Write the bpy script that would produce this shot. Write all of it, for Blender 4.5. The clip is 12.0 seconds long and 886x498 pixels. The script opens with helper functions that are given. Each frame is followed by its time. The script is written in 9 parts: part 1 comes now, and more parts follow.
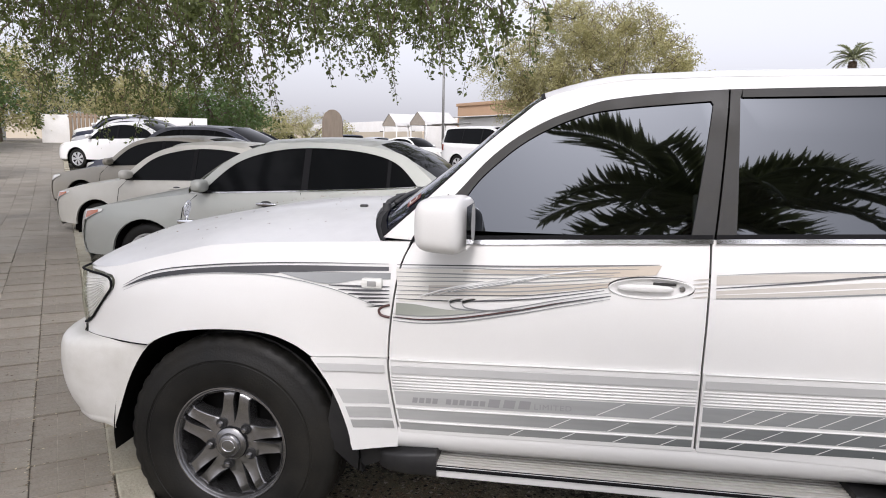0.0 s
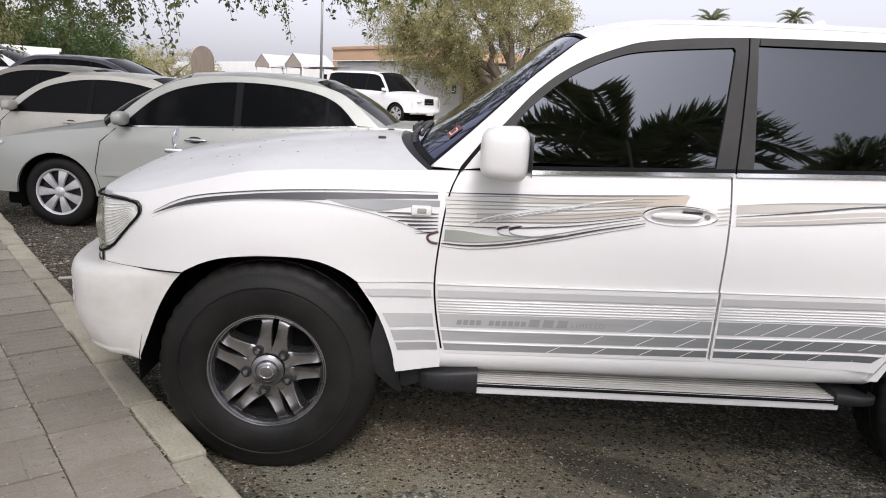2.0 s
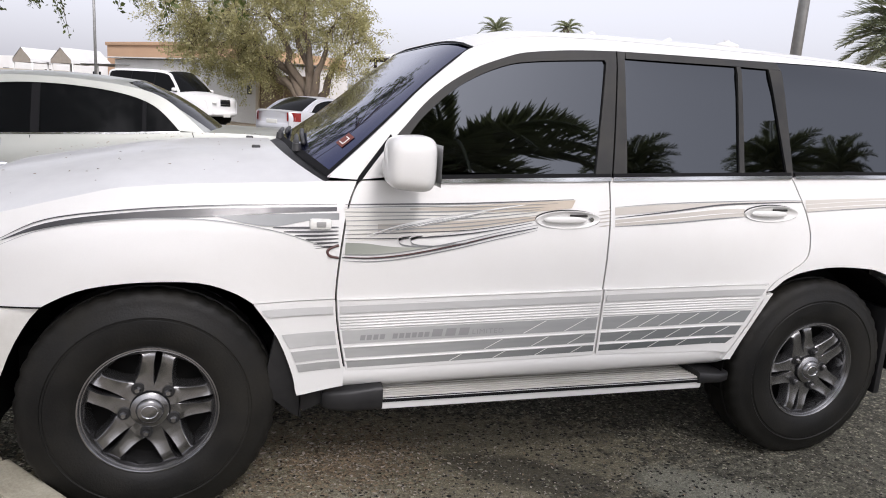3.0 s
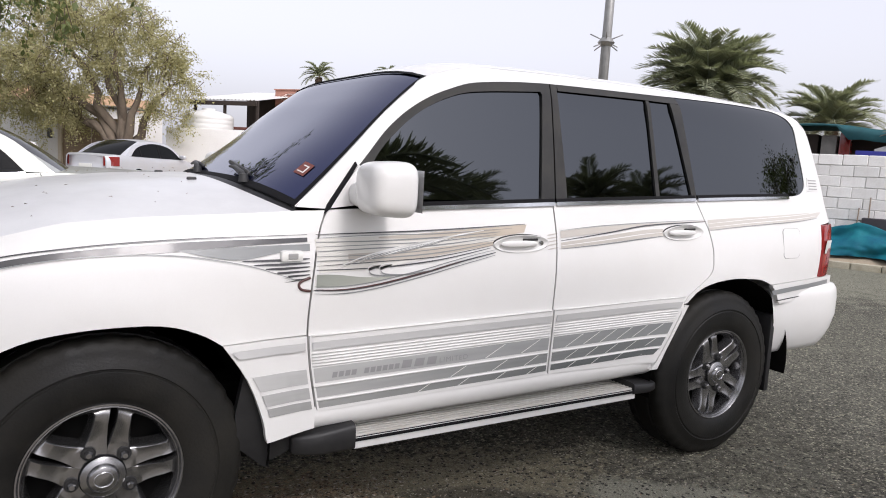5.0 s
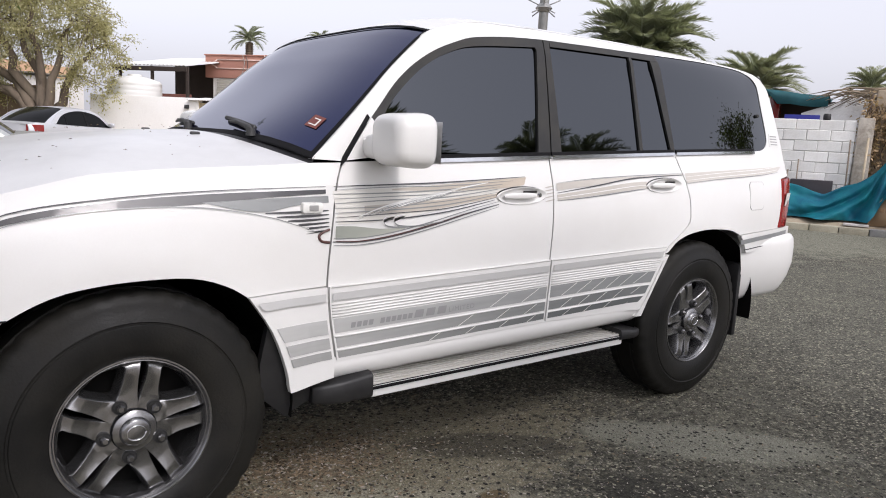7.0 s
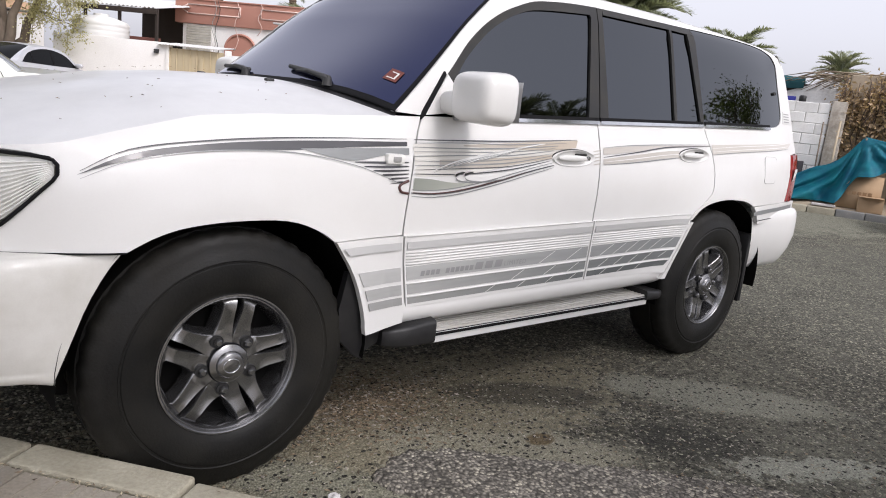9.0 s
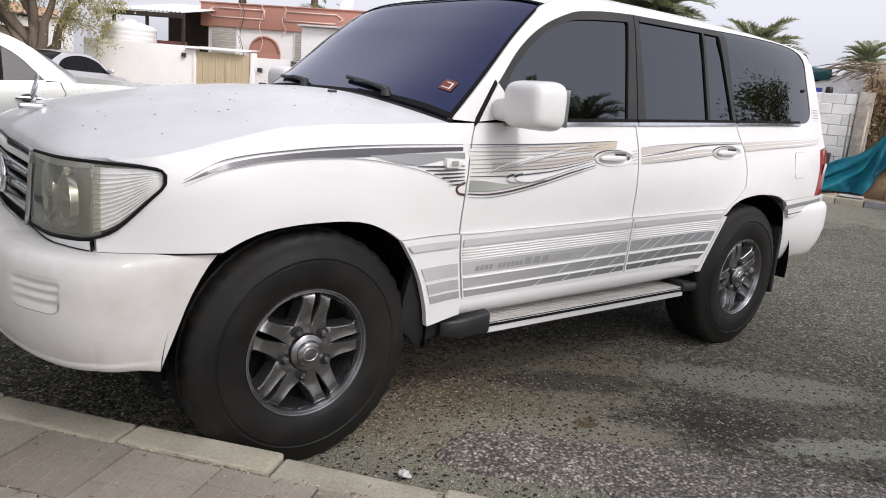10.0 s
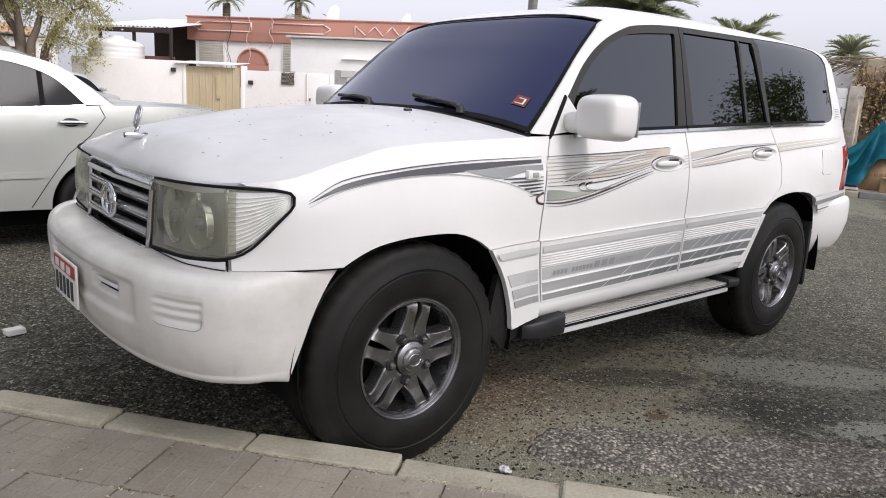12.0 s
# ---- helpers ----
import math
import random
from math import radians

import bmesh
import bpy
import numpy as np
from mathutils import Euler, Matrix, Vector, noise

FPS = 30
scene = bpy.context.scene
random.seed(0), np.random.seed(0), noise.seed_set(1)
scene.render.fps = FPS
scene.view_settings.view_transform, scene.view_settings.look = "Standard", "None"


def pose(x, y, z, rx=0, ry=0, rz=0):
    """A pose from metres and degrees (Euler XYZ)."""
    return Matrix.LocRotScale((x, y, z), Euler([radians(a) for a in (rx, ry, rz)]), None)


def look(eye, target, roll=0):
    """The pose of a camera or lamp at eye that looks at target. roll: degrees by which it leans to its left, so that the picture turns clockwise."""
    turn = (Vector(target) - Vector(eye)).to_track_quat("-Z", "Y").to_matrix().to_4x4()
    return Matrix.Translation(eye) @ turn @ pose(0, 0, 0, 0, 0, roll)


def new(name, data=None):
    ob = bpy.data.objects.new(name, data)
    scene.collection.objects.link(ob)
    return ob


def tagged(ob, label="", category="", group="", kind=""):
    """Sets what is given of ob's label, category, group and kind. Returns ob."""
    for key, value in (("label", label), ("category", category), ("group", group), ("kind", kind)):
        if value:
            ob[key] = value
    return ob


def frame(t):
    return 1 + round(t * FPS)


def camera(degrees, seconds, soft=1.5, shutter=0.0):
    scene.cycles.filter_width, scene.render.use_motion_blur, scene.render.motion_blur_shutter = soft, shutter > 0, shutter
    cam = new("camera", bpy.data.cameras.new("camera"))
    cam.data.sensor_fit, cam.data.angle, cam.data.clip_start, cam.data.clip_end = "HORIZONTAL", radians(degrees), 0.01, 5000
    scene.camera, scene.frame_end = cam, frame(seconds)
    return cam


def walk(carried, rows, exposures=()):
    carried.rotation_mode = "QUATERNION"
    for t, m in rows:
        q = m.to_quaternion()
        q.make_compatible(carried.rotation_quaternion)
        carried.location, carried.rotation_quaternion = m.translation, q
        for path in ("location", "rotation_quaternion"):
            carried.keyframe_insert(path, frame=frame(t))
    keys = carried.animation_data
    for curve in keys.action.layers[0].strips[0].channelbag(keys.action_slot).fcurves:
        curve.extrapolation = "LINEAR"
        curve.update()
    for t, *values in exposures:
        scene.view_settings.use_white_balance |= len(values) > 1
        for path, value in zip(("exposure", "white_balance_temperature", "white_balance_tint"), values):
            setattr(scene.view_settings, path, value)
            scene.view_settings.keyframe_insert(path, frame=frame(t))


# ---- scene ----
cam = camera(63.9, 12.0, 1.0)
PATH = [
    (0, (1.239, -2.404, 1.589), (0.911, -0.454, 1.289), 0.9),
    (0.5, (1.085, -2.573, 1.522), (0.855, -0.618, 1.17), 2.2),
    (1, (0.956, -2.597, 1.486), (0.783, -0.632, 1.155), 4.2),
    (1.5, (0.8, -2.611, 1.493), (0.59, -0.664, 1.085), 2.5),
    (2, (0.597, -2.579, 1.508), (0.645, -0.625, 1.081), 3.3),
    (2.5, (0.399, -2.547, 1.507), (0.731, -0.618, 1.096), 3.5),
    (3, (0.234, -2.456, 1.51), (0.834, -0.589, 1.12), 3.7),
    (3.2, (0.181, -2.43, 1.508), (0.871, -0.591, 1.133), 4.4),
    (4.8, (-0.219, -2.255, 1.427), (0.69, -0.487, 1.202), 1.8),
    (5, (-0.243, -2.222, 1.416), (0.811, -0.539, 1.175), 3.2),
    (5.5, (-0.312, -2.225, 1.405), (0.666, -0.496, 1.168), 4.1),
    (6, (-0.371, -2.187, 1.387), (0.764, -0.558, 1.144), 4.2),
    (6.5, (-0.46, -2.165, 1.359), (0.705, -0.568, 1.058), 3.4),
    (6.7, (-0.478, -2.147, 1.354), (0.702, -0.562, 1.044), 3.1),
    (8.3, (-0.796, -2.033, 1.279), (0.525, -0.569, 0.943), 4.3),
    (8.5, (-0.834, -2.019, 1.276), (0.501, -0.571, 0.925), 4.6),
    (9, (-0.908, -1.97, 1.302), (0.381, -0.497, 0.89), 6.1),
    (9.5, (-1.003, -2.002, 1.327), (0.199, -0.461, 0.901), 6.4),
    (10, (-1.14, -2.042, 1.334), (0.102, -0.534, 0.907), 5.0),
    (10.5, (-1.282, -2.07, 1.335), (0.019, -0.614, 0.9), 4.5),
    (11, (-1.381, -2.033, 1.335), (-0.081, -0.562, 0.951), 3.7),
    (11.5, (-1.485, -1.967, 1.32), (-0.177, -0.507, 0.924), 2.9),
    (12, (-1.54, -1.908, 1.356), (-0.265, -0.423, 0.944), 3.1),
]
walk(cam, [(t, look(eye, target, roll)) for t, eye, target, roll in PATH],
     exposures=[(0.0, 0.28, 6230, 16.0), (12.0, 0.28, 6230, 16.0)])

# ---------------- world and sun ----------------
SUN_EL, SUN_AZ = 44.0, 176.0          # height, and turn from +y towards +x
world = bpy.data.worlds.new("sky")
scene.world = world
world.use_nodes = True
wn, wl = world.node_tree.nodes, world.node_tree.links
sky = wn.new("ShaderNodeTexSky")
sky.sky_type = "NISHITA"
sky.sun_disc = False
sky.sun_elevation = radians(SUN_EL)
sky.sun_rotation = radians(SUN_AZ)
sky.air_density, sky.dust_density, sky.ozone_density = 1.0, 5.0, 1.0
haze = wn.new("ShaderNodeHueSaturation")
haze.inputs["Saturation"].default_value = 0.25
haze.inputs["Value"].default_value = 1.0
wl.new(sky.outputs[0], haze.inputs["Color"])
veil = wn.new("ShaderNodeMix")             # thin even haze over the whole sky
veil.data_type = "RGBA"
veil.inputs["Factor"].default_value = 0.40
wl.new(haze.outputs[0], veil.inputs["A"])
veil.inputs["B"].default_value = (6.6, 6.6, 6.85, 1)
wl.new(veil.outputs["Result"], wn["Background"].inputs["Color"])
wn["Background"].inputs["Strength"].default_value = 0.165

sun_data = bpy.data.lights.new("sun", "SUN")
sun_data.energy, sun_data.angle, sun_data.color = 1.5, radians(14), (1.0, 0.95, 0.88)
sun = new("sun", sun_data)
_e, _a = radians(SUN_EL), radians(SUN_AZ)
sun.matrix_world = look((math.cos(_e) * math.sin(_a) * 50, math.cos(_e) * math.cos(_a) * 50, math.sin(_e) * 50), (0, 0, 0))

# ---------------- materials ----------------
def mat(name, base=(0.5, 0.5, 0.5), rough=0.5, metal=0.0, spec=0.5, var=0.0, scale=8.0, tint=None, bump=0.0, bump_scale=60.0,
        fine=0.0, coat=0.0, sheen=0.0, island=0.0, obj=0.0, rough_var=0.0, stretch=(1, 1, 1), alpha=None, coords="Object"):
    """A surface with large stains (var, tint), fine grain and a relief."""
    m = bpy.data.materials.new(name)
    m.use_nodes = True
    n, l = m.node_tree.nodes, m.node_tree.links
    b = n["Principled BSDF"]
    b.inputs["Base Color"].default_value = (*base, 1)
    b.inputs["Roughness"].default_value = rough
    b.inputs["Metallic"].default_value = metal
    b.inputs["Specular IOR Level"].default_value = spec
    b.inputs["Coat Weight"].default_value = coat
    b.inputs["Coat Roughness"].default_value = 0.06
    tc = n.new("ShaderNodeTexCoord")
    mp = n.new("ShaderNodeMapping")
    mp.inputs["Scale"].default_value = stretch
    l.new(tc.outputs[coords], mp.inputs[0])
    col = None
    if var or fine or island or obj:
        rgb = n.new("ShaderNodeRGB")
        rgb.outputs[0].default_value = (*base, 1)
        col = rgb.outputs[0]
    if var:
        t = n.new("ShaderNodeTexNoise")
        t.inputs["Scale"].default_value, t.inputs["Detail"].default_value, t.inputs["Roughness"].default_value = scale, 6, 0.62
        l.new(mp.outputs[0], t.inputs["Vector"])
        r = n.new("ShaderNodeValToRGB")
        r.color_ramp.elements[0].position, r.color_ramp.elements[1].position = 0.36, 0.68
        l.new(t.outputs["Fac"], r.inputs[0])
        mu = n.new("ShaderNodeMath")
        mu.operation = "MULTIPLY"
        mu.inputs[1].default_value = var
        l.new(r.outputs[0], mu.inputs[0])
        mx = n.new("ShaderNodeMix")
        mx.data_type = "RGBA"
        l.new(mu.outputs[0], mx.inputs["Factor"])
        l.new(col, mx.inputs["A"])
        mx.inputs["B"].default_value = (*(tint or tuple(c * 0.55 for c in base)), 1)
        col = mx.outputs["Result"]
        if rough_var:
            ra = n.new("ShaderNodeMath")
            ra.operation = "MULTIPLY_ADD"
            l.new(r.outputs[0], ra.inputs[0])
            ra.inputs[1].default_value, ra.inputs[2].default_value = rough_var, rough
            l.new(ra.outputs[0], b.inputs["Roughness"])
    if fine or island or obj:
        hs = n.new("ShaderNodeHueSaturation")
        l.new(col, hs.inputs["Color"])
        val = None
        if fine:
            t = n.new("ShaderNodeTexNoise")
            t.inputs["Scale"].default_value, t.inputs["Detail"].default_value = bump_scale, 3
            l.new(mp.outputs[0], t.inputs["Vector"])
            a = n.new("ShaderNodeMath")
            a.operation = "MULTIPLY_ADD"
            l.new(t.outputs["Fac"], a.inputs[0])
            a.inputs[1].default_value, a.inputs[2].default_value = fine * 2, 1 - fine
            val = a.outputs[0]
        for amount, node, sock in ((island, "ShaderNodeNewGeometry", "Random Per Island"), (obj, "ShaderNodeObjectInfo", "Random")):
            if amount:
                g = n.new(node)
                a = n.new("ShaderNodeMath")
                a.operation = "MULTIPLY_ADD"
                l.new(g.outputs[sock], a.inputs[0])
                a.inputs[1].default_value, a.inputs[2].default_value = amount * 2, 1 - amount
                if val:
                    k = n.new("ShaderNodeMath")
                    k.operation = "MULTIPLY"
                    l.new(val, k.inputs[0])
                    l.new(a.outputs[0], k.inputs[1])
                    val = k.outputs[0]
                else:
                    val = a.outputs[0]
        l.new(val, hs.inputs["Value"])
        col = hs.outputs[0]
    if col:
        l.new(col, b.inputs["Base Color"])
    if bump:
        t = n.new("ShaderNodeTexNoise")
        t.inputs["Scale"].default_value, t.inputs["Detail"].default_value = bump_scale, 5
        l.new(mp.outputs[0], t.inputs["Vector"])
        bp = n.new("ShaderNodeBump")
        bp.inputs["Strength"].default_value, bp.inputs["Distance"].default_value = bump, 0.01
        l.new(t.outputs["Fac"], bp.inputs["Height"])
        l.new(bp.outputs[0], b.inputs["Normal"])
    return m


M_WHITE = mat("white_car_paint", (0.715, 0.713, 0.695), 0.32, var=0.25, scale=3.0, tint=(0.63, 0.615, 0.58), coat=0.5, fine=0.02, bump_scale=200, rough_var=0.2)
M_BUMPER = mat("dusty_bumper_paint", (0.67, 0.662, 0.625), 0.38, var=0.8, scale=3.5, tint=(0.50, 0.485, 0.435), coat=0.35, fine=0.04, bump_scale=220, rough_var=0.2)
M_HOOD = mat("dusty_white_paint", (0.645, 0.647, 0.642), 0.34, var=0.6, scale=2.2, tint=(0.50, 0.50, 0.505), coat=0.25, fine=0.03, bump_scale=250, rough_var=0.2)
M_PLASTIC = mat("black_plastic", (0.007, 0.007, 0.008), 0.5, var=0.5, scale=14, tint=(0.022, 0.021, 0.02), bump=0.08, bump_scale=300)
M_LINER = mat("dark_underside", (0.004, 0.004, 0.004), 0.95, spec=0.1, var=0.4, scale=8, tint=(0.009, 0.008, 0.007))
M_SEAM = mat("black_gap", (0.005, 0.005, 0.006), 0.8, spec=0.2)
M_FRAME = mat("window_frame_grey", (0.020, 0.020, 0.020), 0.42, spec=0.3, var=0.6, scale=9, tint=(0.045, 0.043, 0.038), rough_var=0.2)
M_RUBBER = mat("tyre_rubber", (0.006, 0.006, 0.0056), 0.45, spec=0.24, var=0.8, scale=4, tint=(0.018, 0.0165, 0.013), fine=0.3, bump=0.12, bump_scale=120, rough_var=0.3)
M_ALLOY = mat("grey_alloy", (0.30, 0.30, 0.305), 0.27, metal=0.95, var=0.35, scale=22, tint=(0.16, 0.155, 0.148), bump=0.03, bump_scale=150)
# near-black metal: the shade inside wheels and nut holes is in its colour
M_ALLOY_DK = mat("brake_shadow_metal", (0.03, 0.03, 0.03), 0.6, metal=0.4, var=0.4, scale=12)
M_CHROME = mat("chrome", (0.62, 0.63, 0.65), 0.12, metal=1.0, var=0.3, scale=30, tint=(0.4, 0.4, 0.4))
M_GLASS = mat("mirror_film_glass", (0.080, 0.086, 0.095), 0.02, metal=1.0)
M_WIND = mat("dark_windscreen", (0.042, 0.050, 0.115), 0.03, metal=0.85, spec=0.6)
M_BLACKGLASS = mat("black_tinted_glass", (0.01, 0.01, 0.012), 0.05, spec=0.5, coat=0.3)
M_RED = mat("red_lamp_plastic", (0.24, 0.016, 0.014), 0.15, coat=0.6, var=0.3, scale=40)
M_ORANGE = mat("amber_lamp_plastic", (0.42, 0.11, 0.035), 0.18, coat=0.6)
M_STEP = mat("ribbed_step_alloy", (0.60, 0.59, 0.56), 0.45, metal=0.25, var=0.5, scale=6, tint=(0.40, 0.36, 0.30), stretch=(1, 6, 6))


def stripe_mat(name, a, c, x0, x1, rough=0.35):
    """A printed graphic whose tone runs along the car from a to c."""
    m = mat(name, a, rough, coat=0.3)
    n, l = m.node_tree.nodes, m.node_tree.links
    tc = n.new("ShaderNodeTexCoord")
    sp = n.new("ShaderNodeSeparateXYZ")
    mr = n.new("ShaderNodeMapRange")
    mr.inputs["From Min"].default_value, mr.inputs["From Max"].default_value = x0, x1
    l.new(tc.outputs["Object"], sp.inputs[0])
    l.new(sp.outputs["X"], mr.inputs["Value"])
    nz = n.new("ShaderNodeTexNoise")
    nz.inputs["Scale"].default_value = 20
    mp = n.new("ShaderNodeMapping")
    mp.inputs["Scale"].default_value = (0.3, 1, 3)
    l.new(tc.outputs["Object"], mp.inputs[0])
    l.new(mp.outputs[0], nz.inputs["Vector"])
    ad = n.new("ShaderNodeMath")
    ad.operation = "MULTIPLY_ADD"
    l.new(nz.outputs["Fac"], ad.inputs[0])
    ad.inputs[1].default_value = 0.25
    l.new(mr.outputs[0], ad.inputs[2])
    mx = n.new("ShaderNodeMix")
    mx.data_type = "RGBA"
    l.new(ad.outputs[0], mx.inputs["Factor"])
    mx.inputs["A"].default_value, mx.inputs["B"].default_value = (*a, 1), (*c, 1)
    l.new(mx.outputs["Result"], n["Principled BSDF"].inputs["Base Color"])
    return m


# ---------------- mesh helpers ----------------
def link(name, bm, material, parent=None, label="", smooth=True, sharp=38.0):
    me = bpy.data.meshes.new(name)
    if smooth:
        lim = radians(sharp)
        for f in bm.faces:
            f.smooth = True
        for e in bm.edges:
            if len(e.link_faces) == 2 and e.calc_face_angle(0) > lim:
                e.smooth = False
    bm.to_mesh(me)
    bm.free()
    mats = material if isinstance(material, (list, tuple)) else [material]
    for x in mats:
        me.materials.append(x)
    ob = new(name, me)
    if parent is not None:
        ob.parent = parent
    if label:
        ob["label"] = label
    return ob


def part(name, bm, material, parent, label="", smooth=True, sharp=38.0):
    return link(name, bm, material, parent, label, smooth, sharp)


def empty(name, label, category, group="", m=None, kind=""):
    ob = new(name)
    ob.empty_display_size = 0.1
    if m is not None:
        ob.matrix_basis = m
    return tagged(ob, label, category, group, kind)


def thing(name, bm, material, label, category, group="", kind="", smooth=True, m=None):
    ob = link(name, bm, material, None, "", smooth)
    if m is not None:
        ob.matrix_basis = m
    return tagged(ob, label, category, group, kind)


def add_box(bm, lo, hi, bevel=0.0, m=None, seg=2):
    r = bmesh.ops.create_cube(bm, size=1.0)
    vs = r["verts"]
    c, s = [(a + b) / 2 for a, b in zip(lo, hi)], [b - a for a, b in zip(lo, hi)]
    for v in vs:
        v.co = Vector((v.co.x * s[0] + c[0], v.co.y * s[1] + c[1], v.co.z * s[2] + c[2]))
    if bevel:
        es = list({e for v in vs for e in v.link_edges})
        q = bmesh.ops.bevel(bm, geom=es, offset=min(bevel, 0.45 * min(s)), segments=seg, affect="EDGES", profile=0.6)
        vs = list({v for f in q["faces"] for v in f.verts} | {v for v in vs if v.is_valid})
    if m is not None:
        bmesh.ops.transform(bm, matrix=m, verts=vs)
    return vs


def box(lo, hi, bevel=0.0, m=None):
    bm = bmesh.new()
    add_box(bm, lo, hi, bevel, m)
    return bm


def add_lathe(bm, prof, seg=48, axis="y", m=None, closed=False):
    """Turns a profile of (radius, along) round the axis."""
    rings = []
    for k in range(seg):
        a = 2 * math.pi * k / seg
        ring = []
        for r, h in prof:
            p = {"y": (r * math.sin(a), h, r * math.cos(a)), "z": (r * math.cos(a), r * math.sin(a), h), "x": (h, r * math.cos(a), r * math.sin(a))}[axis]
            ring.append(bm.verts.new(m @ Vector(p) if m is not None else p))
        rings.append(ring)
    for k in range(seg):
        a, b = rings[k], rings[(k + 1) % seg]
        for i in range(len(prof) - 1 + (1 if closed else 0)):
            j = (i + 1) % len(prof)
            bm.faces.new((a[i], a[j], b[j], b[i]))
    return rings


def lathe(prof, seg=48, axis="y", m=None):
    bm = bmesh.new()
    add_lathe(bm, prof, seg, axis, m)
    bmesh.ops.remove_doubles(bm, verts=bm.verts[:], dist=1e-5)
    bmesh.ops.recalc_face_normals(bm, faces=bm.faces[:])
    return bm


def add_tube(bm, pts, rad, seg=6, cap=True):
    """A round bar along points; rad is one number or one for each point."""
    pts = [Vector(p) for p in pts]
    rads = rad if isinstance(rad, (list, tuple)) else [rad] * len(pts)
    rings, up = [], None
    for i, p in enumerate(pts):
        d = (pts[min(i + 1, len(pts) - 1)] - pts[max(i - 1, 0)])
        d = d.normalized() if d.length > 1e-9 else Vector((0, 0, 1))
        if up is None:
            up = Vector((0, 0, 1)) if abs(d.z) < 0.9 else Vector((1, 0, 0))
        s = d.cross(up).normalized()
        up = s.cross(d).normalized()
        rings.append([bm.verts.new(p + (s * math.cos(2 * math.pi * k / seg) + up * math.sin(2 * math.pi * k / seg)) * rads[i]) for k in range(seg)])
    for a, b in zip(rings, rings[1:]):
        for k in range(seg):
            bm.faces.new((a[k], a[(k + 1) % seg], b[(k + 1) % seg], b[k]))
    if cap:
        bm.faces.new(list(reversed(rings[0])))
        bm.faces.new(rings[-1])
    return rings


def tube(pts, rad, seg=6):
    bm = bmesh.new()
    add_tube(bm, pts, rad, seg)
    return bm


def surf(fn, nu, nv, lip=None, flip=False):
    """A sheet of nu x nv cells, fn(u, v) -> point; lip: an offset by which its border is turned in."""
    bm = bmesh.new()
    g = [[bm.verts.new(fn(i / nu, j / nv)) for j in range(nv + 1)] for i in range(nu + 1)]
    for i in range(nu):
        for j in range(nv):
            q = (g[i][j], g[i + 1][j], g[i + 1][j + 1], g[i][j + 1])
            bm.faces.new(q[::-1] if flip else q)
    if lip:
        es = [e for e in bm.edges if e.is_boundary]
        r = bmesh.ops.extrude_edge_only(bm, edges=es)
        bmesh.ops.translate(bm, vec=lip, verts=[v for v in r["geom"] if isinstance(v, bmesh.types.BMVert)])
        for e in es:
            e.smooth = False
    return bm


def sheet(outline, f, step=0.06, lip=0.02, far=None, holes=()):
    """A skin over an outline in x and z, laid on the body at y = f(x, z), its border turned in by lip. far: mirrored about y = far."""
    bm = bmesh.new()
    bm.faces.new([bm.verts.new((x, 0, z)) for x, z in outline])
    xs, zs = [p[0] for p in outline], [p[1] for p in outline]
    for k in range(1, int((max(xs) - min(xs)) / step) + 1):
        bmesh.ops.bisect_plane(bm, geom=bm.verts[:] + bm.edges[:] + bm.faces[:], plane_co=(min(xs) + k * step, 0, 0), plane_no=(1, 0, 0), dist=1e-5)
    for k in range(1, int((max(zs) - min(zs)) / step) + 1):
        bmesh.ops.bisect_plane(bm, geom=bm.verts[:] + bm.edges[:] + bm.faces[:], plane_co=(0, 0, min(zs) + k * step), plane_no=(0, 0, 1), dist=1e-5)
    for v in bm.verts:
        v.co.y = f(v.co.x, v.co.z)
    bm.normal_update()
    if sum(q.normal.y * q.calc_area() for q in bm.faces) > 0:
        bmesh.ops.reverse_faces(bm, faces=bm.faces[:])
    if lip:
        es = [e for e in bm.edges if e.is_boundary]
        r = bmesh.ops.extrude_edge_only(bm, edges=es)
        bmesh.ops.translate(bm, vec=(0, lip, 0), verts=[v for v in r["geom"] if isinstance(v, bmesh.types.BMVert)])
        for e in es:
            e.smooth = False
    if far is not None:
        for v in bm.verts:
            v.co.y = 2 * far - v.co.y
        bmesh.ops.reverse_faces(bm, faces=bm.faces[:])
    bm.normal_update()
    return bm


def lerp(table, x):
    return float(np.interp(x, [p[0] for p in table], [p[1] for p in table]))


def spline(pts, n=6):
    """A smooth line through 2D points."""
    out = []
    for i in range(len(pts) - 1):
        p0, p1, p2, p3 = (Vector(pts[max(0, min(len(pts) - 1, k))]) for k in (i - 1, i, i + 1, i + 2))
        for k in range(n):
            t = k / n
            out.append(tuple(0.5 * (2 * p1 + (p2 - p0) * t + (2 * p0 - 5 * p1 + 4 * p2 - p3) * t * t + (3 * p1 - p0 - 3 * p2 + p3) * t ** 3)))
    return out + [tuple(pts[-1])]


def arc(cx, cz, r, a0, a1, n=18):
    """Points of a circle from a0 to a1 degrees; 0 points to the rear (+x), 90 up."""
    return [(cx + r * math.cos(radians(a0 + (a1 - a0) * k / n)), cz + r * math.sin(radians(a0 + (a1 - a0) * k / n))) for k in range(n + 1)]

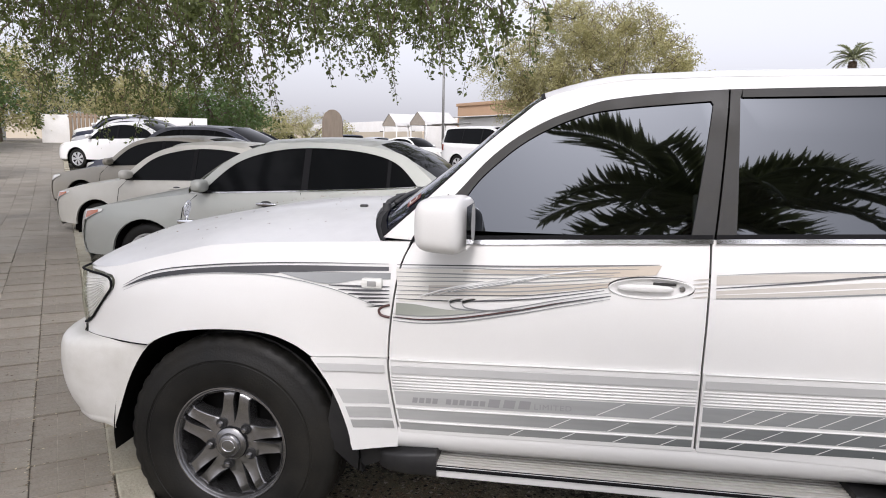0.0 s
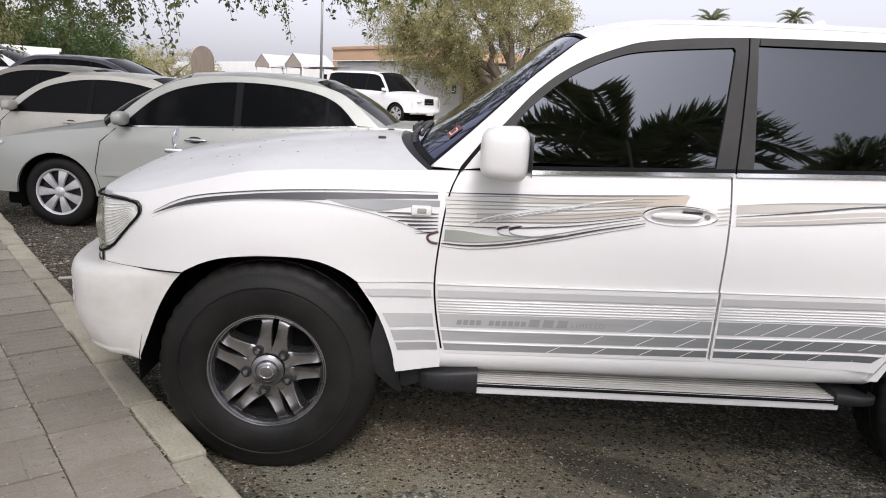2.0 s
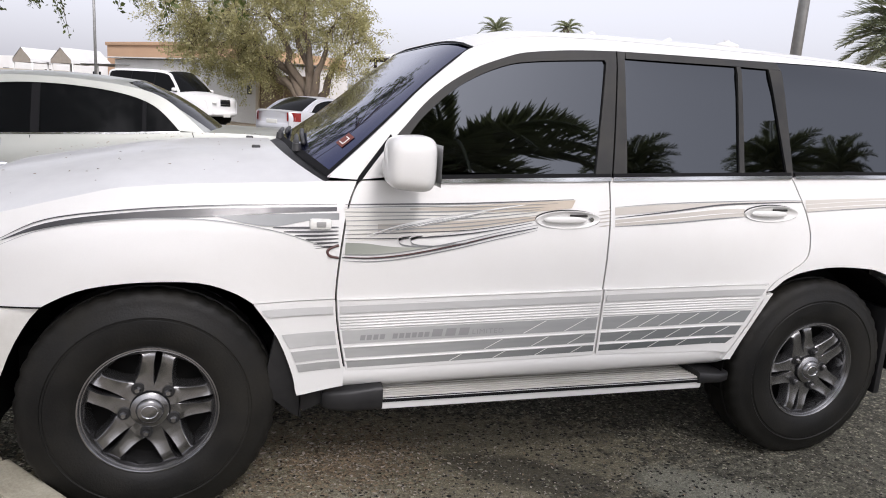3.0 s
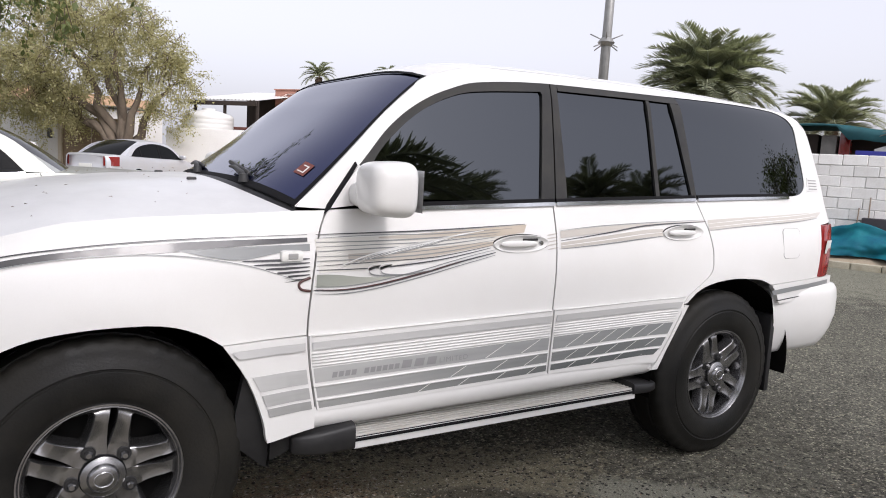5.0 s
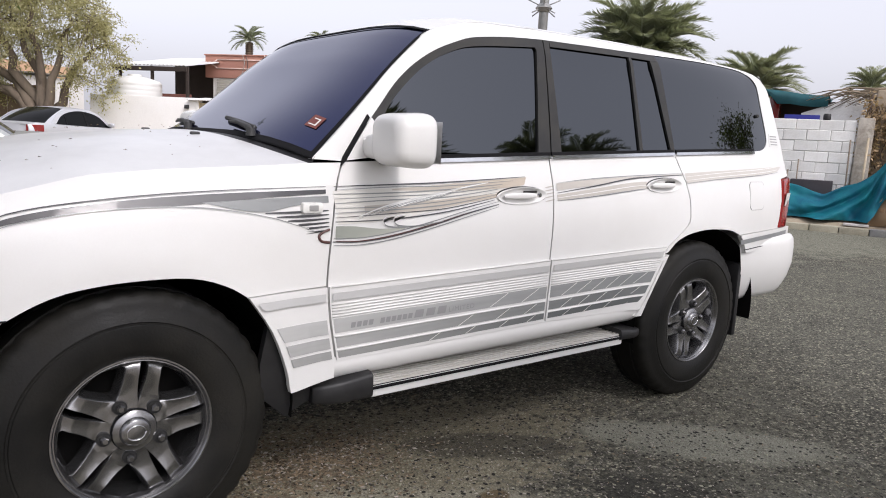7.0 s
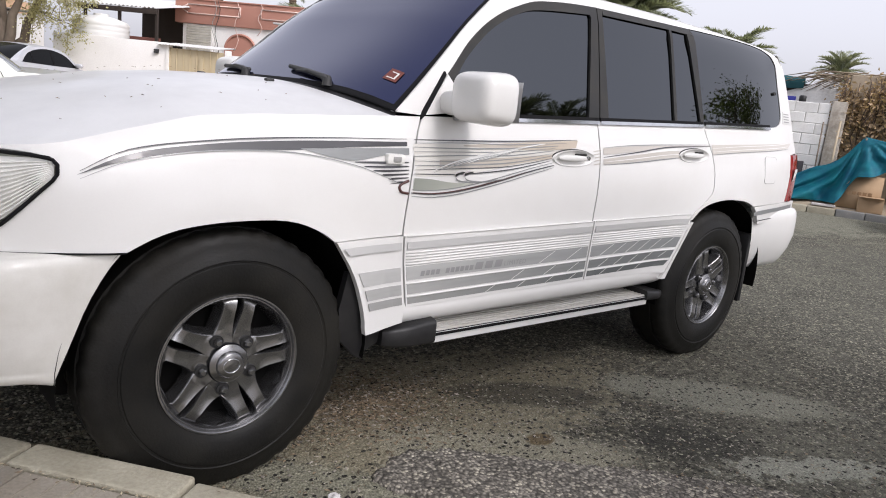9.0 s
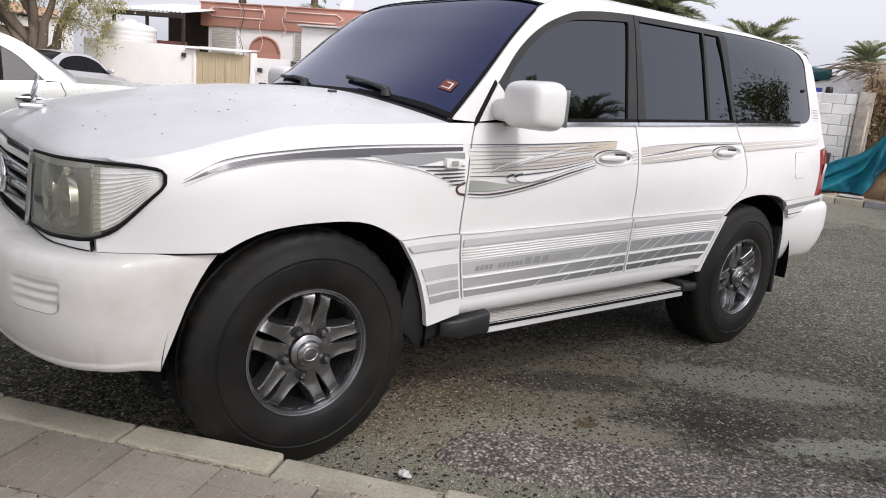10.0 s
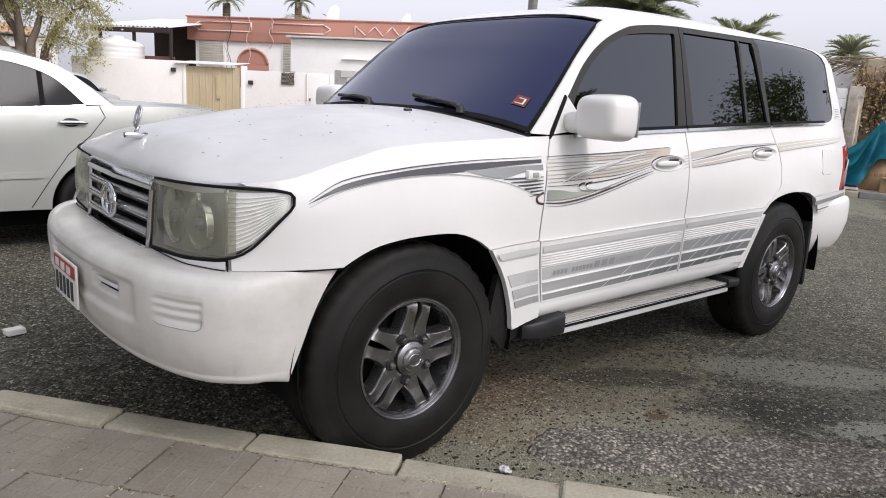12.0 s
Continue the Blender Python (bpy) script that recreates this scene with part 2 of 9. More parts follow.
# ---------------- the white off-roader ----------------
# It stands along x, its nose towards -x; its near flank lies about y = 0.
YC = 0.95
FX, RX, HZ, TR = 0.004, 2.872, 0.415, 0.430      # axles, hub height, tyre radius
FLANK = [(0.30, 0.06), (0.45, 0.035), (0.60, 0.028), (0.80, 0.022), (0.95, 0.020), (1.05, 0.026), (1.15, 0.045), (1.25, 0.080),
         (1.75, 0.212), (1.80, 0.234), (1.84, 0.272), (1.90, 0.36)]
SHOULDER = [(-0.74, 1.054), (-0.66, 1.066), (-0.60, 1.072), (-0.47, 1.086), (-0.30, 1.130), (-0.10, 1.180), (0.10, 1.198), (0.40, 1.212), (0.60, 1.226), (0.75, 1.232), (1.2, 1.25)]


def flank(x, z):
    y = lerp(FLANK, z)
    if x < 0.0:
        y += 0.195 * (-x / 0.75) ** 4 + 0.06 * max(0.0, (-x - 0.64) / 0.05) ** 2
    if x > 3.0:
        y += 0.10 * ((x - 3.0) / 0.85) ** 2.6
    if x < 0.72:
        d = lerp(SHOULDER, x) - z
        if d < 0.14:
            y += 0.055 * (1 - max(d, 0) / 0.14) ** 2 * max(0.0, min(1.0, (0.66 - x) / 0.3)) * max(0.25, min(1.0, (x + 0.60) / 0.30))
    for cx in (FX, RX):                       # arches stand a little proud
        r = math.hypot(x - cx, z - HZ)
        if r < 0.62:
            y -= 0.014 * max(0.0, min(1.0, (0.62 - r) / 0.1))
    return y


FACE = [(0.02 + 0.195 * (-x / 0.75) ** 4 + 0.06 * max(0.0, (-x - 0.64) / 0.05) ** 2, x) for x in np.linspace(-0.30, -0.69, 40)] + [(0.27, -0.706), (0.35, -0.715), (0.55, -0.722), (0.95, -0.735)]


def proud(d):
    return lambda x, z: flank(x, z) - d


suv = empty("off_roader", "white dusty four-wheel-drive off-roader with striped side graphics, parked on the lot", "car")
ARCH_F = spline([(-0.484, 0.45), (-0.450, 0.54), (-0.396, 0.675), (-0.318, 0.792), (-0.212, 0.850), (-0.10, 0.873), (0.03, 0.881), (0.165, 0.876), (0.268, 0.845), (0.346, 0.793), (0.430, 0.673), (0.485, 0.53), (0.498, 0.45), (0.50, 0.415)], 3)
ARCH_R = spline([(2.515, 0.73), (2.592, 0.835), (2.655, 0.874), (2.735, 0.897), (2.84, 0.911), (2.94, 0.914), (3.06, 0.906), (3.13, 0.891), (3.186, 0.858), (3.225, 0.800), (3.26, 0.70), (3.30, 0.55), (3.32, 0.40)], 3)
G = 0.0035
SEAM_A = [(0.712, 1.232), (0.676, 1.151), (0.651, 1.005), (0.636, 0.831), (0.646, 0.697), (0.677, 0.534)]
SEAM_B = [(1.736, 1.272), (1.736, 1.228), (1.731, 1.076), (1.724, 0.846), (1.718, 0.554)]
SEAM_C = [(2.655, 1.300), (2.700, 1.200), (2.742, 1.06), (2.732, 0.962), (2.660, 0.905), (2.572, 0.850), (2.526, 0.792), (2.455, 0.665), (2.372, 0.535)]
SA, SB, SC = spline(SEAM_A, 4), spline(SEAM_B, 3), spline(SEAM_C, 3)


def shift(pts, dx):
    return [(x + dx, z) for x, z in pts]


def both(name, outline, f, material, label="", step=0.06, lip=0.025, parent=None):
    a = part(name, sheet(outline, f, step, lip), material, parent or suv, label)
    b = part(name, sheet(outline, f, step, lip, far=YC), material, parent or suv, label)
    return a, b


FEND_TOP = [(x, lerp(SHOULDER, x)) for x in np.linspace(-0.610, 0.705, 26)]
# front fender
fend = FEND_TOP + shift([p for p in SA if p[1] < 1.21 and p[1] > 0.805], -G) + [(0.636 - G, 0.808), (0.345, 0.799)]
fend += [p for p in ARCH_F[::-1] if p[1] > 0.802 and p[0] < 0.333]
fend += [(-0.320, 0.797), (-0.45, 0.800), (-0.645, 0.800), (-0.647, 0.838), (-0.617, 0.853), (-0.587, 0.877), (-0.545, 0.925), (-0.507, 0.968), (-0.487, 0.989), (-0.474, 1.004), (-0.470, 1.020), (-0.473, 1.036), (-0.487, 1.052), (-0.53, 1.060), (-0.60, 1.066)]
both("front_fender", fend, flank, M_WHITE)
# lower fender cladding behind the front wheel
fc = [(0.348, 0.7965)] + [(0.632, 0.804)] + shift([p for p in SA if p[1] < 0.80], -G) + [(0.672, 0.47), (0.503, 0.447)] + [p for p in ARCH_F[::-1] if p[1] < 0.79 and p[1] > 0.45 and p[0] > 0]
both("fender_cladding", fc, proud(0.010), M_WHITE)
# doors below the window line
fd = shift(SA, G) + [(1.718 - G, 0.545)] + shift(SB[::-1], -G)
front_doors = both("front_door", fd, flank, M_WHITE)
rd = shift(SB, G) + [(2.372 - G, 0.530)] + shift(SC[::-1], -G)
rear_doors = both("rear_door", rd, flank, M_WHITE)
# quarter panel behind the rear door, round the rear wheel
qp = [(2.655, 1.302)] + [(3.36, 1.336), (3.64, 1.345), (3.722, 1.30), (3.742, 1.20), (3.72, 1.190), (3.645, 1.182), (3.600, 0.95), (3.600, 0.885), (3.182, 0.870)]
qp += [p for p in ARCH_R[::-1] if (p[1] > 0.872 if p[0] > 2.9 else p[1] > 0.80) and p[0] > 2.57] + [(2.562, 0.812), (2.538, 0.806)] + shift([p for p in SC[::-1] if p[1] > 0.81 and p[1] < 1.29], G)
both("quarter_panel", qp, flank, M_WHITE)
lq = [(2.519, 0.79)] + [(2.56, 0.80)] + [(2.50, 0.70), (2.43, 0.58), (2.39, 0.50), (2.35, 0.50)] + shift([p for p in SC[::-1] if p[1] < 0.79], 0.004)
both("arch_cladding", lq, proud(0.010), M_WHITE)
# rear cladding and bumper end
rc = [(3.186, 0.866), (3.600, 0.883), (3.74, 0.886), (3.74, 0.78), (3.30, 0.765), (3.243, 0.765)] + [p for p in ARCH_R[::-1] if 0.77 < p[1] < 0.86 and p[0] > 3.0]
both("rear_cladding", rc, proud(0.008), M_WHITE)

# door cladding in two panels with a rolled lower edge
cl_f = [(0.642, 0.805), (1.719, 0.828)] + shift([p for p in SB if p[1] < 0.82], -G - 0.001) + [(1.703, 0.548), (0.69, 0.530)] + shift([p for p in SA[::-1] if p[1] < 0.80], G + 0.001)
cl_r = [(1.728, 0.828), (2.525, 0.836)] + shift([p for p in SC if p[1] < 0.80], -G - 0.001) + [(2.36, 0.536), (1.726, 0.549)] + shift([p for p in SB[::-1] if p[1] < 0.82], G + 0.001)
for side in (0, 1):
    far = YC if side else None
    part("cladding", sheet(cl_f, proud(0.011), 0.06, 0.02, far), M_WHITE, front_doors[side])
    part("cladding", sheet(cl_r, proud(0.011), 0.06, 0.02, far), M_WHITE, rear_doors[side])

# grey bands on the cladding
M_BAND = [stripe_mat("band_pale", (0.53, 0.53, 0.52), (0.45, 0.45, 0.44), 0.4, 2.5), stripe_mat("band_top", (0.52, 0.52, 0.505), (0.22, 0.23, 0.23), 0.3, 2.5),
          stripe_mat("band_mid", (0.46, 0.46, 0.445), (0.155, 0.165, 0.165), 0.3, 2.3), stripe_mat("band_low", (0.40, 0.40, 0.385), (0.11, 0.12, 0.12), 0.3, 2.1)]
BANDS = [(0.795, 0.768, 0.016), (0.700, 0.647, 0.0125), (0.633, 0.592, 0.0125), (0.583, 0.553, 0.0125)]


def tilt(x):
    return 0.0205 * (x - 1.2)


def x_on(line, z):
    return float(np.interp(-z, [-p[1] for p in line], [p[0] for p in line]))


def arch_x(z):
    return x_on([p for p in ARCH_F if p[0] > 0.03], z)


for k, (zt, zb, d) in enumerate(BANDS):
    for owner, left, right in ((suv, lambda z: arch_x(z) + 0.03 if z > 0.5 else 0.5, lambda z: x_on(SA, z) - 0.012),
                               (front_doors[0], lambda z: x_on(SA, z) + 0.014, lambda z: x_on(SB, z) - 0.012),
                               (rear_doors[0], lambda z: x_on(SB, z) + 0.014, lambda z: x_on(SC, z) - 0.016 if z > 0.56 else 2.35)):
        o = []
        for zz, xs in ((zt, np.linspace(0, 1, 9)), (zb, np.linspace(1, 0, 9))):
            for s in xs:
                a, b = left(zz), right(zz)
                x = a + (b - a) * s
                o.append((x, zz + tilt(x)))
        part("stripe", sheet(o, proud(d + (0.002 if k == 0 else 0)), 0.12, 0.002), M_BAND[k], owner)
# raised ridges between the bands
for zz in (0.822, 0.759, 0.748, 0.737, 0.726, 0.715, 0.640, 0.588):
    for owner, x0, x1 in ((front_doors[0], x_on(SA, zz) + 0.012, x_on(SB, zz) - 0.01), (rear_doors[0], x_on(SB, zz) + 0.012, x_on(SC, zz) - 0.018)):
        pts = [(x, flank(x, zz) - 0.0115, zz + tilt(x) - 0.006) for x in np.linspace(x0, x1, 8)]
        part("ridge", tube(pts, 0.0035, 6), M_WHITE, owner)
# thin pale scratch-like strokes over the bands' dark ends
M_LINE = mat("pale_decal_line", (0.74, 0.74, 0.72), 0.4)
for zt, zb, xs in ((0.700, 0.650, (1.38, 1.56, 1.80, 1.90, 2.00, 2.10, 2.20, 2.30)), (0.632, 0.594, (1.22, 1.42, 1.58, 1.80, 1.92, 2.04, 2.16, 2.28)), (0.582, 0.555, (1.08, 1.26, 1.44, 1.60, 1.82, 1.96, 2.10))):
    for x in xs:
        dx, w = (zt - zb) * 1.9, 0.006
        o = [(x, zb + tilt(x)), (x + w, zb + tilt(x)), (x + w + dx, zt + tilt(x)), (x + dx, zt + tilt(x))]
        part("decal_line", sheet(o, proud(0.0150), 0.2, 0), M_LINE, rear_doors[0] if x > 1.74 else front_doors[0])

# sill under the doors
def sill_fn(yf):
    prof = [(0.55, 0.028), (0.525, 0.022), (0.50, 0.025), (0.475, 0.038), (0.450, 0.075), (0.44, 0.14)]

    def fn(u, v):
        k = v * (len(prof) - 1)
        z, y = lerp(list(enumerate(p[0] for p in prof)), k), lerp(list(enumerate(p[1] for p in prof)), k)
        x = 0.55 + u * 1.83
        return (x, yf(y), z + 0.01 * (x - 1.2))
    return fn


part("sill", surf(sill_fn(lambda y: y), 14, 10, flip=False), M_WHITE, suv)
part("sill", surf(sill_fn(lambda y: 2 * YC - y), 14, 10, flip=True), M_WHITE, suv)

# running board: ribbed top, white edge, black end caps
for sgn in (0, 1):
    def yy(y):
        return 2 * YC - y if sgn else y
    board = part("running_board", box((0.816, min(yy(0.008), yy(0.19)), 0.372), (2.257, max(yy(0.002), yy(0.19)), 0.4165), 0.008), M_WHITE, suv, "white running board with ribbed alloy tread")
    part("tread_bed", box((0.814, min(yy(0.010), yy(0.186)), 0.413), (2.245, max(yy(0.010), yy(0.186)), 0.4185), 0.001), M_PLASTIC, board)
    for k in range(8):
        y0, y1 = sorted((yy(0.012 + 0.0215 * k), yy(0.0262 + 0.0215 * k)))
        bm = box((0.812, y0, 0.414), (2.240, y1, 0.4255), 0.003)
        part("tread_rib", bm, M_STEP, board)
    part("rubber_strip", box((0.812, min(yy(-0.002), yy(0.004)), 0.4045), (2.257, max(yy(-0.002), yy(0.004)), 0.4155), 0.001), M_SEAM, board)
    for x0, x1, d in ((0.600, 0.822, 1), (2.235, 2.42, -1)):
        def cap(u, v, x0=x0, x1=x1, d=d):
            x = x0 + (x1 - x0) * u
            e = u if d > 0 else 1 - u
            w = 0.5 + 0.5 * min(1, e * 2.2) ** 0.5
            a = 2 * math.pi * v
            y = 0.090 + 0.094 * w * (abs(math.cos(a)) ** 0.30) * (1 if math.cos(a) > 0 else -1)
            z = 0.422 - 0.012 * (1 - e) + (0.040 + 0.011 * e) * (abs(math.sin(a)) ** 0.34) * (1 if math.sin(a) > 0 else -1) * (0.55 + 0.45 * w) * (1.0 if d > 0 else 0.55)
            return (x, yy(y), z)
        bm = surf(cap, 12, 24)
        bmesh.ops.remove_doubles(bm, verts=bm.verts[:], dist=1e-4)
        bmesh.ops.holes_fill(bm, edges=[e for e in bm.edges if e.is_boundary], sides=0)
        bmesh.ops.recalc_face_normals(bm, faces=bm.faces[:])
        part("end_cap", bm, M_PLASTIC, board, "black plastic end cap")
    # mud guards
    for x0, z0, z1, w in ((3.235, 0.27, 0.70, 0.12),):
        part("mud_guard", box((x0, min(yy(0.03), yy(0.26)), z0), (x0 + 0.03, max(yy(0.03), yy(0.26)), z1), 0.01, None), M_PLASTIC, suv)
# black panel between fender cladding and running board
part("splash_guard", sheet([(0.49, 0.462), (0.675, 0.478), (0.80, 0.45), (0.80, 0.40), (0.60, 0.385), (0.535, 0.36), (0.50, 0.40)], proud(-0.03), 0.08, 0.03), M_PLASTIC, suv)
both("wheel_liner_edge", [(0.425, 0.68), (0.449, 0.676), (0.486, 0.56), (0.507, 0.462), (0.528, 0.338), (0.497, 0.352), (0.413, 0.432), (0.400, 0.55)], proud(-0.022), M_PLASTIC, step=0.08, lip=0.03)

# upper body: pillars and side rail
A_OUT = spline([(0.598, 1.240), (0.735, 1.365), (0.85, 1.475), (0.955, 1.578), (1.072, 1.678), (1.14, 1.738), (1.215, 1.777), (1.31, 1.806), (1.45, 1.832), (1.85, 1.848), (2.6, 1.862), (3.10, 1.860), (3.40, 1.846), (3.54, 1.815), (3.625, 1.73), (3.67, 1.58), (3.71, 1.40), (3.722, 1.30)], 5)
FRAME_OUT = spline([(0.705, 1.236), (0.868, 1.413), (0.985, 1.541), (1.133, 1.652), (1.288, 1.729), (1.452, 1.768), (1.834, 1.800), (2.711, 1.828)], 5)
WIN_R = spline([(2.725, 1.829), (3.10, 1.842), (3.34, 1.838), (3.44, 1.815), (3.50, 1.75), (3.515, 1.62), (3.53, 1.45), (3.515, 1.385), (3.46, 1.350), (3.36, 1.338)], 5)
rail = A_OUT + [(3.64, 1.342), (3.36, 1.3365)] + WIN_R[::-1][1:] + FRAME_OUT[::-1] + [(0.66, 1.238)]
both("side_rail", rail, flank, M_WHITE, step=0.07)
# door window frames
F_GLASS = spline([(0.835, 1.275), (0.918, 1.425), (1.02, 1.530), (1.140, 1.622), (1.288, 1.697), (1.446, 1.728), (1.757, 1.757)], 5) + [(1.765, 1.745), (1.672, 1.283), (1.660, 1.274)]
f_frame = FRAME_OUT[:31] + [(1.834 - 0.004, 1.798)] + [(1.748 - 0.004, 1.275), (1.660, 1.268)] + [(1.672, 1.283), (1.765, 1.745), (1.757, 1.757)] + F_GLASS[::-1][3:-1] + [(0.835, 1.272), (0.835, 1.262), (0.715, 1.240)]
R_GLASS = [(1.816, 1.286), (1.868, 1.765), (1.876, 1.772), (2.430, 1.788), (2.437, 1.780), (2.372, 1.306)]
Q_GLASS = [(2.396, 1.308), (2.460, 1.780), (2.466, 1.789), (2.625, 1.792), (2.632, 1.785), (2.628, 1.318)]
for side in (0, 1):
    far = YC if side else None
    fr = part("window_frame", sheet(f_frame, proud(0.004), 0.07, 0.02, far), M_FRAME, front_doors[side], "faded grey window surround")
    part("window_glass", sheet(F_GLASS, proud(-0.006), 0.12, 0.004, far), M_GLASS, front_doors[side], "mirror-tinted side glass")
    bars = [[(1.752, 1.275), (1.838, 1.800), (1.880, 1.800), (1.868, 1.765), (1.816, 1.275)],
            [(1.881, 1.8012), (2.711, 1.826), (2.71, 1.792), (2.632, 1.790), (2.43, 1.788), (1.876, 1.772)],
            [(2.372, 1.306), (2.372, 1.300), (2.398, 1.301), (2.398, 1.310), (2.462, 1.787), (2.437, 1.787)],
            [(2.628, 1.306), (2.660, 1.306), (2.712, 1.790), (2.634, 1.790)]]
    for b in bars:
        part("window_frame", sheet(b, proud(0.004), 0.09, 0.02, far), M_FRAME, rear_doors[side])
    part("window_glass", sheet(R_GLASS, proud(-0.006), 0.12, 0.004, far), M_GLASS, rear_doors[side])
    part("window_glass", sheet(Q_GLASS, proud(-0.006), 0.12, 0.004, far), M_GLASS, rear_doors[side])
    # fixed rear side glass with a black edge
    part("rear_side_glass", sheet([(2.716, 1.825), (2.667, 1.312)] + [(3.36, 1.341)] + WIN_R[::-1][1:], proud(-0.004), 0.12, 0.01, far), M_GLASS, suv)
    # bright strip along the window foot
    for x0, x1, own in ((0.86, 1.742, front_doors[side]), (1.752, 2.648, rear_doors[side]), (2.668, 3.36, suv)):
        def z_of(x):
            return 1.230 + 0.0395 * (x - 0.7) - 0.002
        o = [(x, z_of(x) - 0.007) for x in np.linspace(x0, x1, 8)] + [(x, z_of(x) + 0.008) for x in np.linspace(x1, x0, 8)]
        part("belt_moulding", sheet(o, proud(0.010), 0.2, 0.012, far), M_CHROME, own)
        o = [(x, z_of(x) + 0.0085) for x in np.linspace(x0, x1, 8)] + [(x, z_of(x) + 0.022) for x in np.linspace(x1, x0, 8)]
        part("window_seal", sheet(o, proud(0.007), 0.2, 0.012, far), M_SEAM, own)

# roof, windscreen, bonnet, tail
ROOF_E = [(1.165, 1.753), (1.215, 1.778), (1.31, 1.807), (1.45, 1.833), (1.85, 1.849), (2.6, 1.863), (3.10, 1.861), (3.40, 1.847), (3.62, 1.81)]


def roof_fn(u, v):
    s = 2 * v - 1
    x = 1.165 + 2.395 * u - 0.018 * (1 - abs(s) ** 4) * (1 - u) ** 6 + 0.09 * (1 - s * s) * u ** 6
    xe = 1.165 + 2.395 * u
    ze = lerp(ROOF_E, xe)
    y0 = flank(xe, ze) - 0.002
    rise = 0.044 + 0.012 * math.sin(math.pi * u)
    return (x, YC + s * (YC - y0), ze + rise * (1 - abs(s) ** 4))


part("roof", surf(roof_fn, 30, 30, flip=False), M_WHITE, suv)
A_LINE = [(0.598, 1.240), (0.735, 1.365), (0.85, 1.475), (0.955, 1.578), (1.072, 1.678), (1.14, 1.738), (1.165, 1.752)]


def screen_fn(u, v):
    s = 2 * v - 1
    zb, zt = 1.240, 1.752
    z = zb + (zt - zb) * u
    xe = float(np.interp(z, [p[1] for p in A_LINE], [p[0] for p in A_LINE]))
    y0 = flank(1.0, z) + 0.008
    k = 1 - abs(s) ** 4
    return (xe + 0.006 - (0.090 - 0.068 * u - 0.045 * math.sin(math.pi * u)) * k, YC + s * (YC - y0), z + (0.042 * u + 0.062 * (1 - u) + 0.012 * math.sin(math.pi * u)) * k)


part("windscreen", surf(screen_fn, 18, 26, flip=True), M_WIND, suv, "dark blue tinted windscreen")
# black edge round the windscreen
for u0, u1, v0, v1 in ((0, 1, -0.004, 0.012), (0, 1, 0.988, 1.004), (-0.01, 0.03, 0, 1), (0.984, 1.002, 0, 1)):
    def edge(u, v, u0=u0, u1=u1, v0=v0, v1=v1):
        p = Vector(screen_fn(u0 + (u1 - u0) * u, min(1.0, max(0.0, v0 + (v1 - v0) * v))))
        return p + Vector((-0.004, 0, 0.004))
    part("windscreen_seal", surf(edge, 10, 14, flip=True), M_SEAM, suv)


def hood_rear(s):
    return 0.590 - 0.135 * (1 - abs(s) ** 3)


def hood_front(s):
    a = abs(s)
    return lerp(FACE, YC - a * (YC - 0.062)) - 0.006


def hood_fn(u, v):
    s = 2 * v - 1
    a = abs(s)
    x = hood_front(s) + (hood_rear(s) - hood_front(s)) * u
    xs = max(-0.72, min(0.6, x + 0.02 * (1 - a)))
    zs = lerp(SHOULDER, xs)
    y0 = flank(max(-0.60, min(0.6, x + 0.10 * (1 - a))), zs)
    zc = lerp([(-0.735, 1.140), (-0.58, 1.178), (-0.40, 1.214), (-0.10, 1.270), (0.15, 1.298), (0.46, 1.312)], x)
    k = (1 - a ** 2.6) * math.sin(math.pi / 2 * min(1.0, max(0.0, x - hood_front(s)) / 0.17)) ** 0.5
    return (x, YC + s * (YC - y0), zs + (zc - zs) * k)


part("bonnet", surf(lambda u, v: hood_fn(u ** 1.7, v), 40, 36, lip=(0, 0, -0.03), flip=False), M_HOOD, suv, "dusty white bonnet with fallen leaf bits")


def cowl_fn(u, v):
    s = 2 * v - 1
    a = Vector(hood_fn(1.0, v)) + Vector((-0.005, 0, -0.018))
    b = Vector(screen_fn(0.03, v)) + Vector((0.0, 0, -0.004))
    return a.lerp(b, u)


part("cowl", surf(cowl_fn, 4, 26, flip=False), M_PLASTIC, suv, "black plastic scuttle under the windscreen")


def tail_fn(u, v):
    s = 2 * v - 1
    z = 0.62 + 1.20 * u
    zz = min(max(z, 0.885), 1.80)
    xe = float(np.interp(-zz, [-1.80, -1.73, -1.58, -1.40, -1.30, -1.20, -1.10, -0.95, -0.885], [3.555, 3.625, 3.67, 3.71, 3.72, 3.74, 3.705, 3.66, 3.655]))
    y0 = flank(xe, zz)
    k = 1 - abs(s) ** 4
    return (xe + (0.15 - 0.05 * u) * k, YC + s * (YC - y0), z)


part("tailgate", surf(tail_fn, 20, 24, flip=False), M_WHITE, suv)
part("rear_window", surf(lambda u, v: Vector(tail_fn(0.58 + 0.33 * u, 0.12 + 0.76 * v)) + Vector((0.004, 0, 0)), 6, 12, flip=False), M_GLASS, suv)

# ---------------- front end, lamps and wheels of the off-roader ----------------
def nose(y, z, push=0.0):
    """Plan of the front face at height z."""
    y = min(y, 2 * YC - y)
    return lerp(FACE, y) - push - 0.08 * (1.05 - z) * min(1.0, max(0.0, (y - 0.1) / 0.2))


FACE_LEN = [0.0] + list(np.cumsum([math.dist(p, q) for p, q in zip(FACE, FACE[1:])]))


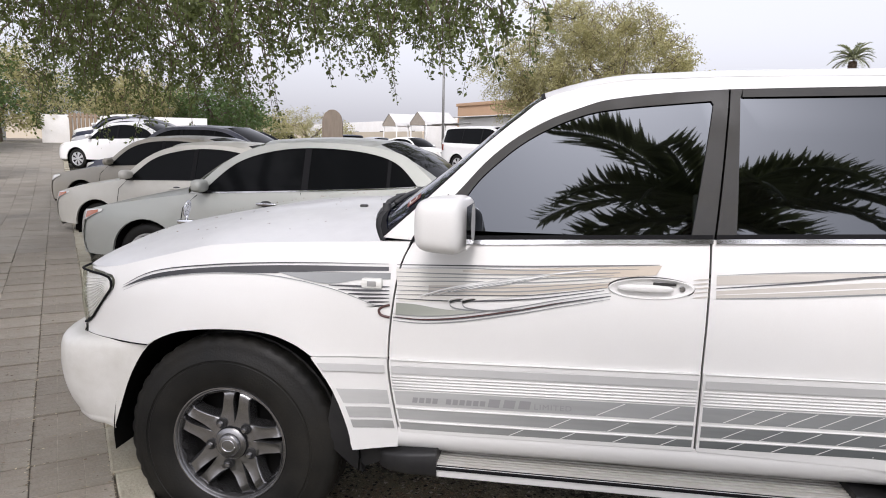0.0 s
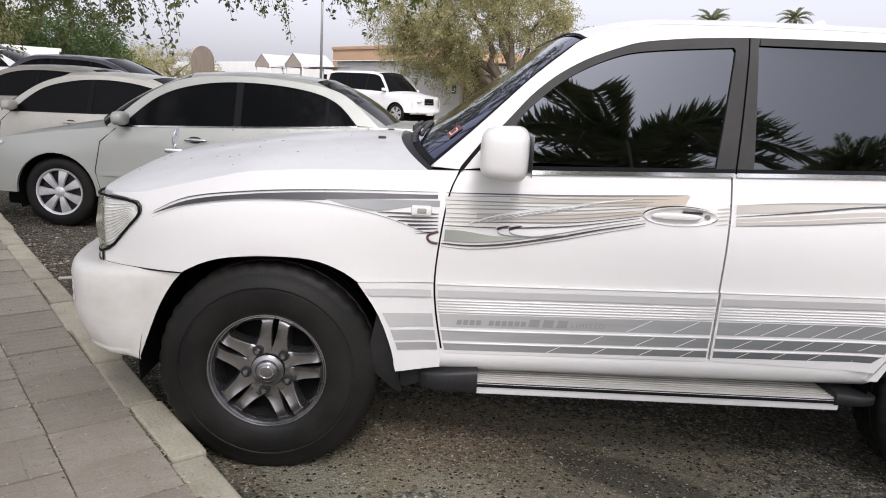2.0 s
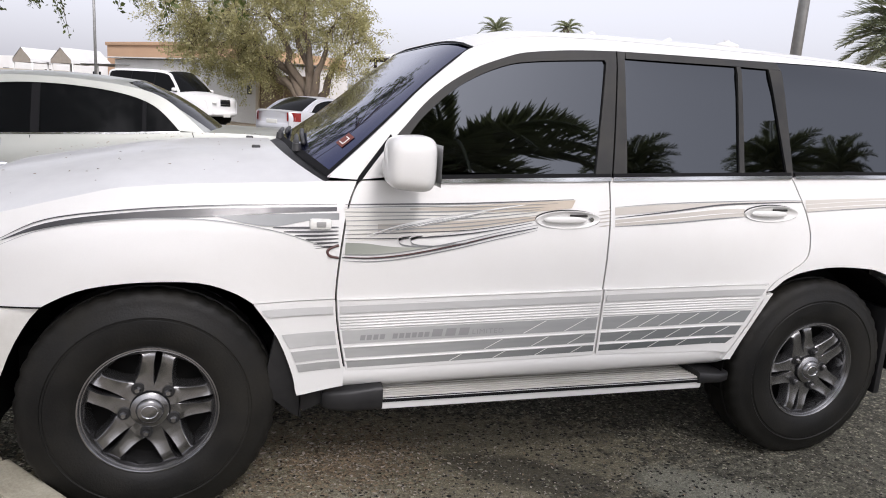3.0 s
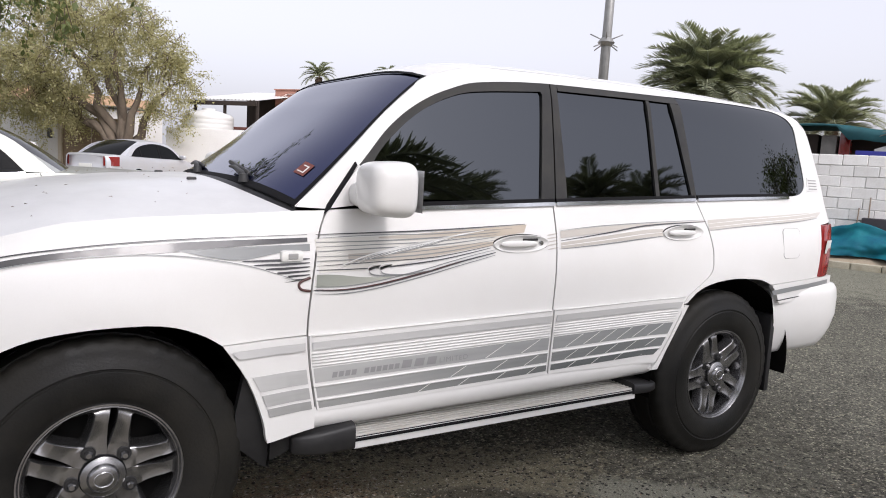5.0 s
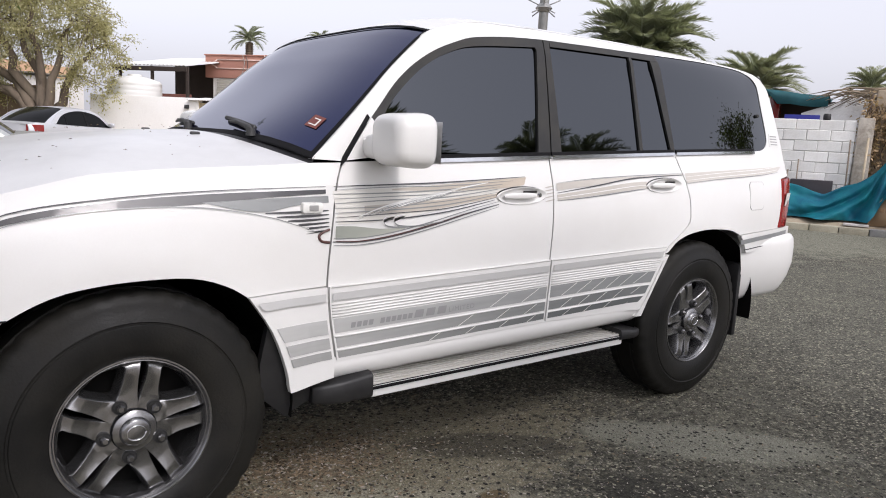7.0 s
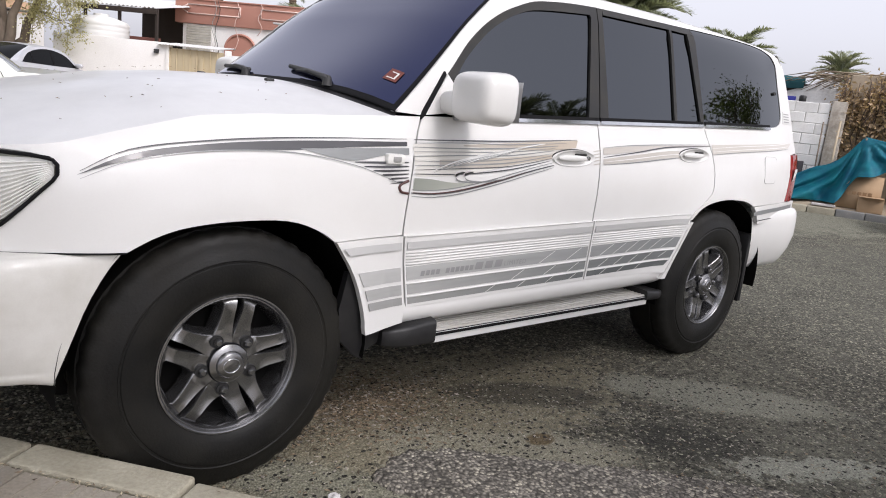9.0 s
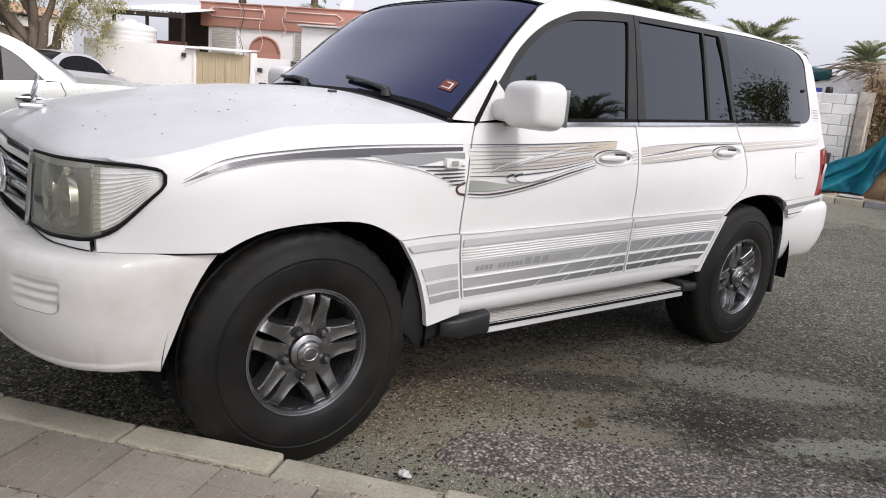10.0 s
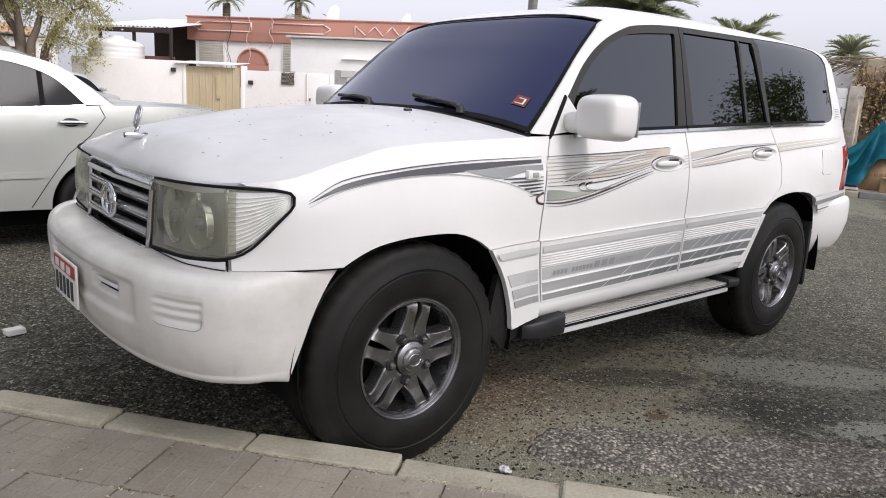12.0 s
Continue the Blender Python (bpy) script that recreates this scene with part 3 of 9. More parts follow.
def along(s, push=0.0, z=1.05):
    """Point of the front corner's plan at length s from the fender, pushed outwards."""
    y, x = lerp(list(zip(FACE_LEN, [p[0] for p in FACE])), s), lerp(list(zip(FACE_LEN, [p[1] for p in FACE])), s)
    y2, x2 = lerp(list(zip(FACE_LEN, [p[0] for p in FACE])), s + 0.01), lerp(list(zip(FACE_LEN, [p[1] for p in FACE])), s + 0.01)
    t = Vector((x2 - x, y2 - y)).normalized()
    return x - t.y * push - 0.08 * (1.05 - z) * min(1.0, max(0.0, (y - 0.1) / 0.2)), y + t.x * push


def len_at(x=None, y=None):
    return float(np.interp(-x, [-p[1] for p in FACE], FACE_LEN)) if x is not None else lerp(list(zip([p[0] for p in FACE], FACE_LEN)), y)


def lens_mat(name, tint, haze, amount):
    """Aged clear plastic: partly see-through, hazed and glossy."""
    m = mat(name, haze, 0.14, coat=0.8, var=0.5, scale=9, tint=tuple(c * 0.7 for c in haze))
    n, l = m.node_tree.nodes, m.node_tree.links
    tr = n.new("ShaderNodeBsdfTransparent")
    tr.inputs[0].default_value = (*tint, 1)
    mx = n.new("ShaderNodeMixShader")
    mx.inputs[0].default_value = amount
    l.new(tr.outputs[0], mx.inputs[1])
    l.new(n["Principled BSDF"].outputs[0], mx.inputs[2])
    l.new(mx.outputs[0], n["Material Output"].inputs[0])
    return m


M_LENS = lens_mat("hazed_lamp_lens", (0.88, 0.88, 0.80), (0.36, 0.365, 0.30), 0.42)
M_LENS_CLEAR = mat("ribbed_clear_lens", (0.80, 0.80, 0.76), 0.2, coat=0.6, var=0.3, scale=30)
M_REFL = mat("lamp_reflector", (0.60, 0.61, 0.55), 0.16, metal=0.9, var=0.5, scale=14, tint=(0.25, 0.25, 0.20))
M_BOWL = mat("lamp_bowl", (0.34, 0.345, 0.29), 0.28, metal=0.5, var=0.7, scale=9, tint=(0.16, 0.16, 0.13))
M_GRILLE = mat("grey_chrome_grille", (0.52, 0.52, 0.53), 0.16, metal=0.95, var=0.3, scale=20)
M_PLATE_W = mat("plate_white", (0.72, 0.72, 0.68), 0.4, var=0.2, scale=30)
M_PLATE_R = mat("plate_red", (0.34, 0.045, 0.04), 0.4)
M_GAPGREY = mat("soft_gap", (0.30, 0.30, 0.29), 0.6)
M_INK = mat("dark_print", (0.03, 0.03, 0.03), 0.5)


def mirrored(y):
    return 2 * YC - y


# dark backing behind grille, lamps and the gaps round them
part("front_backing", surf(lambda u, v: (nose(0.10 + 1.70 * u, 0.92, -0.075), 0.10 + 1.70 * u, 0.74 + 0.325 * v), 30, 4, flip=False), M_SEAM, suv)
LAMP_TOP = [(len_at(x=-0.476), 1.034), (len_at(x=-0.480), 1.042), (len_at(x=-0.49), 1.049), (len_at(x=-0.53), 1.056), (len_at(x=-0.647), 1.063), (len_at(y=0.285), 1.057), (len_at(y=0.556), 1.044)]
LAMP_LOW = [(len_at(x=-0.476), 1.010), (len_at(x=-0.480), 1.000), (len_at(x=-0.49), 0.989), (len_at(x=-0.51), 0.968), (len_at(x=-0.548), 0.925), (len_at(x=-0.59), 0.878), (len_at(x=-0.62), 0.855), (len_at(x=-0.65), 0.841), (len_at(y=0.16), 0.835), (len_at(y=0.33), 0.821), (len_at(y=0.556), 0.808)]
LS0, LS1, LST = len_at(x=-0.476), len_at(y=0.556), len_at(x=-0.655)
for side in (0, 1):
    Y = mirrored if side else (lambda y: y)
    fl = bool(side)

    def lamp_pt(u, v, push=0.0, a=LS0, b=LS1):
        # wraps from the flank round to the grille
        s = a + (b - a) * u ** 1.25
        zl, zh = lerp(LAMP_LOW, s), lerp(LAMP_TOP, s)
        z = zl + (zh - zl) * v
        bulge = 0.012 * math.sin(math.pi * v) * min(1, 8 * u, 8 * (1 - u))
        x, y = along(s, push + bulge, z)
        return (x, Y(y), z)
    lamp = part("headlamp", surf(lambda u, v: lamp_pt(u, 0.02 + 0.96 * v, -0.035), 22, 10, flip=fl), M_BOWL, suv, "yellowed headlamp with hazy lens")
    part("turn_lens", surf(lambda u, v: lamp_pt(u, v * 0.86 + 0.07, -0.008, LS0 + 0.008, LST), 12, 14, flip=fl), M_LENS_CLEAR, lamp, "clear ribbed turn-signal lens")
    for k in range(12):
        v = 0.12 + 0.066 * k
        part("lens_rib", tube([lamp_pt(u, v, -0.005, LS0 + 0.010, LST - 0.003) for u in np.linspace(0, 1, 8)], 0.003, 5), M_LENS_CLEAR, lamp)
    part("lens_divider", tube([lamp_pt(1.0, v, -0.012, LS0, LST + 0.006) for v in np.linspace(0.05, 0.95, 6)], 0.006, 6), M_REFL, lamp)
    for yc, r in ((0.265, 0.078), (0.435, 0.084)):
        cx = nose(yc, 0.93)
        bm = lathe([(0.004, 0.060), (r * 0.45, 0.052), (r * 0.8, 0.034), (r, 0.014), (r * 1.05, 0.012), (r * 1.06, 0.034)], 32, "x", Matrix.Translation((cx, Y(yc), 0.932)))
        rf = part("reflector", bm, M_REFL, lamp)
        part("bulb_shield", lathe([(0.0, 0.006), (r * 0.22, 0.009), (r * 0.30, 0.022), (r * 0.31, 0.05)], 20, "x", Matrix.Translation((cx, Y(yc), 0.932))), M_ALLOY, rf)
        part("reflector_fin", box((cx + 0.012, min(Y(yc - 0.006), Y(yc + 0.006)), 0.932 + 0.6 * r), (cx + 0.04, max(Y(yc - 0.006), Y(yc + 0.006)), 1.03), 0.003), M_REFL, rf)
    part("lens", surf(lambda u, v: lamp_pt(u, v, 0.004, LST - 0.03), 26, 12, flip=fl), M_LENS, lamp, "hazy yellowed lens")
    rim = [lamp_pt(u, 0, 0.005) for u in np.linspace(1, 0, 26)] + [lamp_pt(0, v, 0.005) for v in np.linspace(0.2, 1, 6)] + [lamp_pt(u, 1, 0.005) for u in np.linspace(0, 1, 26)]
    part("lamp_seal", tube(rim, 0.0050, 6), M_SEAM, lamp)
    # white filler under the lamp, with its end gap against the fender
    part("lamp_filler", surf(lambda u, v: (along(LST + (LS1 + 0.03 - LST) * u, 0.004, 0.80)[0], Y(along(LST + (LS1 + 0.03 - LST) * u, 0.004, 0.80)[1]), 0.780 + (lerp(LAMP_LOW, LST + (LS1 + 0.03 - LST) * u) - 0.008 - 0.780) * v), 12, 4, flip=fl), M_WHITE, suv)
    part("panel_gap", tube([(along(LST - 0.005, 0.002, z)[0], Y(along(LST - 0.005, 0.002, z)[1]), z) for z in (0.796, 0.815, 0.834)], 0.0022, 5), M_SEAM, suv)
    part("panel_gap", tube([(along(q, 0.007, 0.803)[0], Y(along(q, 0.007, 0.803)[1]), 0.8035) for q in np.linspace(LST, LS1 + 0.03, 14)], 0.0020, 5), M_SEAM, suv)

# grille: dark opening, bars, chrome surround, oval badge
gr = part("grille", surf(lambda u, v: (nose(0.56 + 0.78 * u, 0.79 + 0.26 * v, -0.06), 0.56 + 0.78 * u, 0.775 + 0.275 * v), 16, 6, flip=False), M_SEAM, suv, "grey chrome grille with thick bars and an oval badge")
for k, z in enumerate((0.842, 0.900, 0.958)):
    bm = bmesh.new()
    ys = np.linspace(0.585, 1.315, 21)
    rows = []
    for y in ys:
        rows.append([bm.verts.new((nose(y, z, p), y, z + dz)) for p, dz in ((-0.045, 0.012), (-0.006, 0.0205), (0.008, 0.0190), (0.018, 0.004), (0.012, -0.004), (0.006, -0.016), (-0.045, -0.018))])
    for a, b in zip(rows, rows[1:]):
        for i in range(6):
            bm.faces.new((a[i], a[i + 1], b[i + 1], b[i]))
    part("grille_bar", bm, M_GRILLE, gr)
part("chrome_strip", surf(lambda u, v: (nose(0.555 + 0.79 * u, 1.03, 0.020) + 0.030 * v * v, 0.555 + 0.79 * u, 1.002 + 0.062 * v), 20, 5, lip=(0.03, 0, 0), flip=False), M_CHROME, gr, "chrome strip over the grille")
for yb in (0.572, 1.328):
    part("grille_edge", tube([(nose(yb, z, 0.006), yb + 0.010 * (1 if yb < YC else -1) * (1.05 - z) / 0.25, z) for z in np.linspace(0.795, 1.045, 8)], 0.011, 8), M_GRILLE, gr)
part("grille_edge", tube([(nose(y, 0.795, 0.010), y, 0.792) for y in np.linspace(0.58, 1.32, 16)], 0.010, 8), M_GRILLE, gr)
bm = bmesh.new()
for ax, az, r in ((0.080, 0.060, 0.009), (0.030, 0.058, 0.007), (0.056, 0.024, 0.007)):
    add_tube(bm, [(nose(YC, 0.92, 0.026), YC + ax * math.cos(a), 0.915 + (0.014 if az < 0.03 else 0) + az * math.sin(a)) for a in np.linspace(0, 2 * math.pi, 25)], r, 6, cap=False)
part("badge", bm, M_CHROME, gr, "chrome oval badge")

# front bumper, wrapping from wheel arch to wheel arch
BUMP = [(0.868, 0.165), (0.872, 0.075), (0.866, 0.040), (0.850, 0.016), (0.82, 0.003), (0.76, -0.003), (0.67, 0.0), (0.58, 0.014), (0.50, 0.043), (0.478, 0.057), (0.470, 0.054), (0.450, 0.062), (0.436, 0.080), (0.43, 0.12)]
BUMP_T = [list(enumerate(q[i] for q in BUMP)) for i in (0, 1)]
BF = 0.365                                   # how far the bumper reaches before its corners


def bump_plan(s):
    """Point and outward direction along the bumper; s from -1 (near flank) to 1."""
    a = abs(s)
    if a > 0.82:
        k = (a - 0.82) / 0.18
        p = Vector((-0.56 + 0.225 * k, 0.928 - 0.012 * k))
        n = Vector((-0.05, 1)).normalized()
    else:
        th = a / 0.82 * math.pi / 2
        e = 2 / 2.7
        p = Vector((-0.56 - BF * math.cos(th) ** e, 0.928 * math.sin(th) ** (e * 1.15)))
        n = Vector((-(math.cos(th) ** (2 - e)) / BF - 1e-4, (math.sin(th) ** (2 - e)) / 0.928 + 1e-4)).normalized()
    if s < 0:
        p.y, n.y = -p.y, -n.y
    return p, n


def bump_pt(s, k, out=0.0):
    p, n = bump_plan(s)
    z, d = (sum(lerp(t, k + o * min(1.0, k, 13 - k)) for o in (-0.6, -0.3, 0, 0.3, 0.6)) / 5 for t in BUMP_T)
    a = abs(s)
    if a > 0.70:
        d *= 1 - 0.88 * (a - 0.70) / 0.30
    top = 0.800 + 0.002 * a
    z = 0.43 + (z - 0.43) * (top - 0.43) / (0.872 - 0.43)
    p = p - n * (d - out)
    x = p.x
    if a > 0.82:
        edge = float(np.interp(z, *zip(*[(q[1], q[0]) for q in ARCH_F if q[0] < 0.0]))) - 0.004
        kk = (a - 0.82) / 0.18
        x = (-0.56 + n.x * -d) * (1 - kk) + edge * kk
    return Vector((x, YC + p.y, z))


def ease(x):
    x = max(0.0, min(1.0, x))
    return x * x * (3 - 2 * x)


def pocket_low(a):
    """Rounded lower edge of the blind vent."""
    return 6.02 - 0.22 * max(0.0, (a - 0.555) / 0.035) ** 2 - 0.22 * max(0.0, (0.430 - a) / 0.035) ** 2


def moulding(s, k):
    """Relief pressed into the bumper: hollow middle, air slots, ribbed blind vents."""
    a = abs(s)
    d = -0.013 * ease((0.345 - a) / 0.05) * ease((k - 4.1) / 0.6) * ease((6.5 - k) / 0.4)
    d -= 0.028 * ease((a - 0.115) / 0.010) * ease((0.245 - a) / 0.012) * ease((k - 4.72) / 0.12) * ease((5.62 - k) / 0.12)
    m = ease((a - 0.395) / 0.05) * ease((0.592 - a) / 0.012) * ease((k - 4.35) / 0.5) * ease((pocket_low(a) - k) / 0.12)
    return d - m * (0.0065 + 0.0035 * math.cos(2 * math.pi * (k - 4.42) / 0.42))


bumper = part("front_bumper", surf(lambda u, v: bump_pt(2 * u - 1, v * 13, moulding(2 * u - 1, v * 13)), 240, 156, lip=None, flip=False), M_BUMPER, suv, "dusty white moulded front bumper")
# dark joint between bumper and fender
for sg in (-1, 1):
    part("panel_gap", tube([(x, flank(x, 0.799) - 0.001 if sg < 0 else mirrored(flank(x, 0.799) - 0.001), 0.7985) for x in np.linspace(-0.645, -0.316, 16)], 0.003, 5), M_SEAM, bumper)
    rim = [(0.405 + 0.18 * u, pocket_low(0.405 + 0.18 * u)) for u in np.linspace(0, 1, 16)] + [(0.588, 5.6), (0.588, 5.2)]
    part("vent_outline", tube([bump_pt(sg * p, k, -0.0005) for p, k in rim], 0.0016, 5), M_GAPGREY, bumper)
    # air slot beside the plate, a white louvre across it
    a0, a1 = (-0.235, -0.125) if sg < 0 else (0.125, 0.235)
    part("air_slot", surf(lambda u, v: bump_pt(a0 + (a1 - a0) * u, 5.22 + 0.34 * v, -0.037), 8, 4, flip=False), M_SEAM, bumper)
    part("slot_louvre", tube([bump_pt(q, 5.16, -0.024) for q in np.linspace(a0, a1, 8)], 0.007, 8), M_WHITE, bumper)
# registration plate, its figures as plain bars
px = -0.938
pl = part("number_plate", box((px, YC - 0.16, 0.545), (px + 0.008, YC + 0.16, 0.705), 0.003), M_PLATE_W, suv, "red and white registration plate")
part("plate_band", box((px - 0.003, YC - 0.15, 0.652), (px + 0.001, YC + 0.15, 0.698), 0.001), M_PLATE_R, pl)
for k in range(5):
    y = YC - 0.115 + 0.055 * k
    part("plate_bar", box((px - 0.0025, y, 0.565), (px + 0.0005, y + 0.032, 0.635)), M_INK, pl)
for k in range(3):
    y = YC - 0.10 + 0.085 * k
    part("plate_bar", box((px - 0.0055, y, 0.660), (px - 0.0025, y + 0.05, 0.688)), M_PLATE_W, pl)

# underside and wheel housings
part("underbody", box((-0.45, 0.25, 0.30), (3.60, 1.65, 0.60), 0.03), M_LINER, suv)
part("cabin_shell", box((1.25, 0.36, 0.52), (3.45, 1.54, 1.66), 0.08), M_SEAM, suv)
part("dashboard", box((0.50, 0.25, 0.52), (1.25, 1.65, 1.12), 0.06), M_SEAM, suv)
part("engine_block", box((-0.42, 0.42, 0.45), (0.52, 1.48, 1.02), 0.05), M_LINER, suv)
for cx in (FX, RX):
    for yf in ((0.035, 0.42), (1.865, 1.48)):
        pts = [(0.506, yf[0]), (0.510, (yf[0] + yf[1]) / 2), (0.490, yf[1])]
        bm = bmesh.new()
        rings = []
        for a in np.linspace(-8, 188, 30):
            rings.append([bm.verts.new((cx + 0.01 + r * math.cos(radians(a)), y, 0.42 + r * math.sin(radians(a)))) for r, y in pts])
        for a, b in zip(rings, rings[1:]):
            for i in range(2):
                bm.faces.new((a[i], a[i + 1], b[i + 1], b[i]))
        bm.faces.new([bm.verts.new(r[2].co) for r in rings])
        part("wheel_housing", bm, M_LINER, suv)
# inner skins behind the door gaps
for yv in (0.062, 1.838):
    part("inner_skin", box((0.50, yv - 0.004, 0.50), (2.52, yv + 0.004, 1.16)), M_SEAM, suv)
part("inner_skin", box((-0.28, 0.150, 0.90), (0.70, 0.156, 1.10)), M_SEAM, suv)
part("inner_skin", box((2.50, 0.12, 0.92), (3.20, 0.128, 1.20)), M_SEAM, suv)

# rear bumper with its near corner, tail lamps
def rbump_fn(u, v):
    s = 2 * u - 1
    a = abs(s)
    prof = [(0.845, 0.07), (0.83, 0.01), (0.77, 0.0), (0.66, 0.0), (0.56, 0.02), (0.47, 0.06), (0.45, 0.10)]
    k = v * 6
    z, d = lerp(list(enumerate(q[0] for q in prof)), k), lerp(list(enumerate(q[1] for q in prof)), k)
    th = min(1, a / 0.70) * math.pi / 2
    y = (0.925 - d) * math.sin(th) ** 0.55 * (1 if s > 0 else -1)
    x = 3.58 + (0.36 - d) * max(0, math.cos(th)) ** 0.55
    if a > 0.70:
        x = 3.58 - (3.58 - (3.215 + 0.22 * (0.80 - z))) * (a - 0.70) / 0.30
        z += 0.0
    return (x, YC + y, z)


for side in (0, 1):
    part("rear_stripe", sheet([(3.175, 0.840), (3.70, 0.866), (3.70, 0.842), (3.185, 0.815)], proud(0.0105), 0.1, 0, YC if side else None), M_BAND[1], suv)
    part("bumper_line", tube([(x, mirrored(flank(x, 0.79) - 0.008) if side else flank(x, 0.79) - 0.008, 0.785 + 0.03 * (x - 3.3)) for x in np.linspace(3.22, 3.70, 8)], 0.003, 5), M_FRAME, suv)
part("rear_bumper", surf(rbump_fn, 60, 14, flip=True), M_WHITE, suv, "white rear bumper with a scuffed corner")
for side in (0, 1):
    Y = mirrored if side else (lambda y: y)
    tl = part("tail_lamp", surf(lambda u, v: (3.600 + 0.140 * math.sin(0.5 * math.pi * u) + 0.045 * v + 0.012 * math.sin(math.pi * u), Y(flank(3.600 + 0.045 * v + 0.05 * u, 0.9 + 0.27 * v) - 0.010 + 0.15 * u ** 2.2), 0.888 + 0.292 * v + 0.01 * u), 10, 12, lip=(-0.02, 0.02 if not side else -0.02, 0), flip=not side), M_RED, suv, "red tail lamp")
    part("reverse_lens", surf(lambda u, v: (3.625 + 0.07 * u + 0.01 * v, Y(flank(3.63 + 0.05 * u, 1.05) - 0.019 + 0.012 * u), 1.02 + 0.075 * v), 5, 4, flip=not side), M_LENS_CLEAR, tl)

# wheels
def tyre_bm(R, rr, w):
    """rr: rim radius, w: half width."""
    prof = [(rr - 0.004, -w + 0.045), (rr + 0.006, -w + 0.022), (rr + 0.022, -w + 0.012), (rr + 0.045, -w + 0.003), (rr + 0.085, -w - 0.002), (rr + 0.115, -w + 0.0005), (rr + 0.118, -w + 0.004),
            (rr + 0.124, -w + 0.004), (rr + 0.127, -w + 0.001), (R - 0.062, -w + 0.010), (R - 0.045, -w + 0.018), (R - 0.040, -w + 0.0185), (R - 0.018, -w + 0.028), (R - 0.005, -w + 0.040), (R, -w + 0.060), (R, -w + 0.085), (R - 0.008, -w + 0.088), (R - 0.008, -w + 0.096), (R, -w + 0.10), (R + 0.001, 0.0)]
    prof += [(r, -h) for r, h in prof[::-1][1:]]
    bm = bmesh.new()
    rings = add_lathe(bm, prof, 120, "y")
    n = len(prof)
    for k, ring in enumerate(rings):               # shoulder lugs and sipes
        if k % 3 == 0:
            for i in (12, 13, 14, 15, n - 13, n - 14, n - 15, n - 16):
                v = ring[i]
                r = math.hypot(v.co.x, v.co.z)
                f = (r - 0.006) / r
                v.co.x *= f
                v.co.z *= f
    # the tread is flat where it stands
    for v in bm.verts:
        if v.co.z < -R + 0.012:
            v.co.z = -R + 0.012 - (v.co.z + R - 0.012) * -0.05
            v.co.y *= 1.02
    bmesh.ops.recalc_face_normals(bm, faces=bm.faces[:])
    return bm


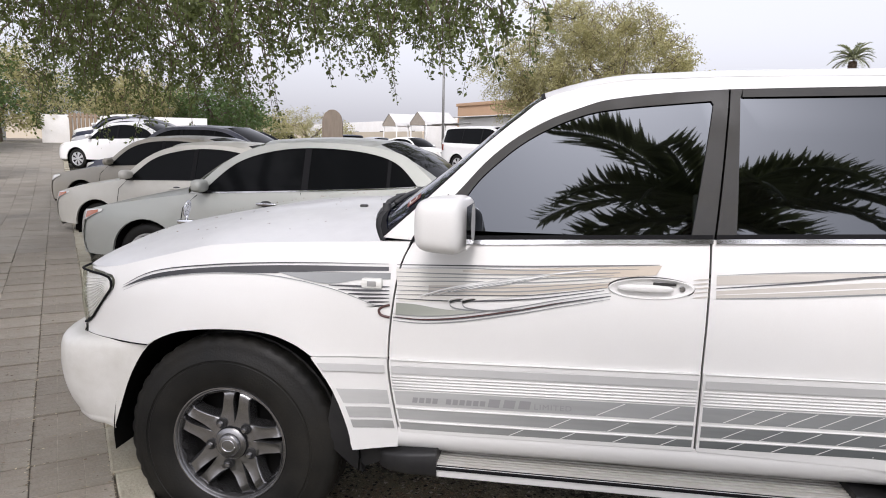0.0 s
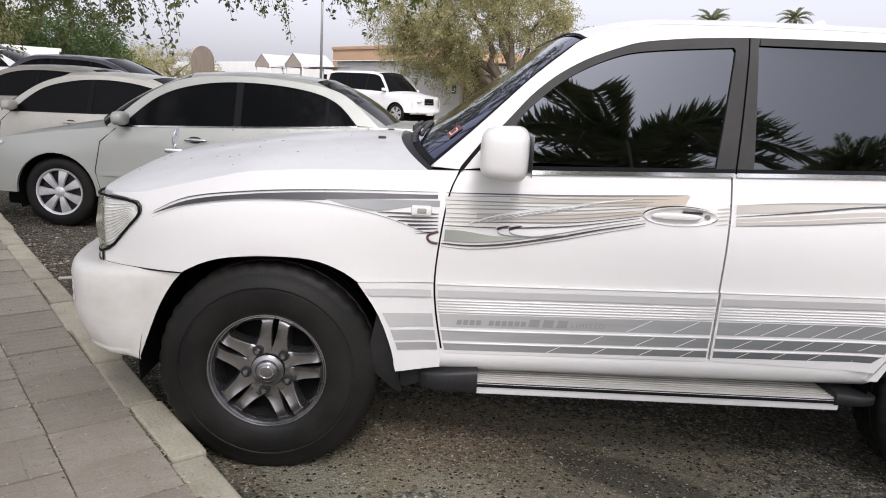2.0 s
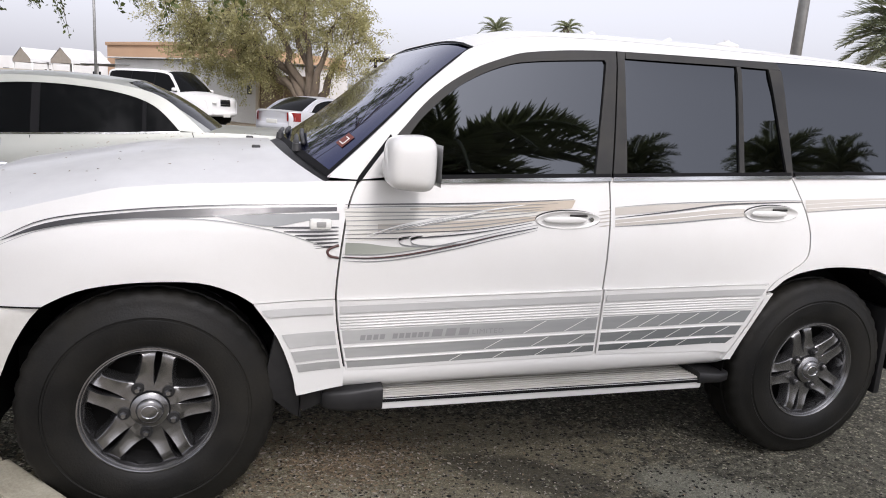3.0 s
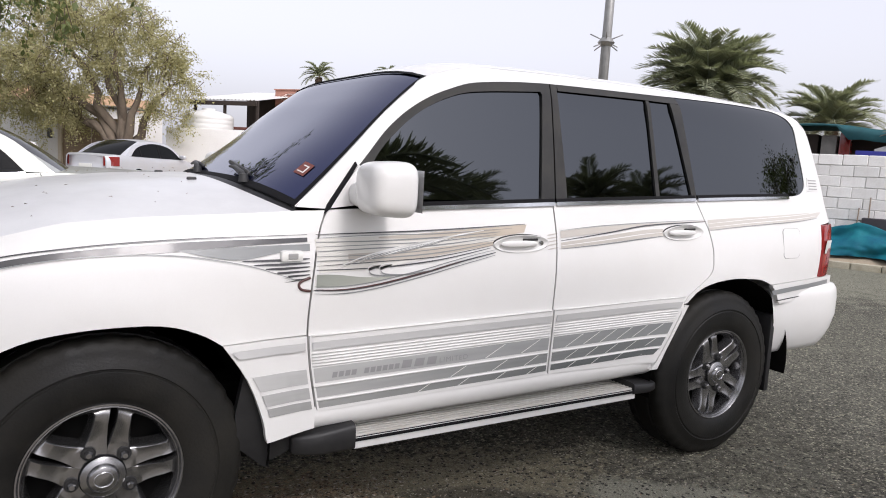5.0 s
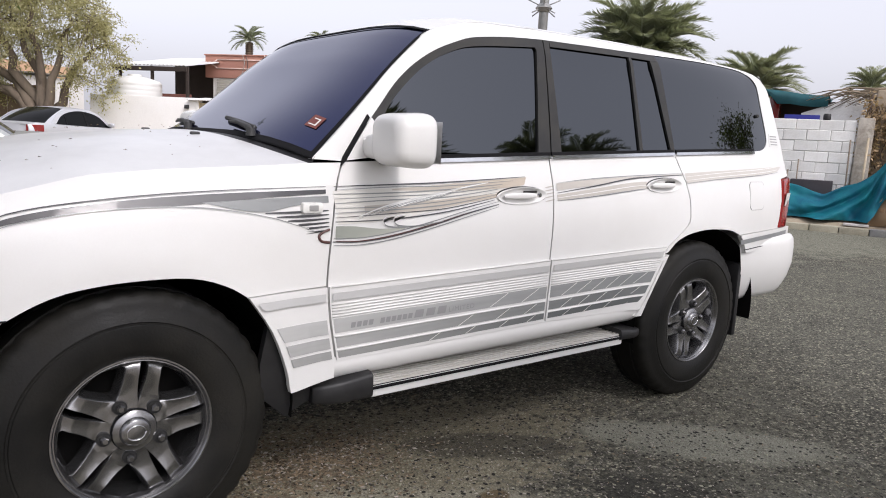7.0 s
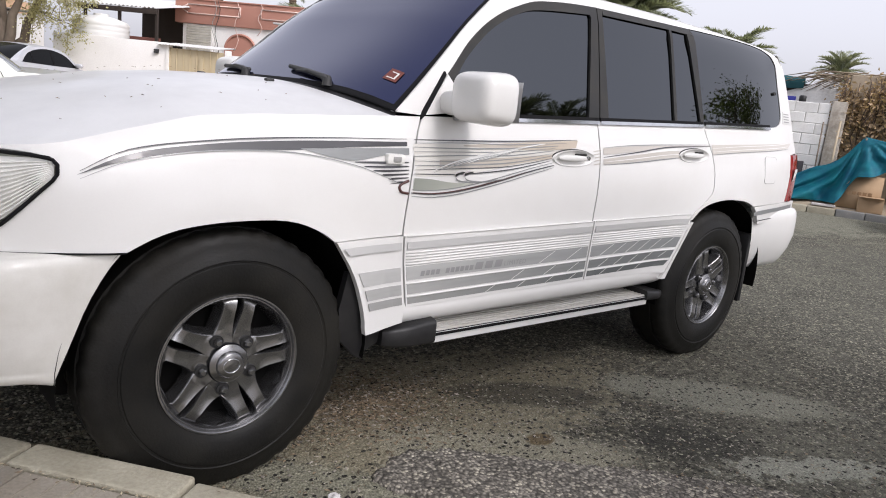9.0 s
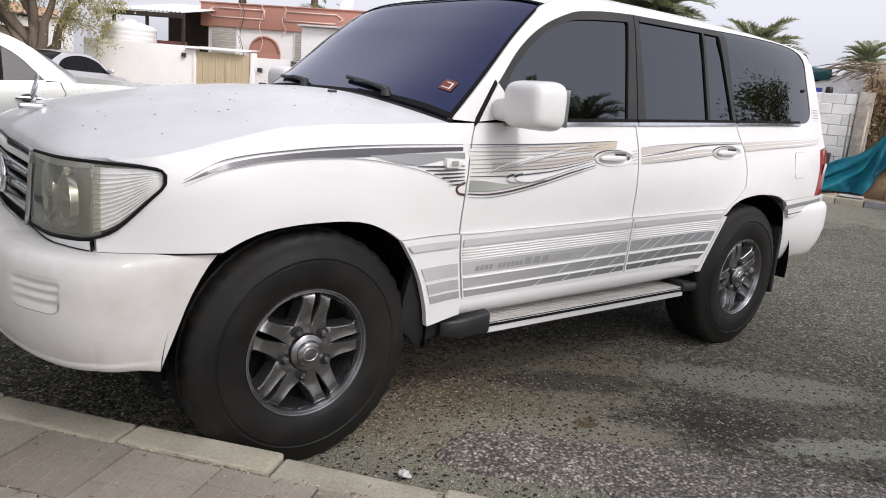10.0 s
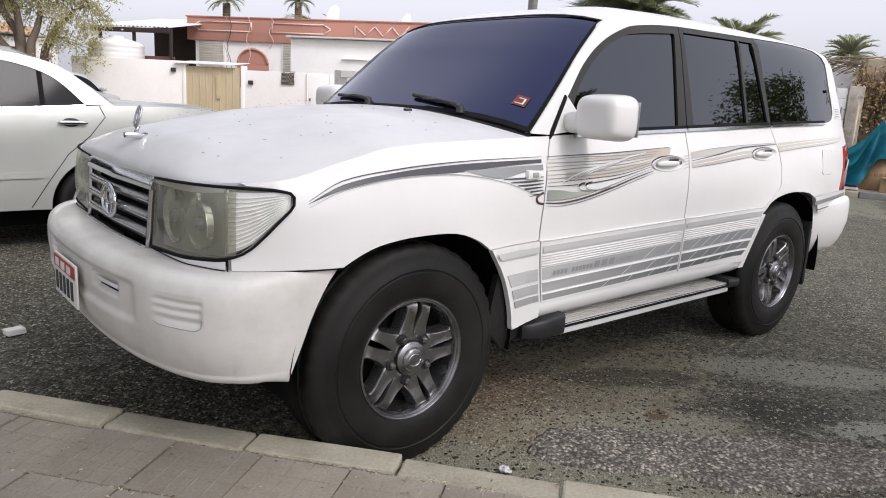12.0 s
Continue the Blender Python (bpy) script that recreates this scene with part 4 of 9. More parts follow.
def off_wheel(cx, yo, flip, turn):
    """An alloy wheel with five split spokes; yo: outer face of the tyre."""
    w = 0.14
    W = empty("wheel", "", "")
    for key in list(W.keys()):
        del W[key]
    W.parent = suv
    rot = Matrix.Rotation(radians(turn), 4, "Y")
    W.matrix_basis = Matrix.Translation((cx, yo + (w if not flip else -w), HZ)) @ (Matrix.Rotation(math.pi, 4, "Z") if flip else Matrix.Identity(4))
    ty = part("tyre", tyre_bm(TR, 0.215, w), M_RUBBER, W, "worn wide off-road tyre")
    o = -w
    barrel = lathe([(0.234, o + 0.030), (0.234, o + 0.014), (0.2315, o + 0.0105), (0.227, o + 0.0105), (0.224, o + 0.014), (0.2215, o + 0.021), (0.2185, o + 0.0205), (0.2165, o + 0.023), (0.214, o + 0.034), (0.207, o + 0.050), (0.200, o + 0.09), (0.190, o + 0.22)], 72)
    rim = part("rim", barrel, M_ALLOY, W, "dull grey five-spoke alloy rim")
    # disc coloured near black, as the shade seen between the spokes
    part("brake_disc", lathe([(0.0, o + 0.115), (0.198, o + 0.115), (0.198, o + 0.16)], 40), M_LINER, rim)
    tn = math.tan(radians(36.0))

    def outer(r):
        """Half the width of a pair of spokes: a web at the hub, straight flanks, a small fillet at the rim."""
        full = r * math.sin(radians(36.0))
        k1 = max(0.0, min(1.0, (r - 0.200) / 0.014))
        w = 0.0535 + 0.045 * math.exp(-(r - 0.088) / 0.020)
        w = full - 0.5 * ((full - w) + math.sqrt((full - w) ** 2 + 3e-5)) + 0.0008
        return w + (full - w) * k1 ** 3
    for k in range(5):
        a0 = radians(72 * k + turn)
        for sgn in (-1, 1):
            bm = bmesh.new()
            rows = []
            for r in [0.050, 0.075, 0.092, 0.104] + list(np.linspace(0.114, 0.214, 15)):
                inn = 0.0105 * max(0.0, min(1.0, (r - 0.088) / 0.080)) ** 0.8 * max(0.0, min(1.0, (0.219 - r) / 0.010)) ** 0.5
                out = outer(r)
                face = o + lerp([(0.05, 0.034), (0.09, 0.036), (0.13, 0.034), (0.18, 0.024), (0.205, 0.026), (0.214, 0.036)], r)
                row = []
                for q, d in ((0, 0.030), (0, 0.0025), (0.03, 0.000), (0.45, 0.0045), (0.90, 0.001), (0.96, 0.004), (1, 0.010), (1.20, 0.055)):
                    off = inn + (out - inn) * q
                    al = math.sqrt(max(0, r * r - off * off))
                    if inn < 0.001 and q < 0.2:
                        d = 0.0
                    if out > r * 0.575 and 0.7 < q <= 1:
                        d = 0.0
                    row.append(bm.verts.new((al * math.sin(a0) + sgn * off * math.cos(a0), face + d, al * math.cos(a0) - sgn * off * math.sin(a0))))
                rows.append(row)
            for a, b in zip(rows, rows[1:]):
                for i in range(7):
                    bm.faces.new((a[i], a[i + 1], b[i + 1], b[i]))
            bmesh.ops.remove_doubles(bm, verts=bm.verts[:], dist=1e-5)
            bmesh.ops.recalc_face_normals(bm, faces=bm.faces[:])
            part("spoke", bm, M_ALLOY, rim)
    for k in range(5):
        a = radians(72 * k + 36 + turn)
        m = Matrix.Translation((0.086 * math.sin(a), o + 0.034, 0.086 * math.cos(a)))
        # dark disc laid on the face, painting the shade of the nut's hole
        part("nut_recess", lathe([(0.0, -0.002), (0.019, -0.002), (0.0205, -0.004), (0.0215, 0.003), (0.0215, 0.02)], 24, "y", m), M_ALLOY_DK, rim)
        part("wheel_nut", lathe([(0.0, -0.022), (0.008, -0.022), (0.0125, -0.017), (0.0138, -0.002), (0.0138, 0.01)], 6, "y", m), M_ALLOY, rim)
    part("cap_ring", lathe([(0.040, o + 0.016), (0.058, o + 0.020), (0.0635, o + 0.024), (0.0645, o + 0.040)], 40), M_ALLOY, rim)
    part("cap_gap", lathe([(0.0640, o + 0.0325), (0.0670, o + 0.0325), (0.0670, o + 0.04)], 40), M_SEAM, rim)
    cap = part("centre_cap", lathe([(0.0, o + 0.0035), (0.036, o + 0.0045), (0.0385, o + 0.006), (0.042, o + 0.010), (0.046, o + 0.017), (0.047, o + 0.036)], 36), M_ALLOY, rim, "dull centre cap with oval badge")
    part("badge", tube([(0.027 * math.cos(a), o + 0.0030, 0.023 * math.sin(a)) for a in np.linspace(0, 2 * math.pi, 21)], 0.002, 5), M_CHROME, rim)
    return W


off_wheel(FX, 0.012, False, 9)
off_wheel(RX, 0.012, False, 50)
off_wheel(FX, 1.888, True, 5)
off_wheel(RX, 1.888, True, 12)

# mirror, handles, repeater, fuel flap, vent, ornament, wipers, sticker
def blob(bm, c, s, p=3.0, nu=24, nv=16, m=None):
    """A rounded box."""
    def sg(a, e):
        return math.copysign(abs(a) ** e, a)
    e = 2 / p
    rows = []
    for j in range(nv + 1):
        ph = -math.pi / 2 + math.pi * j / nv
        rows.append([bm.verts.new((c[0] + s[0] * sg(math.cos(ph), e) * sg(math.cos(2 * math.pi * i / nu), e), c[1] + s[1] * sg(math.cos(ph), e) * sg(math.sin(2 * math.pi * i / nu), e), c[2] + s[2] * sg(math.sin(ph), e))) for i in range(nu)])
    vs = [v for r in rows for v in r]
    for a, b in zip(rows, rows[1:]):
        for i in range(nu):
            bm.faces.new((a[i], a[(i + 1) % nu], b[(i + 1) % nu], b[i]))
    if m is not None:
        bmesh.ops.transform(bm, matrix=m, verts=vs)
    bmesh.ops.remove_doubles(bm, verts=vs, dist=1e-5)


for side in (0, 1):
    Y = mirrored if side else (lambda y: y)
    sgn = -1 if side else 1
    bm = bmesh.new()
    blob(bm, (0, 0, 0), (0.085, 0.135, 0.098), 4.2, 32, 20)
    for v in bm.verts:                      # deeper towards its outer end, tapering forward
        k = (0.085 - v.co.x) / 0.17
        v.co.z *= 1 - 0.12 * k
        v.co.y *= 1 - 0.15 * k
        v.co.x += 0.10 * v.co.y * (1 if not side else -1)
    bmesh.ops.transform(bm, matrix=Matrix.Translation((0.855, Y(-0.085), 1.318)), verts=bm.verts[:])
    mir = part("wing_mirror", bm, M_WHITE, front_doors[side], "white door mirror on a black foot")
    part("mirror_glass", surf(lambda u, v: (0.941 + 0.0 * u, Y(-0.19 + 0.19 * u), 1.245 + 0.14 * v), 3, 3, flip=bool(side)), M_CHROME, mir)
    bm = bmesh.new()
    blob(bm, (0.845, Y(0.030), 1.290), (0.055, 0.075, 0.045), 3.2, 20, 10)
    part("mirror_foot", bm, M_WHITE, mir)
    bm = sheet([(0.722, 1.238), (0.925, 1.262), (0.925, 1.300), (0.846, 1.392)], proud(0.008), 0.1, 0.02, YC if side else None)
    part("mirror_panel", bm, M_WHITE, mir)
    part("mirror_gasket", sheet([(0.700, 1.220), (0.722, 1.236), (0.838, 1.390), (0.832, 1.402), (0.712, 1.248)], proud(0.009), 0.1, 0.02, YC if side else None), M_SEAM, mir)
    for xc, zc, own in ((1.543, 1.108, front_doors[side]), (2.522, 1.147, rear_doors[side])):
        hb = bmesh.new()
        yb = flank(xc, zc)
        add_lathe(hb, [(0.0, 0.006), (0.6, 0.005), (0.88, 0.0), (0.97, -0.006), (1.03, -0.007), (1.08, 0.004)], 40, "y")
        for v in hb.verts:
            v.co = Vector((xc + v.co.x * 0.133, Y(yb + v.co.y - 0.004), zc + v.co.z * 0.034 + 0.02 * v.co.x * 0.133))
        bmesh.ops.recalc_face_normals(hb, faces=hb.faces[:])
        han = part("door_handle", hb, M_WHITE, own, "white oval door handle")
        gb = bmesh.new()
        blob(gb, (xc - 0.018, Y(yb - 0.014), zc + 0.001), (0.093, 0.011, 0.0135), 2.8, 28, 10)
        part("grip", gb, M_WHITE, han)
        part("finger_gap", box((xc + 0.006, min(Y(yb - 0.009), Y(yb + 0.0)), zc + 0.012), (xc + 0.082, max(Y(yb - 0.009), Y(yb + 0.0)), zc + 0.0215), 0.004), M_FRAME, han)
        ring = [(xc + 0.140 * math.cos(a), Y(flank(xc, zc) - 0.001), zc + 0.037 * math.sin(a)) for a in np.linspace(0, 2 * math.pi, 41)]
        part("handle_gasket", tube(ring, 0.003, 5), M_FRAME, han)
        if xc < 2:
            part("key_barrel", lathe([(0.0, -0.004), (0.009, -0.004), (0.011, -0.001), (0.012, 0.006)], 18, "y", Matrix.Translation((xc + 0.102, Y(yb - 0.004), zc + 0.002))), M_CHROME, han)
    bl = part("side_repeater", box((0.535, min(Y(0.012), Y(0.05)), 1.062), (0.612, max(Y(0.012), Y(0.05)), 1.099), 0.010), M_LENS_CLEAR, suv, "clear side repeater lamp")
    part("bulb_block", box((0.558, min(Y(0.009), Y(0.02)), 1.071), (0.592, max(Y(0.009), Y(0.02)), 1.090), 0.003), M_GAPGREY, bl)
# fuel flap and pillar vent
ff = [(3.272, 1.018), (3.285, 1.006), (3.385, 1.006), (3.398, 1.018), (3.408, 1.150), (3.395, 1.163), (3.283, 1.163), (3.270, 1.150)]
part("fuel_flap", sheet(ff, proud(0.002), 0.06, 0.004), M_WHITE, suv)
part("flap_gap", tube([(x, flank(x, z) - 0.0005, z) for x, z in ff + ff[:1]], 0.0020, 5), M_GAPGREY, suv)
pv = part("pillar_vent", sheet([(3.545, 1.375), (3.665, 1.375), (3.650, 1.455), (3.56, 1.455)], proud(0.003), 0.1, 0.005), M_WHITE, suv)
for k in range(4):
    part("vent_slot", sheet([(3.562, 1.385 + 0.017 * k), (3.652, 1.385 + 0.017 * k), (3.650, 1.392 + 0.017 * k), (3.564, 1.392 + 0.017 * k)], proud(0.0045), 0.1, 0), M_GAPGREY, pv)
# small lock button on the rear side glass
part("glass_catch", lathe([(0.0, -0.006), (0.010, -0.006), (0.012, 0.004)], 16, "y", Matrix.Translation((3.455, flank(3.455, 1.56) - 0.002, 1.56))), M_INK, suv)
# bonnet ornament
ob = part("bonnet_ornament", box((-0.71, YC - 0.013, 1.148), (-0.62, YC + 0.013, 1.172), 0.010), M_CHROME, suv, "chrome oval bonnet ornament")
part("ornament_stem", tube([(-0.665, YC, 1.168), (-0.655, YC, 1.195)], 0.008, 8), M_CHROME, ob)
bm = bmesh.new()
for ax, az in ((0.028, 0.040), (0.011, 0.038), (0.020, 0.016)):
    add_tube(bm, [(-0.655 + 0.25 * az * math.sin(a), YC + ax * math.cos(a), 1.230 + az * math.sin(a)) for a in np.linspace(0, 2 * math.pi, 21)], 0.0045, 6, cap=False)
part("ornament_oval", bm, M_CHROME, ob)
# wipers
def on_screen(u, v, out=0.02):
    return Vector(screen_fn(u, v)) + Vector((-out * 0.75, 0, out * 0.75))


for va, vb, ub in ((0.20, 0.40, 0.07), (0.60, 0.80, 0.06)):
    pv0 = on_screen(0.02, va, 0.02)
    wp = part("wiper", tube([pv0, on_screen(0.035, va + 0.02, 0.030), on_screen(0.06, (va + vb) / 2, 0.028), on_screen(ub, vb - 0.03, 0.02)], [0.014, 0.012, 0.009, 0.005], 8), M_INK, suv, "black windscreen wiper")
    b0, b1 = on_screen(ub + 0.04, vb + 0.04, 0.012), on_screen(0.055, va + 0.02, 0.012)
    part("wiper_blade", tube([b0, b0.lerp(b1, 0.5) + Vector((-0.004, 0, 0.004)), b1], 0.010, 6), M_INK, wp)
    part("wiper_pivot", lathe([(0.0, 0.03), (0.016, 0.03), (0.02, 0.0)], 16, "z", Matrix.Translation(pv0 - Vector((0, 0, 0.015)))), M_INK, wp)
# washer nozzles
for v in (0.30, 0.70):
    p = Vector(hood_fn(0.93, v))
    part("washer_nozzle", box((p.x - 0.02, p.y - 0.012, p.z - 0.004), (p.x + 0.015, p.y + 0.012, p.z + 0.010), 0.006), M_INK, suv)
# orange sticker with a white sign, inside the windscreen's lower near corner
def stk(u0, u1, v0, v1, out):
    return surf(lambda u, v: on_screen(u0 + (u1 - u0) * u, v0 + (v1 - v0) * v, out), 2, 2, flip=True)


M_STK = mat("orange_sticker", (0.15, 0.032, 0.02), 0.5)
st = part("sticker", stk(0.15, 0.225, 0.050, 0.090, 0.003), M_STK, suv, "orange permit sticker")
part("sticker_mark", stk(0.163, 0.169, 0.057, 0.083, 0.0045), M_PLATE_W, st)
part("sticker_mark", stk(0.169, 0.207, 0.057, 0.062, 0.0045), M_PLATE_W, st)
part("sticker_mark", stk(0.201, 0.207, 0.062, 0.079, 0.0045), M_PLATE_W, st)

# swoosh graphics on fender and doors
M_GR_DK = stripe_mat("graphic_charcoal", (0.03, 0.03, 0.033), (0.055, 0.055, 0.06), -0.4, 0.7)
M_GR_GREY = stripe_mat("graphic_grey", (0.30, 0.31, 0.31), (0.22, 0.23, 0.23), 0.2, 0.7)
M_GR_TAN = stripe_mat("graphic_tan", (0.42, 0.40, 0.36), (0.47, 0.405, 0.325), 0.65, 1.6)
M_GR_TAN2 = stripe_mat("graphic_tan_faded", (0.46, 0.43, 0.385), (0.55, 0.52, 0.475), 1.75, 3.6)
M_GR_PALE = mat("graphic_pale", (0.66, 0.65, 0.61), 0.4, var=0.5, scale=12, tint=(0.55, 0.52, 0.46), stretch=(0.4, 1, 4))
M_GR_MAROON = mat("graphic_maroon", (0.075, 0.030, 0.026), 0.4)
M_GR_GREEN = stripe_mat("graphic_olive", (0.20, 0.22, 0.19), (0.42, 0.43, 0.38), 0.62, 1.0)


def ribbon(name, top, bot, material, owner, d=0.0022, label=""):
    """A printed stripe between two smooth lines."""
    o = spline(top, 5) + spline(bot, 5)[::-1]
    o = [p for i, p in enumerate(o) if i == 0 or math.dist(p, o[i - 1]) > 1e-4]
    if math.dist(o[0], o[-1]) < 1e-4:
        o = o[:-1]
    return part(name, sheet(o, proud(d), 0.08, 0), material, owner, label)


def line(pts, w, material, owner, d=0.003):
    """A thin printed line, thinner at its ends."""
    s = spline(pts, 5)
    n = len(s) - 1
    top = [(x, z + w * (0.35 + 0.65 * math.sin(math.pi * i / n)) / 2) for i, (x, z) in enumerate(s)]
    bot = [(x, z - w * (0.35 + 0.65 * math.sin(math.pi * i / n)) / 2) for i, (x, z) in enumerate(s)]
    part("graphic_line", sheet(top + bot[::-1], proud(d), 0.15, 0), material, owner)


FD, RD = front_doors[0], rear_doors[0]
ribbon("graphic", [(-0.433, 1.009), (-0.300, 1.068), (-0.084, 1.104), (0.205, 1.126), (0.632, 1.140)], [(-0.433, 1.009), (-0.300, 1.053), (-0.084, 1.086), (0.205, 1.098), (0.40, 1.114), (0.632, 1.126)], M_GR_DK, suv, label="charcoal swoosh stripe")
line([(-0.425, 1.020), (-0.30, 1.079), (-0.084, 1.113), (0.205, 1.135), (0.632, 1.150)], 0.004, M_GR_DK, suv)
ribbon("graphic", [(0.21, 1.102), (0.42, 1.112), (0.640, 1.119)], [(0.21, 1.102), (0.39, 1.070), (0.53, 1.090), (0.640, 1.096)], M_GR_GREY, suv)
for k in range(6):
    x0, z0 = 0.41 + 0.038 * k, 1.066 - 0.0135 * k
    line([(x0, z0), (0.55, z0 - 0.002 + 0.012 * (0.64 - x0)), (0.638, z0 + 0.004)], 0.008, M_GR_DK, suv)
line([(-0.425, 1.000), (-0.30, 1.050), (-0.084, 1.085), (0.18, 1.090), (0.40, 1.058), (0.53, 1.020), (0.61, 0.992)], 0.003, M_GR_GREY, suv)
bm = bmesh.new()
add_tube(bm, [(x, flank(x, z) - 0.002, z) for x, z in spline([(0.640, 1.005), (0.612, 0.995), (0.600, 0.982), (0.610, 0.966), (0.640, 0.960)], 5)], 0.005, 5)
part("graphic_loop", bm, M_GR_MAROON, suv)
# front door
ribbon("graphic", [(0.658, 1.135), (0.974, 1.146), (1.30, 1.164), (1.565, 1.176)], [(0.672, 1.02), (0.90, 1.03), (1.20, 1.075), (1.412, 1.104), (1.555, 1.150)], M_GR_PALE, FD, 0.0016)
ribbon("graphic", [(0.90, 1.140), (1.20, 1.160), (1.578, 1.184)], [(0.90, 1.135), (1.15, 1.132), (1.40, 1.138), (1.560, 1.153)], M_GR_TAN, FD, 0.0024)
ribbon("graphic", [(0.78, 1.082), (1.05, 1.095), (1.30, 1.112), (1.408, 1.118)], [(0.78, 1.055), (1.05, 1.060), (1.25, 1.085), (1.406, 1.104)], M_GR_TAN, FD, 0.0024)
ribbon("graphic", [(0.664, 1.015), (0.74, 1.012), (0.84, 1.000), (0.95, 0.998)], [(0.662, 0.970), (0.76, 0.970), (0.86, 0.980), (0.95, 0.994)], M_GR_GREEN, FD, 0.0028)
for k, (a, b) in enumerate(((1.150, 1.190), (1.138, 1.174), (1.124, 1.160), (1.108, 1.150), (1.092, 1.140), (1.076, 1.128), (1.060, 1.118), (1.044, 1.108), (1.030, 1.098))):
    x1 = (1.57, 1.50, 1.44, 1.42, 1.41, 1.41, 1.40, 1.40, 1.39)[k]
    line([(0.662, a), (0.9, a + 0.006 + 0.004 * math.sin(k * 2.1)), (1.15, a + 0.35 * (b - a)), (x1, b - 0.004)], 0.0035 if k % 2 else 0.005, M_GR_DK if k in (0, 7, 8) else M_GR_GREY, FD, 0.0036)
for k in range(5):
    line([(0.74 + 0.06 * k, 1.040 + 0.012 * k), (0.86 + 0.06 * k, 1.078 + 0.009 * k), (1.02 + 0.05 * k, 1.110 + 0.008 * k), (1.20 + 0.04 * k, 1.138 + 0.006 * k)], 0.0055, M_LINE, FD, 0.0042)
    line([(0.75 + 0.06 * k, 1.036 + 0.012 * k), (0.87 + 0.06 * k, 1.073 + 0.009 * k), (1.03 + 0.05 * k, 1.105 + 0.008 * k)], 0.0022, M_GR_GREY, FD, 0.0046)
for dx, dz in ((0.0, 0.0), (0.045, 0.002)):
    line([(0.905 + dx, 1.040 + dz), (0.872 + dx, 1.034 + dz), (0.858 + dx, 1.022 + dz), (0.880 + dx, 1.006 + dz), (0.97 + dx, 1.002 + dz), (1.08 + dx, 1.016 + dz)], 0.0055, M_GR_GREY, FD, 0.005)
    line([(0.905 + dx, 1.046 + dz), (0.866 + dx, 1.041 + dz), (0.848 + dx, 1.022 + dz)], 0.004, M_LINE, FD, 0.0052)
line([(0.652, 0.962), (0.76, 0.958), (0.90, 0.972), (1.09, 1.008), (1.25, 1.045), (1.412, 1.076)], 0.0085, M_GR_DK, FD, 0.0036)
line([(0.660, 0.964), (0.76, 0.960), (0.90, 0.974), (1.09, 1.010), (1.25, 1.047)], 0.0045, M_GR_MAROON, FD, 0.004)
line([(0.655, 0.974), (0.76, 0.971), (0.90, 0.985), (1.09, 1.021), (1.25, 1.057), (1.412, 1.087)], 0.004, M_GR_GREY, FD, 0.0036)
line([(0.655, 0.950), (0.76, 0.946), (0.90, 0.960), (1.09, 0.996), (1.25, 1.032), (1.41, 1.066)], 0.0045, M_GR_GREY, FD, 0.0036)
for dz in (0.0, 0.016, 0.030, 0.044, 0.058):
    line([(1.68, 1.083 + dz), (1.735, 1.090 + dz)], 0.005, M_GR_TAN2, FD, 0.003)
# rear door and quarter
ribbon("graphic", [(1.754, 1.158), (2.0, 1.176), (2.35, 1.192), (2.70, 1.204)], [(1.754, 1.128), (2.0, 1.150), (2.2, 1.170), (2.45, 1.188), (2.70, 1.200)], M_GR_TAN2, RD)
ribbon("graphic", [(1.754, 1.110), (2.0, 1.135), (2.25, 1.160), (2.385, 1.166)], [(1.754, 1.085), (2.0, 1.104), (2.25, 1.125), (2.385, 1.134)], M_GR_TAN2, RD)
line([(1.754, 1.118), (2.0, 1.146), (2.25, 1.178), (2.45, 1.190), (2.70, 1.200)], 0.006, M_GR_DK, RD, 0.0032)
line([(1.754, 1.084), (2.0, 1.100), (2.25, 1.122), (2.385, 1.133)], 0.005, M_GR_GREY, RD, 0.0032)
line([(1.754, 1.097), (2.0, 1.118), (2.25, 1.142), (2.385, 1.150)], 0.004, M_LINE, RD, 0.0036)
line([(1.754, 1.160), (2.0, 1.180), (2.35, 1.196), (2.70, 1.208)], 0.003, M_GR_GREY, RD, 0.0032)
ribbon("graphic", [(2.718, 1.208), (3.10, 1.226), (3.45, 1.244), (3.66, 1.252)], [(2.718, 1.158), (3.10, 1.182), (3.40, 1.200), (3.60, 1.222)], M_GR_TAN2, suv)
for z0 in (1.158, 1.172, 1.190):
    line([(2.718, z0), (3.10, z0 + 0.026), (3.40, z0 + 0.044), (3.60, z0 + 0.060)], 0.0035, M_LINE if z0 > 1.16 else M_GR_GREY, suv, 0.0036)

# lettering on the lower door: the name as plain bars, the plain word as letters
M_TXT = mat("grey_letter", (0.27, 0.27, 0.27), 0.45)
zt0 = 0.670
for k in range(11):
    if k == 4:
        continue
    x = 0.728 + 0.0246 * k
    part("letter_bar", sheet([(x, zt0 - 0.011 + tilt(x)), (x + 0.0185, zt0 - 0.011 + tilt(x)), (x + 0.0215, zt0 + 0.009 + tilt(x)), (x + 0.003, zt0 + 0.009 + tilt(x))], proud(0.0150), 0.2, 0), M_TXT, FD)
for k in range(3):
    x = 1.003 + 0.054 * k
    part("letter_bar", sheet([(x, zt0 - 0.012 + tilt(x)), (x + 0.040, zt0 - 0.012 + tilt(x)), (x + 0.046, zt0 + 0.018 + tilt(x)), (x + 0.006, zt0 + 0.018 + tilt(x))], proud(0.0150), 0.2, 0), M_TXT, FD)
tx = bpy.data.curves.new("lettering", "FONT")
tx.body, tx.size, tx.space_character = "LIMITED", 0.031, 1.15
tmp = bpy.data.objects.new("lettering", tx)
scene.collection.objects.link(tmp)
